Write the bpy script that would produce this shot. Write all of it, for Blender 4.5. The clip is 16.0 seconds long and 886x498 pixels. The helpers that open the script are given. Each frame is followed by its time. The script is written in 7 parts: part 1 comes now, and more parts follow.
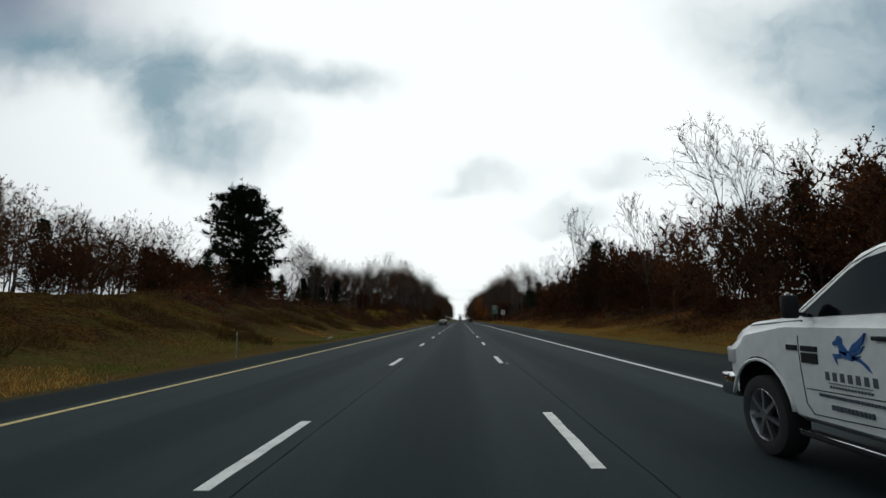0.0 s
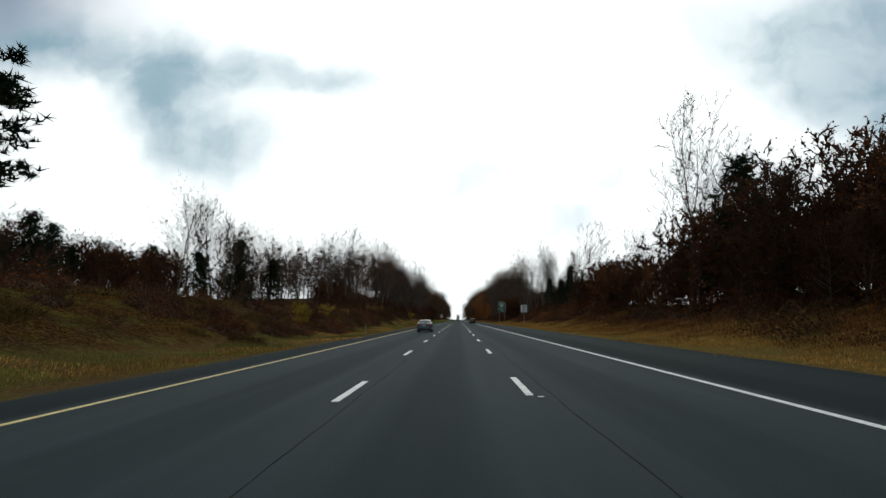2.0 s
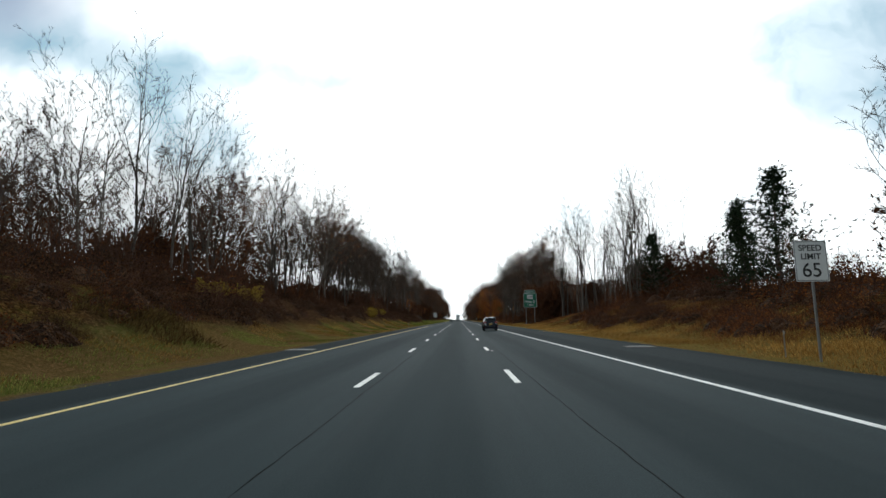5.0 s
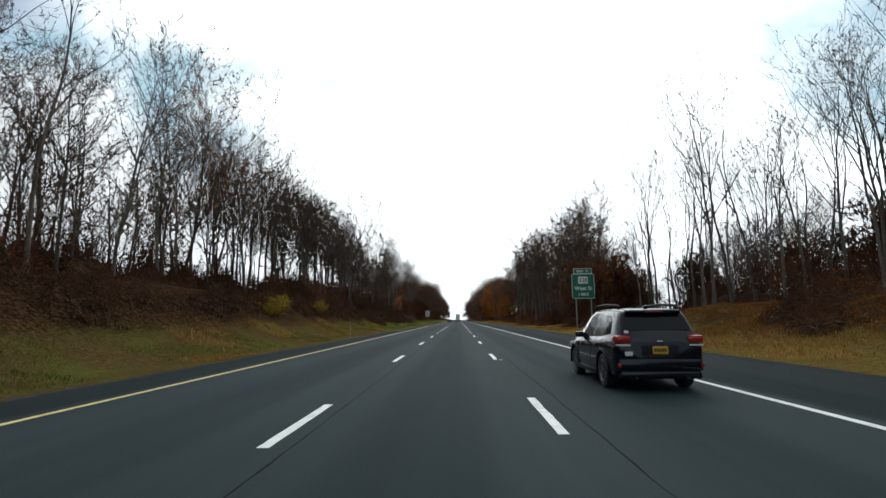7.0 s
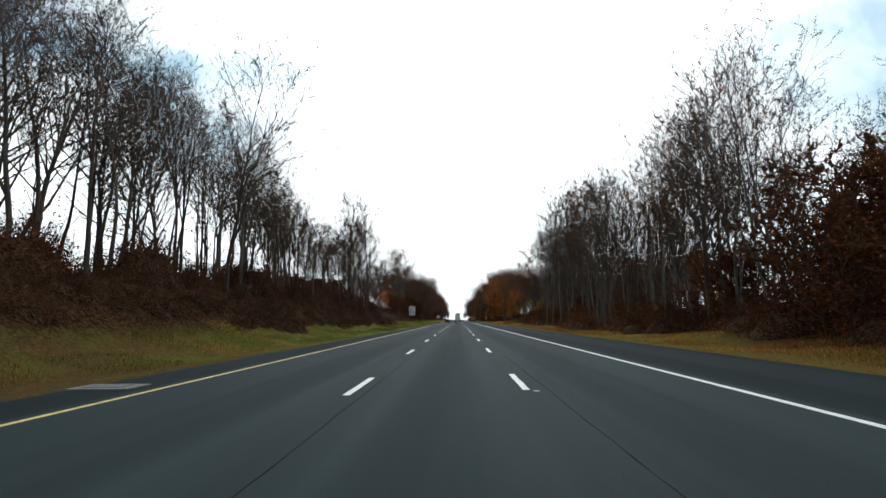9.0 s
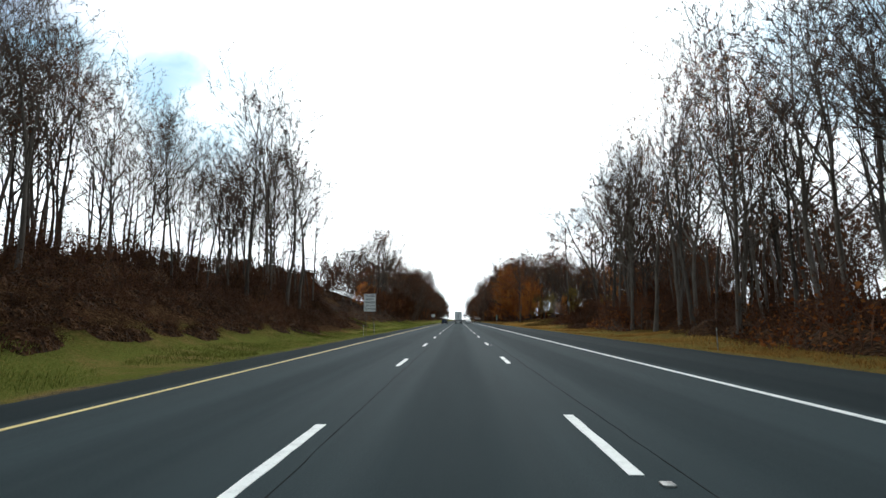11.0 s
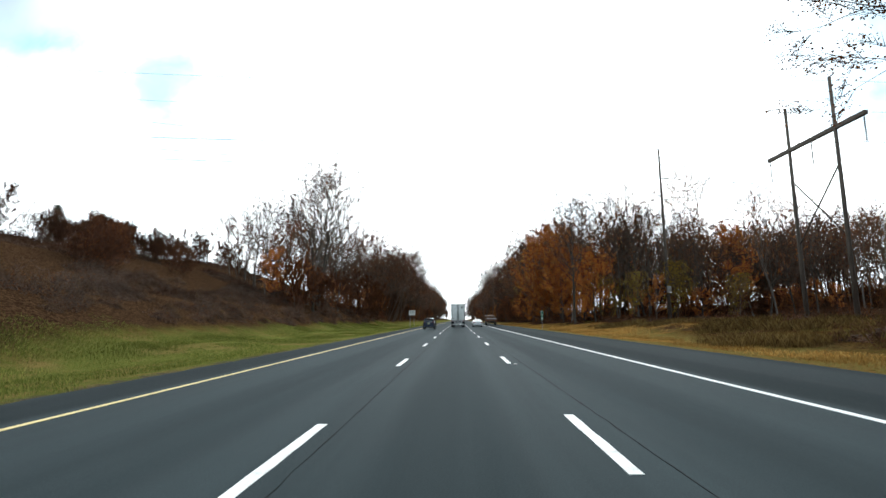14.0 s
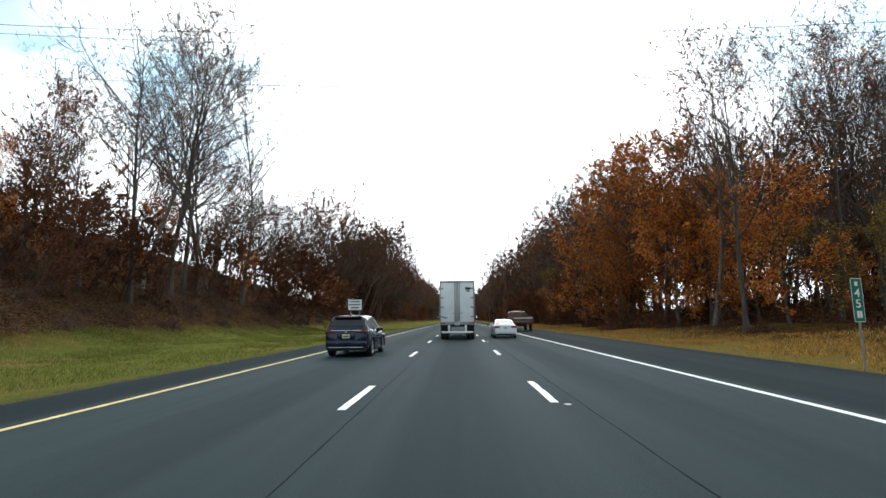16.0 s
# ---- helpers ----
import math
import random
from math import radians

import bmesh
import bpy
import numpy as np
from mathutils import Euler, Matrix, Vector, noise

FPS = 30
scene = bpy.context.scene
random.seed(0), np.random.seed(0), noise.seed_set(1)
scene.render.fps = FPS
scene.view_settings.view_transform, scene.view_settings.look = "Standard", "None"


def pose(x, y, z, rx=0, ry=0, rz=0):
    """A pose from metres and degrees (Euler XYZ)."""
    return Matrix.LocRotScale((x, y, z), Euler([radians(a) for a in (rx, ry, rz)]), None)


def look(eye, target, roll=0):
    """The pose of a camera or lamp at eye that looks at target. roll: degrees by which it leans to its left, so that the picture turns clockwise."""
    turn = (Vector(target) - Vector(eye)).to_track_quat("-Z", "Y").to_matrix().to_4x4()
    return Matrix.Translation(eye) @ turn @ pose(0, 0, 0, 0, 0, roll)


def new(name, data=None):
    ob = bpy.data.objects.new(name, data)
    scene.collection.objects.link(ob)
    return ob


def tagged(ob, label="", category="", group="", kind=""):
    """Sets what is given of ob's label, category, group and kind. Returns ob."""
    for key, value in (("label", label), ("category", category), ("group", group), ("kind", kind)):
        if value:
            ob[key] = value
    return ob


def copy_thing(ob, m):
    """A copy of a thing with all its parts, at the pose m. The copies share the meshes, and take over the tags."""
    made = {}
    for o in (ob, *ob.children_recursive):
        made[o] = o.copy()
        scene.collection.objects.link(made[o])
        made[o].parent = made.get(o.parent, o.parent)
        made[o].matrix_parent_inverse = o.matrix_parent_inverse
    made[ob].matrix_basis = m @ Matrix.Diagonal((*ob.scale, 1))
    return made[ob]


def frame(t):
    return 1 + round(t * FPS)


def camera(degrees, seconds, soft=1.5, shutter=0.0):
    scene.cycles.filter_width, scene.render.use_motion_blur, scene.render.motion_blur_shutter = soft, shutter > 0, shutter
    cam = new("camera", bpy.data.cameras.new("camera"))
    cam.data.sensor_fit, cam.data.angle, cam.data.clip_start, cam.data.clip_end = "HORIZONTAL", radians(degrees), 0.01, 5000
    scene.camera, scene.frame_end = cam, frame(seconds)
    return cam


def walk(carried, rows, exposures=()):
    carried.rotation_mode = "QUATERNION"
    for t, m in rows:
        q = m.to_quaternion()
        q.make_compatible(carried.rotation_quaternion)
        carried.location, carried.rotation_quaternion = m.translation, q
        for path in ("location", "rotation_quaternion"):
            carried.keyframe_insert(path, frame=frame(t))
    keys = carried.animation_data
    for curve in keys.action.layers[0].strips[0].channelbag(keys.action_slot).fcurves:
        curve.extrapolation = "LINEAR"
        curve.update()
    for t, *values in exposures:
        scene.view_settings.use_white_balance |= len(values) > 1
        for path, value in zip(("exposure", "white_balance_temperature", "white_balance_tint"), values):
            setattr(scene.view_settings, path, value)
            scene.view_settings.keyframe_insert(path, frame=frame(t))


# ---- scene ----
cam = camera(82.6, 16.0)
# seconds, place (m), tilt, roll, heading (degrees)
ROWS = [
    (0, 0.48, 0.00, 1.48, 97.95, 0.5, 2.00),
    (0.5, 0.47, 14.52, 1.48, 97.95, 0.5, 1.92),
    (1, 0.47, 28.15, 1.48, 97.95, 0.5, 1.83),
    (1.5, 0.46, 42.45, 1.48, 97.95, 0.5, 1.75),
    (2, 0.46, 56.08, 1.48, 97.95, 0.5, 1.75),
    (2.5, 0.46, 70.47, 1.48, 97.95, 0.5, 1.75),
    (3, 0.45, 82.84, 1.48, 97.95, 0.5, 1.75),
    (5.5, 0.47, 153.24, 1.48, 97.95, 0.5, 1.75),
    (6, 0.48, 166.61, 1.48, 97.95, 0.5, 1.75),
    (6.5, 0.48, 181.32, 1.48, 97.95, 0.5, 1.75),
    (7, 0.49, 193.54, 1.48, 97.95, 0.5, 1.75),
    (7.5, 0.49, 208.33, 1.48, 97.95, 0.5, 1.75),
    (8, 0.50, 221.75, 1.48, 97.95, 0.5, 1.75),
    (10.5, 0.20, 292.64, 1.48, 97.95, 0.5, 1.75),
    (11, 0.16, 304.97, 1.48, 97.95, 0.5, 1.75),
    (11.5, 0.16, 319.35, 1.48, 97.95, 0.5, 1.75),
    (12, 0.16, 333.31, 1.48, 97.95, 0.5, 1.75),
    (12.5, 0.15, 348.10, 1.48, 97.95, 0.5, 1.75),
    (13, 0.15, 361.56, 1.48, 97.95, 0.5, 1.75),
    (13.5, 0.15, 376.62, 1.48, 97.95, 0.5, 1.75),
    (14, 0.15, 390.28, 1.48, 97.95, 0.5, 1.75),
    (14.5, 0.15, 404.33, 1.48, 97.95, 0.5, 1.75),
    (15, 0.14, 418.00, 1.48, 97.95, 0.5, 1.75),
    (15.5, 0.14, 432.99, 1.48, 97.95, 0.5, 1.75),
    (16, 0.14, 447.02, 1.48, 97.95, 0.5, 1.75),
]
walk(cam, [(t, pose(x, y, z, rx, ry, rz)) for t, x, y, z, rx, ry, rz in ROWS],
     exposures=[(0, -1.55, 6400, 5), (1.5, -1.3, 6400, 5), (3, -1.12, 6400, 5), (5.5, -0.68, 6280, 5), (8, -0.6, 6250, 5), (10.5, -0.34, 6200, 5), (12, -0.2, 6200, 5), (14.5, 0.13, 6200, 5), (16, 0.16, 6200, 5)])

# ---- light ----
world = bpy.data.worlds.new("sky")
scene.world = world
world.use_nodes = True
wt = world.node_tree
wt.nodes.clear()


SUN_AZ, SUN_EL = 12.0, 42.0      # degrees to the east of straight ahead, above the horizon


def aim(az, el):
    a, e = radians(az), radians(el)
    return Vector((math.sin(a) * math.cos(e), math.cos(a) * math.cos(e), math.sin(e)))


sky = wt.nodes.new("ShaderNodeTexSky")
sky.sky_type = "NISHITA"
sky.sun_disc = False
sky.sun_elevation = radians(SUN_EL)
sky.sun_rotation = radians(SUN_AZ)
sky_gain = wt.nodes.new("ShaderNodeVectorMath")
sky_gain.operation = "SCALE"
sky_gain.inputs["Scale"].default_value = 0.15
wt.links.new(sky.outputs[0], sky_gain.inputs[0])

coord = wt.nodes.new("ShaderNodeTexCoord")
# the sky ahead laid out flat: across and up, as seen on a plane one metre in front
split_dir = wt.nodes.new("ShaderNodeSeparateXYZ")
wt.links.new(coord.outputs["Generated"], split_dir.inputs[0])


def calc(op, a, b=0.0, c=0.0):
    n = wt.nodes.new("ShaderNodeMath")
    n.operation = op
    for i, v in enumerate((a, b, c)):
        if isinstance(v, (int, float)):
            n.inputs[i].default_value = v
        else:
            wt.links.new(v, n.inputs[i])
    return n.outputs[0]


def ease(value, lo, hi, to_lo=0.0, to_hi=1.0):
    n = wt.nodes.new("ShaderNodeMapRange")
    n.interpolation_type = "SMOOTHSTEP"
    n.inputs["From Min"].default_value, n.inputs["From Max"].default_value = lo, hi
    n.inputs["To Min"].default_value, n.inputs["To Max"].default_value = to_lo, to_hi
    wt.links.new(value, n.inputs["Value"])
    return n.outputs[0]


def mixed(fac, a, b):
    m = wt.nodes.new("ShaderNodeMix")
    m.data_type = "RGBA"
    wt.links.new(fac, m.inputs[0])
    for sock, v in ((m.inputs[6], a), (m.inputs[7], b)):
        if isinstance(v, tuple):
            sock.default_value = (*v, 1)
        else:
            wt.links.new(v, sock)
    return m.outputs[2]


def sky_noise(scale, detail, vector):
    n = wt.nodes.new("ShaderNodeTexNoise")
    n.inputs["Scale"].default_value, n.inputs["Detail"].default_value, n.inputs["Roughness"].default_value = scale, detail, 0.55
    wt.links.new(vector, n.inputs["Vector"])
    return n


ahead = ease(split_dir.outputs["Y"], 0.15, 0.4)
depth = calc("MAXIMUM", split_dir.outputs["Y"], 0.12)
flat = wt.nodes.new("ShaderNodeCombineXYZ")
wt.links.new(calc("DIVIDE", split_dir.outputs["X"], depth), flat.inputs[0])
wt.links.new(calc("DIVIDE", split_dir.outputs["Z"], depth), flat.inputs[1])
# outlines torn by noise at two scales
torn = flat.outputs[0]
for scale, amount in ((3.2, 0.22), (11.0, 0.07)):
    away = wt.nodes.new("ShaderNodeVectorMath")
    away.operation = "MULTIPLY_ADD"
    away.inputs[1].default_value = (amount, amount, 0)
    shift = wt.nodes.new("ShaderNodeVectorMath")
    shift.operation = "SUBTRACT"
    shift.inputs[1].default_value = (0.5, 0.5, 0.5)
    wt.links.new(sky_noise(scale, 3.0, flat.outputs[0]).outputs["Color"], shift.inputs[0])
    wt.links.new(shift.outputs[0], away.inputs[0])
    wt.links.new(torn, away.inputs[2])
    torn = away.outputs[0]
torn_uv = wt.nodes.new("ShaderNodeSeparateXYZ")
wt.links.new(torn, torn_uv.inputs[0])


def cloud(u, v, ru, rv, lean, amount, core=0.05):
    """A soft-edged cloud, leaning by some degrees, as a share between 0 and amount."""
    c, s = math.cos(radians(lean)), math.sin(radians(lean))
    du, dv = calc("SUBTRACT", torn_uv.outputs[0], u), calc("SUBTRACT", torn_uv.outputs[1], v)
    p = calc("ADD", calc("MULTIPLY", du, c / ru), calc("MULTIPLY", dv, s / ru))
    q = calc("ADD", calc("MULTIPLY", du, -s / rv), calc("MULTIPLY", dv, c / rv))
    far = calc("SQRT", calc("ADD", calc("MULTIPLY", p, p), calc("MULTIPLY", q, q)))
    return ease(far, core, 1.35, amount, 0.0)


def most(values):
    out = values[0]
    for v in values[1:]:
        out = calc("SUBTRACT", 1.0, calc("MULTIPLY", calc("SUBTRACT", 1.0, out), calc("SUBTRACT", 1.0, v)))
    return calc("MULTIPLY", out, ahead)


# a bright veil, brightest round the hidden sun, with grey-blue cloud to either side of it and clear sky far out
sun_dot = wt.nodes.new("ShaderNodeVectorMath")
sun_dot.operation = "DOT_PRODUCT"
sun_dot.inputs[1].default_value = aim(SUN_AZ - 10, 26)
wt.links.new(coord.outputs["Generated"], sun_dot.inputs[0])
veil = mixed(ease(sun_dot.outputs["Value"], math.cos(radians(76)), math.cos(radians(20))), (1.02, 1.12, 1.18), (2.95, 2.99, 3.03))
clear = most([cloud(-1.12, 0.80, 0.50, 0.24, -20, 0.9), cloud(1.06, 0.52, 0.30, 0.36, 0, 0.85)])
veil = mixed(clear, veil, sky_gain.outputs[0])
billow = ease(sky_noise(7.0, 4.0, torn).outputs["Fac"], 0.3, 0.7, 0.62, 1.0)
grey = most([cloud(-0.86, 0.60, 0.36, 0.10, -11, 0.82), cloud(-0.52, 0.53, 0.26, 0.085, -10, 0.78), cloud(-0.28, 0.50, 0.15, 0.045, 0, 0.5),
             cloud(-0.62, 0.45, 0.12, 0.10, 30, 0.8), cloud(-0.53, 0.365, 0.175, 0.095, -8, 0.85),
             cloud(0.80, 0.58, 0.36, 0.14, -8, 0.78), cloud(0.82, 0.42, 0.24, 0.11, -30, 0.85), cloud(0.55, 0.27, 0.12, 0.07, 0, 0.3),
             cloud(0.05, 0.275, 0.12, 0.03, 4, 0.36), cloud(0.22, 0.21, 0.10, 0.024, 3, 0.42), cloud(0.33, 0.275, 0.10, 0.03, 0, 0.28)])
veil = mixed(calc("MULTIPLY", grey, billow), veil, (0.38, 0.73, 0.96))
# broken cloud over the rest of the sky
broken = calc("MULTIPLY", ease(sky_noise(2.2, 4.0, coord.outputs["Generated"]).outputs["Fac"], 0.45, 0.62, 0.0, 0.55), calc("SUBTRACT", 1.0, ahead))
veil = mixed(broken, veil, sky_gain.outputs[0])
bg = wt.nodes.new("ShaderNodeBackground")
bg.inputs["Strength"].default_value = 1.0
wt.links.new(veil, bg.inputs["Color"])
wo = wt.nodes.new("ShaderNodeOutputWorld")
wt.links.new(bg.outputs[0], wo.inputs[0])

sun = new("sun", bpy.data.lights.new("sun", "SUN"))
sun.data.energy, sun.data.angle, sun.data.color = 0.5, radians(18), (1.0, 0.95, 0.88)
sun.matrix_basis = look(aim(SUN_AZ, SUN_EL) * 300, (0, 0, 0))

# ---- materials ----


def material(name, rough=0.6, metal=0.0):
    m = bpy.data.materials.new(name)
    m.use_nodes = True
    b = m.node_tree.nodes["Principled BSDF"]
    b.inputs["Roughness"].default_value, b.inputs["Metallic"].default_value = rough, metal
    return m, m.node_tree, b


def link_noise(t, scale, detail=4.0, rough=0.6, coords=None, stretch=None):
    n = t.nodes.new("ShaderNodeTexNoise")
    n.inputs["Scale"].default_value, n.inputs["Detail"].default_value, n.inputs["Roughness"].default_value = scale, detail, rough
    if coords is None:
        c = t.nodes.new("ShaderNodeNewGeometry").outputs["Position"]
    else:
        c = t.nodes.new("ShaderNodeTexCoord").outputs[coords]
    if stretch:
        mp = t.nodes.new("ShaderNodeMapping")
        mp.inputs["Scale"].default_value = stretch
        t.links.new(c, mp.inputs["Vector"])
        c = mp.outputs[0]
    t.links.new(c, n.inputs["Vector"])
    return n.outputs["Fac"]


def ramp(t, fac, stops):
    r = t.nodes.new("ShaderNodeValToRGB")
    e = r.color_ramp.elements
    while len(e) < len(stops):
        e.new(0.5)
    for el, (p, c) in zip(e, stops):
        el.position, el.color = p, (*c, 1)
    t.links.new(fac, r.inputs[0])
    return r.outputs[0]


def blend(t, fac, a, b, kind="MIX"):
    m = t.nodes.new("ShaderNodeMix")
    m.data_type, m.blend_type = "RGBA", kind
    if isinstance(fac, float):
        m.inputs[0].default_value = fac
    else:
        t.links.new(fac, m.inputs[0])
    for sock, v in ((m.inputs[6], a), (m.inputs[7], b)):
        if isinstance(v, tuple):
            sock.default_value = (*v, 1)
        else:
            t.links.new(v, sock)
    return m.outputs[2]


def bump(t, b, height, strength=0.4, distance=0.02):
    n = t.nodes.new("ShaderNodeBump")
    n.inputs["Strength"].default_value, n.inputs["Distance"].default_value = strength, distance
    t.links.new(height, n.inputs["Height"])
    t.links.new(n.outputs[0], b.inputs["Normal"])


def span(t, value, lo, hi, to_lo=0.0, to_hi=1.0):
    n = t.nodes.new("ShaderNodeMapRange")
    n.interpolation_type = "SMOOTHSTEP"
    n.inputs["From Min"].default_value, n.inputs["From Max"].default_value = lo, hi
    n.inputs["To Min"].default_value, n.inputs["To Max"].default_value = to_lo, to_hi
    t.links.new(value, n.inputs["Value"])
    return n.outputs[0]


def sum_of(t, a, b, op="ADD"):
    n = t.nodes.new("ShaderNodeMath")
    n.operation = op
    for i, v in enumerate((a, b)):
        if isinstance(v, (int, float)):
            n.inputs[i].default_value = v
        else:
            t.links.new(v, n.inputs[i])
    return n.outputs[0]


def coat(name, stops, scale, rough=0.6, metal=0.0, fine=None, relief=0.3, depth=0.01, coords=None, stretch=None, vary=0.0):
    """A surface whose colour wanders between stops at two scales, with fine relief."""
    m, t, b = material(name, rough, metal)
    big = link_noise(t, scale, 5, 0.6, coords, stretch)
    small = link_noise(t, fine or scale * 9, 3, 0.6, coords, stretch)
    mix = sum_of(t, sum_of(t, big, 0.65, "MULTIPLY"), sum_of(t, small, 0.35, "MULTIPLY"))
    col = ramp(t, mix, stops)
    if vary:
        info = t.nodes.new("ShaderNodeObjectInfo")
        gain = span(t, info.outputs["Random"], 0, 1, 1 - vary, 1 + vary)
        hsv = t.nodes.new("ShaderNodeHueSaturation")
        t.links.new(gain, hsv.inputs["Value"])
        t.links.new(col, hsv.inputs["Color"])
        col = hsv.outputs[0]
    t.links.new(col, b.inputs["Base Color"])
    bump(t, b, small, relief, depth)
    return m


def fallen_leaves(t, scale=8.0):
    """A value that differs from leaf to leaf of a matted layer."""
    v = t.nodes.new("ShaderNodeTexVoronoi")
    v.inputs["Scale"].default_value = scale
    t.links.new(t.nodes.new("ShaderNodeNewGeometry").outputs["Position"], v.inputs["Vector"])
    s = t.nodes.new("ShaderNodeSeparateColor")
    t.links.new(v.outputs["Color"], s.inputs[0])
    return s.outputs[0], v.outputs["Distance"]


def matted(name, stops):
    """Dead leaves and stems matted into a layer."""
    m, t, b = material(name, 0.9)
    b.inputs["Specular IOR Level"].default_value = 0.1
    cell, edge = fallen_leaves(t, 7.0)
    mix = sum_of(t, sum_of(t, cell, 0.6, "MULTIPLY"), sum_of(t, link_noise(t, 12, 4, 0.7), 0.4, "MULTIPLY"))
    t.links.new(ramp(t, mix, stops), b.inputs["Base Color"])
    bump(t, b, edge, 1.0, 0.12)
    return m


def leafy(name, stops, vary=0.25):
    """Leaves: colour differs from leaf to leaf and from tree to tree, light comes through a little."""
    m, t, b = material(name, 0.75)
    b.inputs["Specular IOR Level"].default_value = 0.06
    geo = t.nodes.new("ShaderNodeNewGeometry")
    col = ramp(t, geo.outputs["Random Per Island"], stops)
    info = t.nodes.new("ShaderNodeObjectInfo")
    hsv = t.nodes.new("ShaderNodeHueSaturation")
    t.links.new(span(t, info.outputs["Random"], 0, 1, 1 - vary, 1 + vary), hsv.inputs["Value"])
    t.links.new(col, hsv.inputs["Color"])
    t.links.new(hsv.outputs[0], b.inputs["Base Color"])
    thin = t.nodes.new("ShaderNodeBsdfTranslucent")
    t.links.new(hsv.outputs[0], thin.inputs["Color"])
    mix = t.nodes.new("ShaderNodeMixShader")
    mix.inputs[0].default_value = 0.5
    t.links.new(b.outputs[0], mix.inputs[1])
    t.links.new(thin.outputs[0], mix.inputs[2])
    t.links.new(mix.outputs[0], t.nodes["Material Output"].inputs[0])
    return m


def asphalt_material():
    m, t, b = material("asphalt", 0.85)
    pos = t.nodes.new("ShaderNodeNewGeometry").outputs["Position"]
    sep = t.nodes.new("ShaderNodeSeparateXYZ")
    t.links.new(pos, sep.inputs[0])
    grain = link_noise(t, 55, 2, 0.7)
    patch = link_noise(t, 0.35, 5, 0.6, stretch=(1, 0.12, 1))
    streak = link_noise(t, 1.6, 4, 0.6, stretch=(1, 0.02, 1))
    col = ramp(t, sum_of(t, sum_of(t, patch, 0.5, "MULTIPLY"), sum_of(t, streak, 0.5, "MULTIPLY")),
               [(0.3, (0.0165, 0.0268, 0.0298)), (0.5, (0.0230, 0.0358, 0.0392)), (0.72, (0.0322, 0.0475, 0.0516))])
    # oil-darkened middle of each lane, tyre-polished tracks beside it
    lane = sum_of(t, sum_of(t, sep.outputs["X"], 1.83), 3.66, "FLOORED_MODULO")
    off = sum_of(t, sum_of(t, lane, 1.83, "SUBTRACT"), 0.0, "ADD")
    dist = t.nodes.new("ShaderNodeMath")
    dist.operation = "ABSOLUTE"
    t.links.new(off, dist.inputs[0])
    oil = span(t, dist.outputs[0], 0.1, 1.3, 0.22, 0.0)
    col = blend(t, oil, col, (0.016, 0.020, 0.021))
    # the shoulders beyond the edge lines were paved apart, in a darker, coarser mix
    verge = sum_of(t, sep.outputs["X"], sum_of(t, sum_of(t, link_noise(t, 0.8, 3, 0.6), 0.5, "SUBTRACT"), 0.25, "MULTIPLY"))
    apart = sum_of(t, span(t, verge, 6.3, 6.6), span(t, verge, -6.75, -6.45, 1.0, 0.0), "MAXIMUM")
    col = blend(t, sum_of(t, apart, 0.6, "MULTIPLY"), col, ramp(t, patch, [(0.3, (0.011, 0.0145, 0.0155)), (0.7, (0.019, 0.0235, 0.025))]))
    stones = ramp(t, grain, [(0.35, (0.55, 0.55, 0.55)), (0.6, (1, 1, 1)), (0.8, (1.7, 1.7, 1.65))])
    col = blend(t, 0.7, col, stones, "MULTIPLY")
    t.links.new(col, b.inputs["Base Color"])
    t.links.new(span(t, dist.outputs[0], 0.5, 1.0, 0.9, 0.82), b.inputs["Roughness"])
    t.links.new(span(t, apart, 0, 1, 0.1, 0.05), b.inputs["Specular IOR Level"])
    bump(t, b, grain, 0.5, 0.006)
    return m


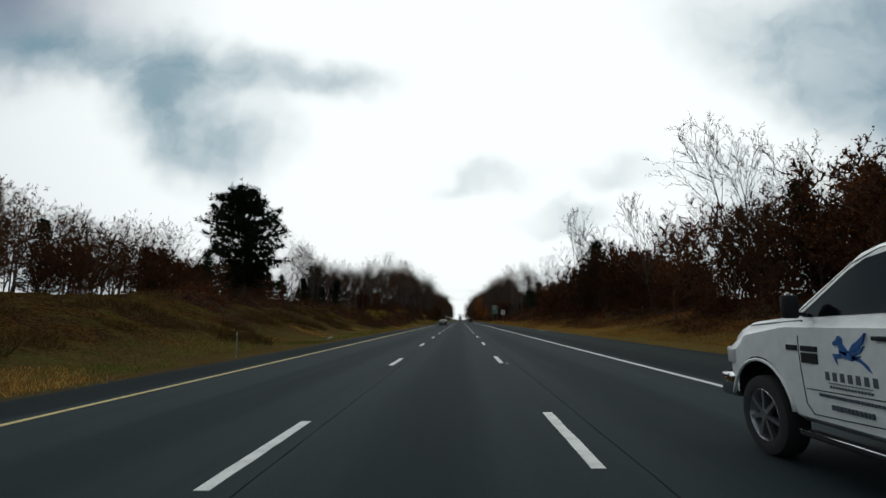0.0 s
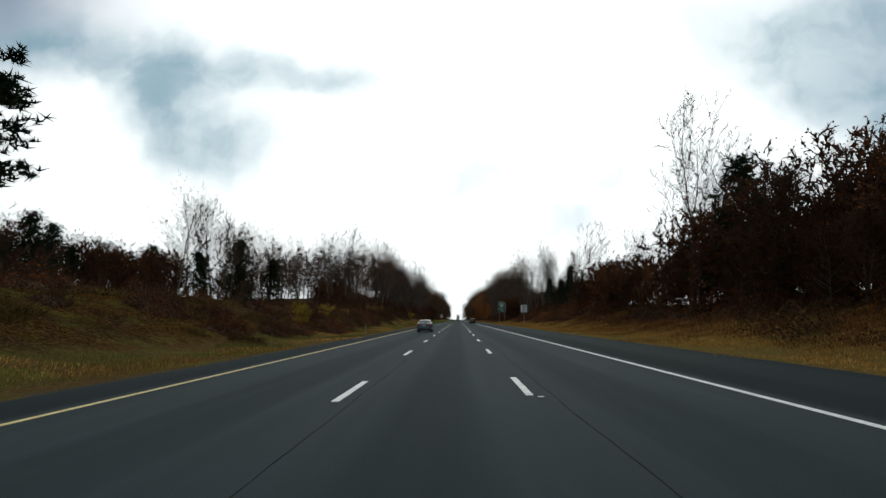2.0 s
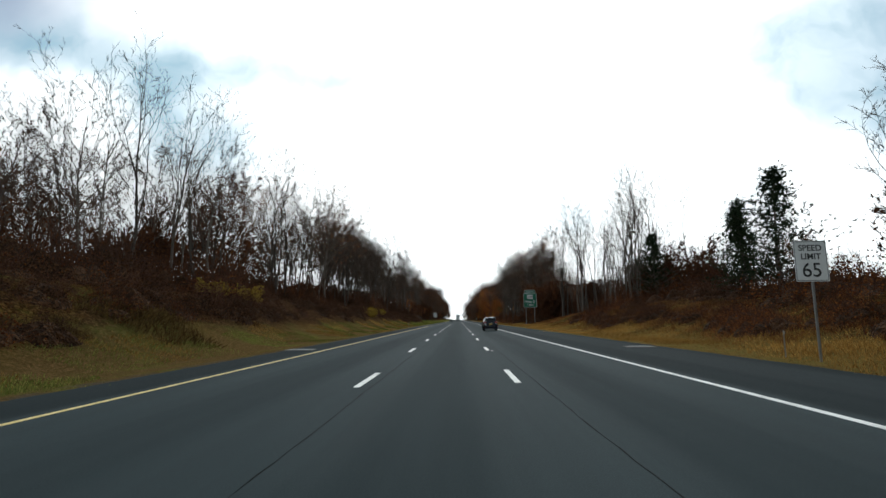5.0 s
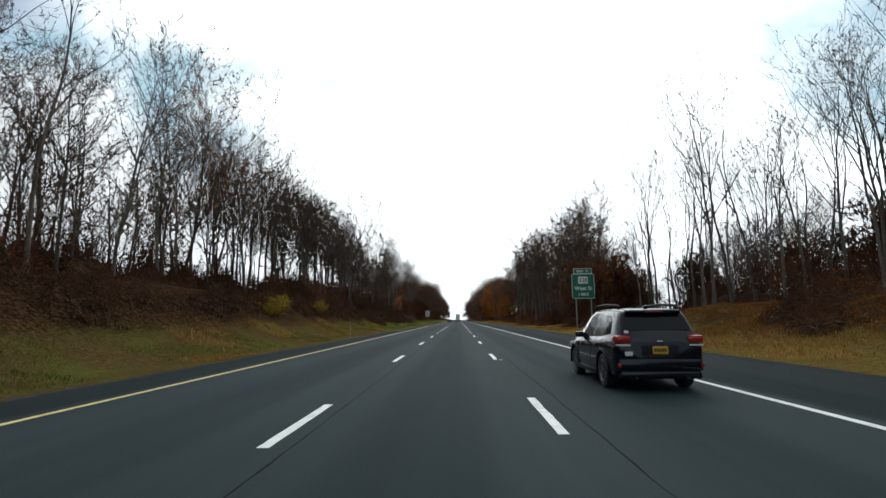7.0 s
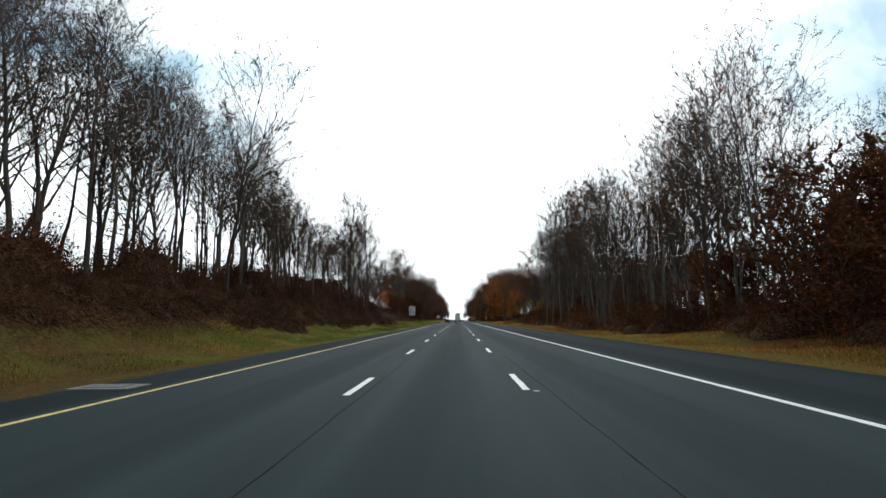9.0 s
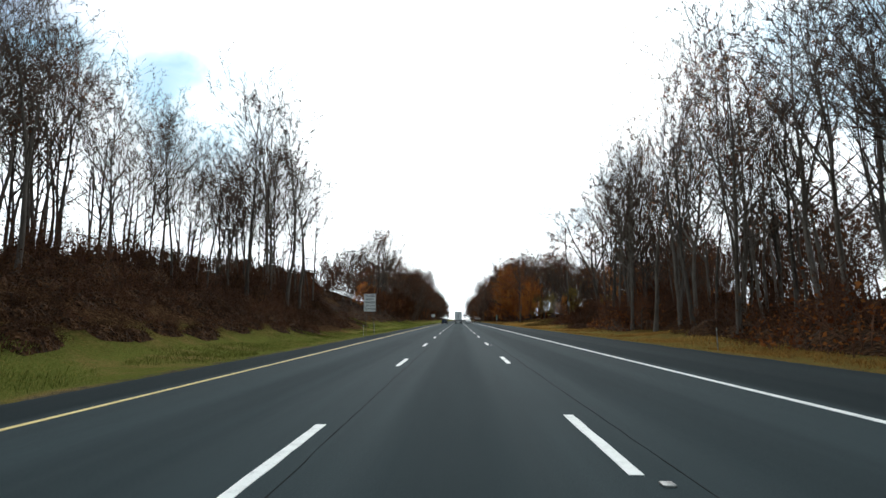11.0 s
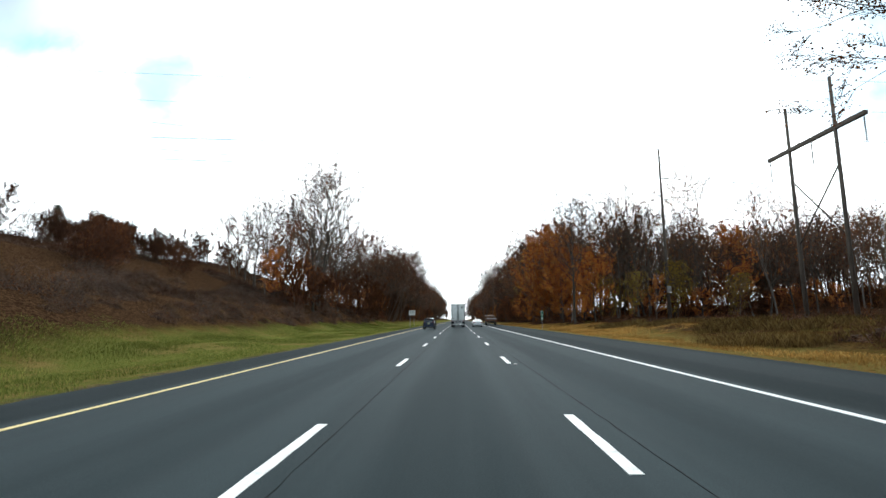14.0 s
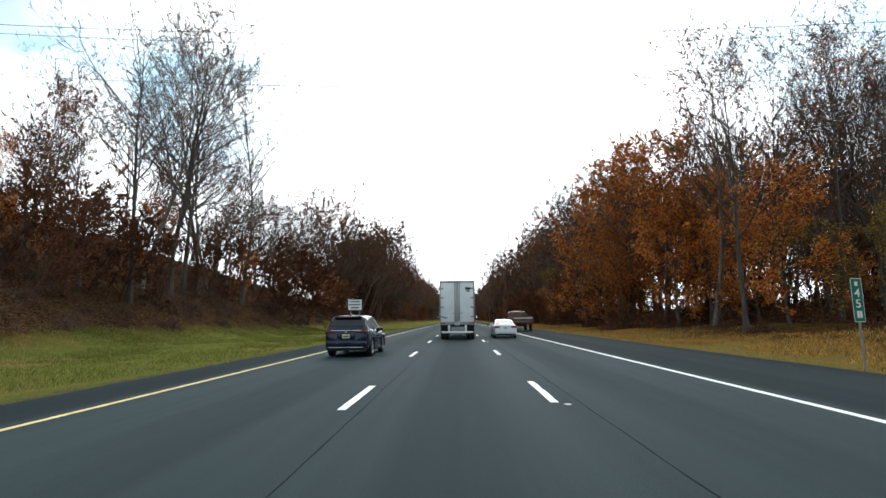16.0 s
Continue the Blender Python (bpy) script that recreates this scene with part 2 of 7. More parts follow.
def ground_material():
    m, t, b = material("verge_ground", 0.95)
    b.inputs["Specular IOR Level"].default_value = 0.0
    pos = t.nodes.new("ShaderNodeNewGeometry").outputs["Position"]
    sep = t.nodes.new("ShaderNodeSeparateXYZ")
    t.links.new(pos, sep.inputs[0])
    wob = link_noise(t, 0.22, 5, 0.65)
    wob2 = link_noise(t, 1.3, 5, 0.7)
    fine = link_noise(t, 14, 4, 0.75)
    leaves = link_noise(t, 7, 3, 0.8)
    straw = ramp(t, fine, [(0.25, (0.09, 0.06, 0.02)), (0.5, (0.23, 0.16, 0.056)), (0.8, (0.4, 0.29, 0.12))])
    green = ramp(t, fine, [(0.25, (0.05, 0.06, 0.012)), (0.5, (0.125, 0.14, 0.03)), (0.8, (0.23, 0.23, 0.065))])
    cell, edge = fallen_leaves(t)
    strewn = sum_of(t, sum_of(t, cell, 0.55, "MULTIPLY"), sum_of(t, fine, 0.45, "MULTIPLY"))
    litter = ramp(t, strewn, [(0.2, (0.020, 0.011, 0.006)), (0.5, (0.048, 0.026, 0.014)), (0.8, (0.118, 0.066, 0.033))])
    rust = ramp(t, strewn, [(0.25, (0.07, 0.029, 0.009)), (0.5, (0.19, 0.088, 0.025)), (0.8, (0.34, 0.18, 0.06))])
    bracken = ramp(t, strewn, [(0.25, (0.030, 0.015, 0.005)), (0.5, (0.072, 0.037, 0.011)), (0.8, (0.135, 0.075, 0.022))])
    soil = ramp(t, fine, [(0.3, (0.06, 0.048, 0.035)), (0.7, (0.14, 0.115, 0.085))])
    # how far the place lies beyond the edge of the tarmac, wobbling
    left = sum_of(t, sum_of(t, sep.outputs["X"], -1.0, "MULTIPLY"), 8.3, "SUBTRACT")
    right = sum_of(t, sep.outputs["X"], 11.0, "SUBTRACT")
    out = sum_of(t, sum_of(t, left, right, "MAXIMUM"), sum_of(t, sum_of(t, wob2, 0.5, "SUBTRACT"), 3.0, "MULTIPLY"))
    side = span(t, sep.outputs["X"], -2, 2)
    # the mown verge widens on the west side further along
    wide = sum_of(t, span(t, sep.outputs["Y"], 385, 440, 0.0, 8.0), sum_of(t, 1.0, side, "SUBTRACT"), "MULTIPLY")
    far_out = sum_of(t, out, wide, "SUBTRACT")
    # drier grass on the first stretch, greener further along
    dry = span(t, sep.outputs["Y"], 262, 300, 0.16, 0.0)
    mow = blend(t, span(t, sum_of(t, wob, dry), 0.46, 0.7), green, blend(t, span(t, dry, 0.0, 0.16, 0.0, 0.6), straw, litter))
    tan = blend(t, span(t, leaves, 0.45, 0.62), blend(t, 0.45, straw, green), rust)
    mow = blend(t, span(t, sum_of(t, side, sum_of(t, sum_of(t, wob, 0.5, "SUBTRACT"), 0.8, "MULTIPLY")), 0.35, 0.75, 0.0, 0.85), mow, tan)
    mow = blend(t, sum_of(t, span(t, leaves, 0.5, 0.62), span(t, side, 0, 1, 0.25, 0.85), "MULTIPLY"), mow, rust)
    back = blend(t, span(t, wob, 0.4, 0.6), litter, bracken)
    grown = blend(t, span(t, link_noise(t, 0.5, 5, 0.7), 0.45, 0.7, 0.0, 0.35), back, green)
    back = blend(t, span(t, out, 16, 24), grown, litter)
    col = blend(t, span(t, out, 0.1, 0.9), soil, mow)
    col = blend(t, span(t, far_out, 5, 10), col, back)
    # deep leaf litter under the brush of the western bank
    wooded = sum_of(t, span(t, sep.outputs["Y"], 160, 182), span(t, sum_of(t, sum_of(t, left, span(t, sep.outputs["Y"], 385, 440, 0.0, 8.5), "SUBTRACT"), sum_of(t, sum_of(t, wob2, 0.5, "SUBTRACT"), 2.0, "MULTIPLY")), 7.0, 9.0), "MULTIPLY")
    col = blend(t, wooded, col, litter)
    t.links.new(col, b.inputs["Base Color"])
    bump(t, b, sum_of(t, sum_of(t, fine, wob2), sum_of(t, edge, 0.5, "MULTIPLY")), 1.0, 0.14)
    return m


ASPHALT = asphalt_material()
GROUND = ground_material()
WHITE_LINE = coat("white_road_paint", [(0.3, (0.42, 0.42, 0.40)), (0.5, (0.72, 0.72, 0.69)), (0.8, (0.82, 0.82, 0.8))], 3, 0.6, fine=40)
YELLOW_LINE = coat("yellow_road_paint", [(0.3, (0.38, 0.29, 0.10)), (0.5, (0.62, 0.47, 0.17)), (0.8, (0.7, 0.56, 0.25))], 3, 0.6, fine=40)
TAR = coat("sealed_joint", [(0.3, (0.007, 0.007, 0.007)), (0.8, (0.02, 0.02, 0.02))], 4, 0.95)
TAR.node_tree.nodes["Principled BSDF"].inputs["Specular IOR Level"].default_value = 0.08
CONCRETE = coat("concrete", [(0.3, (0.10, 0.095, 0.085)), (0.7, (0.20, 0.19, 0.17))], 2, 0.85)
BARK = coat("grey_bark", [(0.3, (0.045, 0.036, 0.029)), (0.5, (0.10, 0.083, 0.068)), (0.75, (0.19, 0.165, 0.14))], 1.6, 0.9, fine=18, relief=0.8, depth=0.03,
            coords="Object", stretch=(3, 3, 0.5), vary=0.35)
BARK.node_tree.nodes["Principled BSDF"].inputs["Specular IOR Level"].default_value = 0.15
TWIG = coat("twigs", [(0.3, (0.055, 0.036, 0.027)), (0.7, (0.135, 0.092, 0.068))], 0.8, 0.85, vary=0.3, coords="Object")
BRUSH = coat("bramble_stems", [(0.3, (0.034, 0.016, 0.010)), (0.5, (0.075, 0.036, 0.021)), (0.75, (0.135, 0.07, 0.04))], 0.9, 0.85, vary=0.35, coords="Object")
TWIG.node_tree.nodes["Principled BSDF"].inputs["Specular IOR Level"].default_value = 0.15
BRUSH.node_tree.nodes["Principled BSDF"].inputs["Specular IOR Level"].default_value = 0.1
BRUSH_LEAF = leafy("thicket_leaves", [(0.0, (0.022, 0.010, 0.006)), (0.5, (0.056, 0.025, 0.011)), (1.0, (0.105, 0.049, 0.020))], 0.35)
MATTED = matted("matted_dead_leaves", [(0.2, (0.016, 0.008, 0.004)), (0.5, (0.040, 0.019, 0.008)), (0.8, (0.09, 0.043, 0.018))])
RUST_LEAF = leafy("rust_leaves", [(0.0, (0.18, 0.042, 0.012)), (0.35, (0.40, 0.108, 0.022)), (0.7, (0.52, 0.18, 0.036)), (1.0, (0.52, 0.30, 0.075))], 0.3)
BROWN_LEAF = leafy("brown_leaves", [(0.0, (0.052, 0.015, 0.006)), (0.5, (0.135, 0.042, 0.013)), (1.0, (0.24, 0.092, 0.026))], 0.35)
YELLOW_LEAF = leafy("yellow_leaves", [(0.0, (0.17, 0.10, 0.014)), (0.5, (0.30, 0.20, 0.026)), (1.0, (0.44, 0.31, 0.05))], 0.2)
NEEDLES = leafy("dark_needles", [(0.0, (0.012, 0.022, 0.012)), (0.5, (0.025, 0.042, 0.02)), (1.0, (0.05, 0.065, 0.03))], 0.2)
DRY_GRASS = leafy("dry_grass", [(0.0, (0.034, 0.020, 0.007)), (0.5, (0.076, 0.047, 0.015)), (1.0, (0.14, 0.096, 0.034))], 0.3)
GREEN_GRASS = leafy("short_grass", [(0.0, (0.05, 0.062, 0.012)), (0.5, (0.115, 0.135, 0.028)), (1.0, (0.24, 0.23, 0.06))], 0.3)

RUSSET_GRASS = leafy("russet_grass", [(0.0, (0.075, 0.028, 0.010)), (0.5, (0.17, 0.072, 0.024)), (1.0, (0.29, 0.15, 0.055))], 0.3)
TAN_GRASS = leafy("tan_grass", [(0.0, (0.14, 0.064, 0.016)), (0.5, (0.31, 0.165, 0.04)), (1.0, (0.45, 0.29, 0.09))], 0.3)

# ---- ground ----


def smooth(a, b, v):
    u = min(1.0, max(0.0, (v - a) / (b - a)))
    return u * u * (3 - 2 * u)


def along(table, v):
    for (a, p), (b, q) in zip(table, table[1:]):
        if v <= b:
            return p + (q - p) * smooth(a, b, max(v, a))
    return table[-1][1]


# height of the bank beside the road, by the way along it
BANK_LEFT = [(-200, 3.4), (0, 3.5), (60, 4.2), (110, 4.0), (170, 4.0), (230, 4.6), (300, 4.2), (360, 4.0), (400, 3.6), (440, 3.6), (500, 3.8), (600, 3.6), (800, 3.0), (3000, 2.0)]
HILL_LEFT = [(-200, 0), (330, 0.5), (390, 4), (450, 10), (540, 13), (620, 8), (760, 3), (3000, 3)]
BANK_RIGHT = [(-200, 2.0), (0, 2.4), (100, 2.4), (160, 3.4), (205, 4.0), (245, 3.0), (280, 1.2), (340, 0.6), (400, 0.9), (440, 1.1), (480, 1.1), (540, 0.9), (3000, 1.0)]


# where the bank's foot lies beyond the tarmac
TOP_LEFT = [(-200, 19), (100, 19), (170, 14), (330, 14), (400, 19), (450, 24), (3000, 24)]
FOOT_LEFT = [(-200, 4.0), (330, 4.0), (400, 7.0), (440, 12.0), (600, 12.0), (3000, 8.0)]


def ground_z(x, y):
    if -8.35 <= x <= 11.05:
        return -0.09
    if x < 0:
        d = -8.35 - x
        z = -0.05 - 0.22 * smooth(0.4, 3.0, d) + along(BANK_LEFT, y) * smooth(along(FOOT_LEFT, y), along(TOP_LEFT, y), d) + along(HILL_LEFT, y) * smooth(15, 62, d)
    else:
        d = x - 11.05
        z = -0.05 - 0.15 * smooth(0.4, 3.0, d) + along(BANK_RIGHT, y) * smooth(3.5, 17.0, d)
    z += smooth(45, 115, d) * 5.5
    rough = smooth(1.0, 8.0, d)
    z += rough * (0.5 * noise.noise((x * 0.09, y * 0.09, 0.3)) + 0.16 * noise.noise((x * 0.4, y * 0.4, 2.1)))
    z += smooth(90, 400, d) * 6 * noise.noise((x * 0.006, y * 0.006, 5.0))
    return z


def object_of(name, verts, faces, mat, parent=None, label="", smooth_faces=False):
    me = bpy.data.meshes.new(name)
    me.from_pydata(verts, [], faces)
    me.update()
    if smooth_faces:
        me.polygons.foreach_set("use_smooth", [True] * len(me.polygons))
    me.materials.append(mat)
    ob = new(name, me)
    ob.parent = parent
    if label:
        ob["label"] = label
    return ob


def steps(*runs):
    out = []
    for a, b, s in runs:
        v = a
        while v < b - 1e-6:
            out.append(v)
            v += s
    out.append(runs[-1][1])
    return out


def build_ground():
    xs = steps((-1800, -400, 200), (-400, -120, 40), (-120, -40, 8), (-40, -8.35, 1.35), (-8.35, -8.3, 0.05), (-8.3, 11.0, 3.86), (11.0, 11.05, 0.05), (11.05, 40, 1.35), (40, 120, 8), (120, 400, 40), (400, 1800, 200))
    ys = steps((-600, -60, 60), (-60, 560, 2.5), (560, 800, 12), (800, 1600, 80), (1600, 3400, 300))
    verts = [(x, y, ground_z(x, y)) for y in ys for x in xs]
    n = len(xs)
    faces = [(j * n + i, j * n + i + 1, (j + 1) * n + i + 1, (j + 1) * n + i) for j in range(len(ys) - 1) for i in range(n - 1)]
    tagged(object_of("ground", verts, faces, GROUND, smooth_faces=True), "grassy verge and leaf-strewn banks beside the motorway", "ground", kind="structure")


def box_mesh(bm, lo, hi, bevel=0.0):
    r = bmesh.ops.create_cube(bm, size=1.0)
    c = [(a + b) / 2 for a, b in zip(lo, hi)]
    s = [b - a for a, b in zip(lo, hi)]
    bmesh.ops.scale(bm, vec=s, verts=r["verts"])
    bmesh.ops.translate(bm, vec=c, verts=r["verts"])
    if bevel:
        edges = list({e for v in r["verts"] for e in v.link_edges})
        bmesh.ops.bevel(bm, geom=edges, offset=bevel, segments=2, affect="EDGES", profile=0.5)


def part(name, bm, mat, parent=None, label="", soft=None):
    me = bpy.data.meshes.new(name)
    bm.to_mesh(me)
    bm.free()
    if soft is not None:
        me.polygons.foreach_set("use_smooth", [True] * len(me.polygons))
        me.set_sharp_from_angle(angle=radians(soft))
    me.materials.append(mat)
    ob = new(name, me)
    ob.parent = parent
    if label:
        ob["label"] = label
    return ob


def box(name, lo, hi, mat, parent=None, label="", bevel=0.0):
    bm = bmesh.new()
    box_mesh(bm, lo, hi, bevel)
    return part(name, bm, mat, parent, label, 35 if bevel else None)


def thing(name, label, category, group="", kind=""):
    return tagged(new(name), label, category, group, kind)


build_ground()
# tarmac with thickness, its edge a little ragged
edge_y = steps((-500, -40, 40), (-40, 560, 1.2), (560, 3300, 60))
ev, ef = [], []
for k, y in enumerate(edge_y):
    wl = 0.12 * noise.noise((3.1, y * 0.5, 0)) + 0.05 * noise.noise((1.1, y * 2.1, 0))
    wr = 0.14 * noise.noise((7.1, y * 0.4, 0)) + 0.05 * noise.noise((5.1, y * 2.3, 0))
    ev += [(-8.3 + wl, y, -0.1), (-8.3 + wl, y, -0.012), (-8.24 + wl, y, 0), (-6.25, y, 0), (0, y, 0), (6.1, y, 0), (10.94 + wr, y, 0), (11.0 + wr, y, -0.012), (11.0 + wr, y, -0.1)]
    if k:
        a, b = (k - 1) * 9, k * 9
        ef += [(a + i, a + i + 1, b + i + 1, b + i) for i in range(8)]
road = tagged(object_of("road", ev, ef, ASPHALT), "dark asphalt three-lane carriageway with oil-darkened lanes", "road", kind="structure")


def stripe(name, x0, x1, y0, y1, mat, parent, step=3.0, wob=0.008, seed=0.0, top=0.006):
    """A painted line with slightly uneven edges, lying on the road."""
    v, f = [], []
    n = max(1, int((y1 - y0) / step))
    for i in range(n + 1):
        y = y0 + (y1 - y0) * i / n
        a = wob * noise.noise((seed, y * 1.7, 0.2))
        b = wob * noise.noise((seed + 9, y * 1.9, 0.7))
        v += [(x0 + a, y, 0.0005), (x0 + a, y, top), (x1 + b, y, top), (x1 + b, y, 0.0005)]
        if i:
            p, q = (i - 1) * 4, i * 4
            f += [(p, p + 1, q + 1, q), (p + 1, p + 2, q + 2, q + 1), (p + 2, p + 3, q + 3, q + 2)]
    f += [(0, 3, 2, 1), (n * 4, n * 4 + 1, n * 4 + 2, n * 4 + 3)]
    return object_of(name, v, f, mat, parent)


stripe("edge_line", -6.32, -6.19, -300, 1600, YELLOW_LINE, road, seed=1)["label"] = "faded yellow left edge line"
stripe("edge_line", 6.02, 6.18, -300, 1600, WHITE_LINE, road, seed=2)["label"] = "white right edge line"
for x, seed in ((-1.50, 4), (2.28, 6)):
    v, f = [], []
    for i, y in enumerate(steps((-60, 560, 0.5), (560, 900, 10))):
        c = x + 0.035 * noise.noise((seed, y * 0.35, 0)) + 0.02 * noise.noise((seed, y * 1.7, 3))
        h = max(0.001, 0.006 + 0.016 * noise.noise((seed + 3, y * 1.4, 3)))
        v += [(c - h, y, 0.0005), (c - h, y, 0.004), (c + h, y, 0.004), (c + h, y, 0.0005)]
        if i:
            p, q = (i - 1) * 4, i * 4
            f += [(p, p + 1, q + 1, q), (p + 1, p + 2, q + 2, q + 1), (p + 2, p + 3, q + 3, q + 2)]
    object_of("joint", v, f, TAR, road, "dark sealed lengthwise joint")
PERIOD = 12.19
for x, first in ((-1.83, 4.62), (1.83, 5.30)):
    proto = stripe("lane_dash", x - 0.075, x + 0.075, 0, 3.05, WHITE_LINE, road, step=0.3, wob=0.012, seed=x)
    proto.location.y = first - 3 * PERIOD
    for k in range(-2, 72):
        d = proto.copy()
        scene.collection.objects.link(d)
        d.location.y = first + k * PERIOD

# ---- vegetation ----


class Growth:
    """Gathers tapering stems and leaves into plain vertex and face lists."""

    def __init__(self):
        self.v, self.f = [], []

    def tube(self, pts, rads, n):
        base = len(self.v)
        m = len(pts)
        for i, (p, r) in enumerate(zip(pts, rads)):
            d = (pts[min(i + 1, m - 1)] - pts[max(i - 1, 0)]).normalized()
            a = d.cross(Vector((0.31, 0.95, 0.05))).normalized()
            b = d.cross(a)
            for k in range(n):
                w = 2 * math.pi * k / n
                self.v.append(p + (a * math.cos(w) + b * math.sin(w)) * r)
        for i in range(m - 1):
            for k in range(n):
                k2 = (k + 1) % n
                self.f.append((base + i * n + k, base + i * n + k2, base + (i + 1) * n + k2, base + (i + 1) * n + k))

    def spike(self, p, q, r):
        d = (q - p).normalized()
        a = d.cross(Vector((0.31, 0.95, 0.05))).normalized() * r
        b = d.cross(a)
        i = len(self.v)
        self.v += [p + a, p - a * 0.5 + b * 0.87, p - a * 0.5 - b * 0.87, q]
        self.f += [(i, i + 1, i + 3), (i + 1, i + 2, i + 3), (i + 2, i, i + 3)]

    def leaf(self, rng, p, s):
        d = Vector((rng.gauss(0, 1), rng.gauss(0, 1), rng.gauss(0, 0.7))).normalized()
        e = d.orthogonal().normalized()
        e = (Matrix.Rotation(rng.random() * 6.28, 3, d) @ e)
        n = d.cross(e) * s * 0.18
        i = len(self.v)
        self.v += [p - d * s * 0.5, p + e * s * 0.36 + n, p + d * s * 0.5, p - e * s * 0.36 + n]
        self.f += [(i, i + 1, i + 2), (i, i + 2, i + 3)]


def turned(d, rng, angle):
    """d tilted by an angle to a random side."""
    o = d.orthogonal().normalized()
    o = Matrix.Rotation(rng.random() * 6.2832, 3, d) @ o
    return (d * math.cos(angle) + o * math.sin(angle)).normalized()


def sweep(rng, p, d, length, n, up, wild):
    pts = [p.copy()]
    for _ in range(n):
        d = (d + Vector((rng.gauss(0, wild), rng.gauss(0, wild), up + rng.gauss(0, wild * 0.6)))).normalized()
        p = p + d * (length / n)
        pts.append(p.copy())
    return pts


def fork_tree(name, seed, height, clear, leaders, fan, leaf_mat=None, leaves=0, leaf_size=0.25, stems=1, trunk_r=None, label="", category="tree", twig_r=0.027, lean=0.04, rise=0.09, split=False):
    """A grown woodland tree: a clear trunk that forks again and again into a spreading crown of fine twigs."""
    rng = random.Random(seed)
    t = thing(name, label, category)
    wood_g, crown, foliage = Growth(), Growth(), Growth()
    r0 = trunk_r or height * 0.0125
    boughs = []
    reach = (0.27 * height, 0.19 * height, 0.135 * height, 0.085 * height)

    def limb(p, d, r, depth, share=1.0):
        n, sides = (4, 3, 2, 2)[depth], (5, 4, 3, 3)[depth]
        length = reach[depth] * share * rng.uniform(0.75, 1.2)
        pts = sweep(rng, p, d, length, n, rise * (1.1, 0.9, 0.6, 0.5)[depth], (0.09, 0.13, 0.18, 0.2)[depth])
        end = r * (0.6 if depth < 3 else 0.3)
        into = wood_g if depth < 2 else crown
        if split and depth < 2:
            into = Growth()
            boughs.append(into)
        into.tube(pts, [r + (end - r) * k / n for k in range(n + 1)], sides)
        tip = (pts[-1] - pts[-2]).normalized()
        if depth == 3:
            for w in range(8):
                e = rng.uniform(0.25, 2.0) * 0.999
                q = pts[int(e)].lerp(pts[int(e) + 1], e - int(e))
                td = turned(tip, rng, rng.uniform(0.15, 0.85))
                tl = height * 0.05 * rng.uniform(0.5, 1.3)
                crown.spike(q, q + td * tl, twig_r)
                for _ in range(leaves if rng.random() < 0.65 else 0):
                    lp = q + td * tl * rng.uniform(0.1, 1.1) + Vector((rng.gauss(0, 0.25), rng.gauss(0, 0.25), rng.gauss(0, 0.25)))
                    foliage.leaf(rng, lp, leaf_size * rng.uniform(0.6, 1.3))
            return
        for _ in range(2):
            limb(pts[-1], turned(tip, rng, rng.uniform(0.18, 0.5) * fan), max(0.012, end * rng.uniform(0.7, 0.95)), depth + 1)
        for _ in range(2 if depth == 0 else 1):
            e = rng.uniform(0.35, 0.9) * n
            q = pts[int(e)].lerp(pts[int(e) + 1], e - int(e))
            limb(q, turned((pts[int(e) + 1] - pts[int(e)]).normalized(), rng, rng.uniform(0.45, 0.95) * fan), max(0.012, end * rng.uniform(0.5, 0.75)), depth + 1, 0.85)

    for s in range(stems):
        start = Vector((0, 0, -0.4)) if stems == 1 else Vector((rng.gauss(0, 0.4), rng.gauss(0, 0.4), -0.4))
        d = Vector((rng.gauss(0, lean), rng.gauss(0, lean), 1)).normalized() if stems == 1 else turned(Vector((0, 0, 1)), rng, rng.uniform(0.08, 0.32))
        pts = sweep(rng, start, d, height * clear * rng.uniform(0.9, 1.1), 7, 0.04, 0.045)
        rads = [r0 * (1 - 0.38 * i / 7) * (1.35 if i == 0 else 1) for i in range(8)]
        wood_g.tube(pts, rads, 7)
        tip = (pts[-1] - pts[-2]).normalized()
        for k in range(leaders):
            limb(pts[-1] - tip * rng.uniform(0.0, 0.08) * height * clear, turned(tip, rng, (0.08 if k == 0 else rng.uniform(0.28, 0.55)) * fan), rads[-1] * (0.8 if k == 0 else rng.uniform(0.5, 0.7)), 0)
        for _ in range(2):
            e = rng.uniform(3.2, 6.8)
            q = pts[int(e)].lerp(pts[int(e) + 1], e - int(e))
            limb(q, turned(tip, rng, rng.uniform(0.7, 1.15)), r0 * 0.25, 2)
    k = height / max(v.z for v in crown.v)
    for g in [wood_g, crown, foliage] + boughs:
        g.v = [v * k for v in g.v]
    for g in boughs:
        object_of("bough", g.v, g.f, BARK, t, smooth_faces=True)
    object_of("trunk", wood_g.v, wood_g.f, BARK, t, smooth_faces=True)
    object_of("crown", crown.v, crown.f, TWIG, t)
    if foliage.f:
        object_of("foliage", foliage.v, foliage.f, leaf_mat, t)
    return t


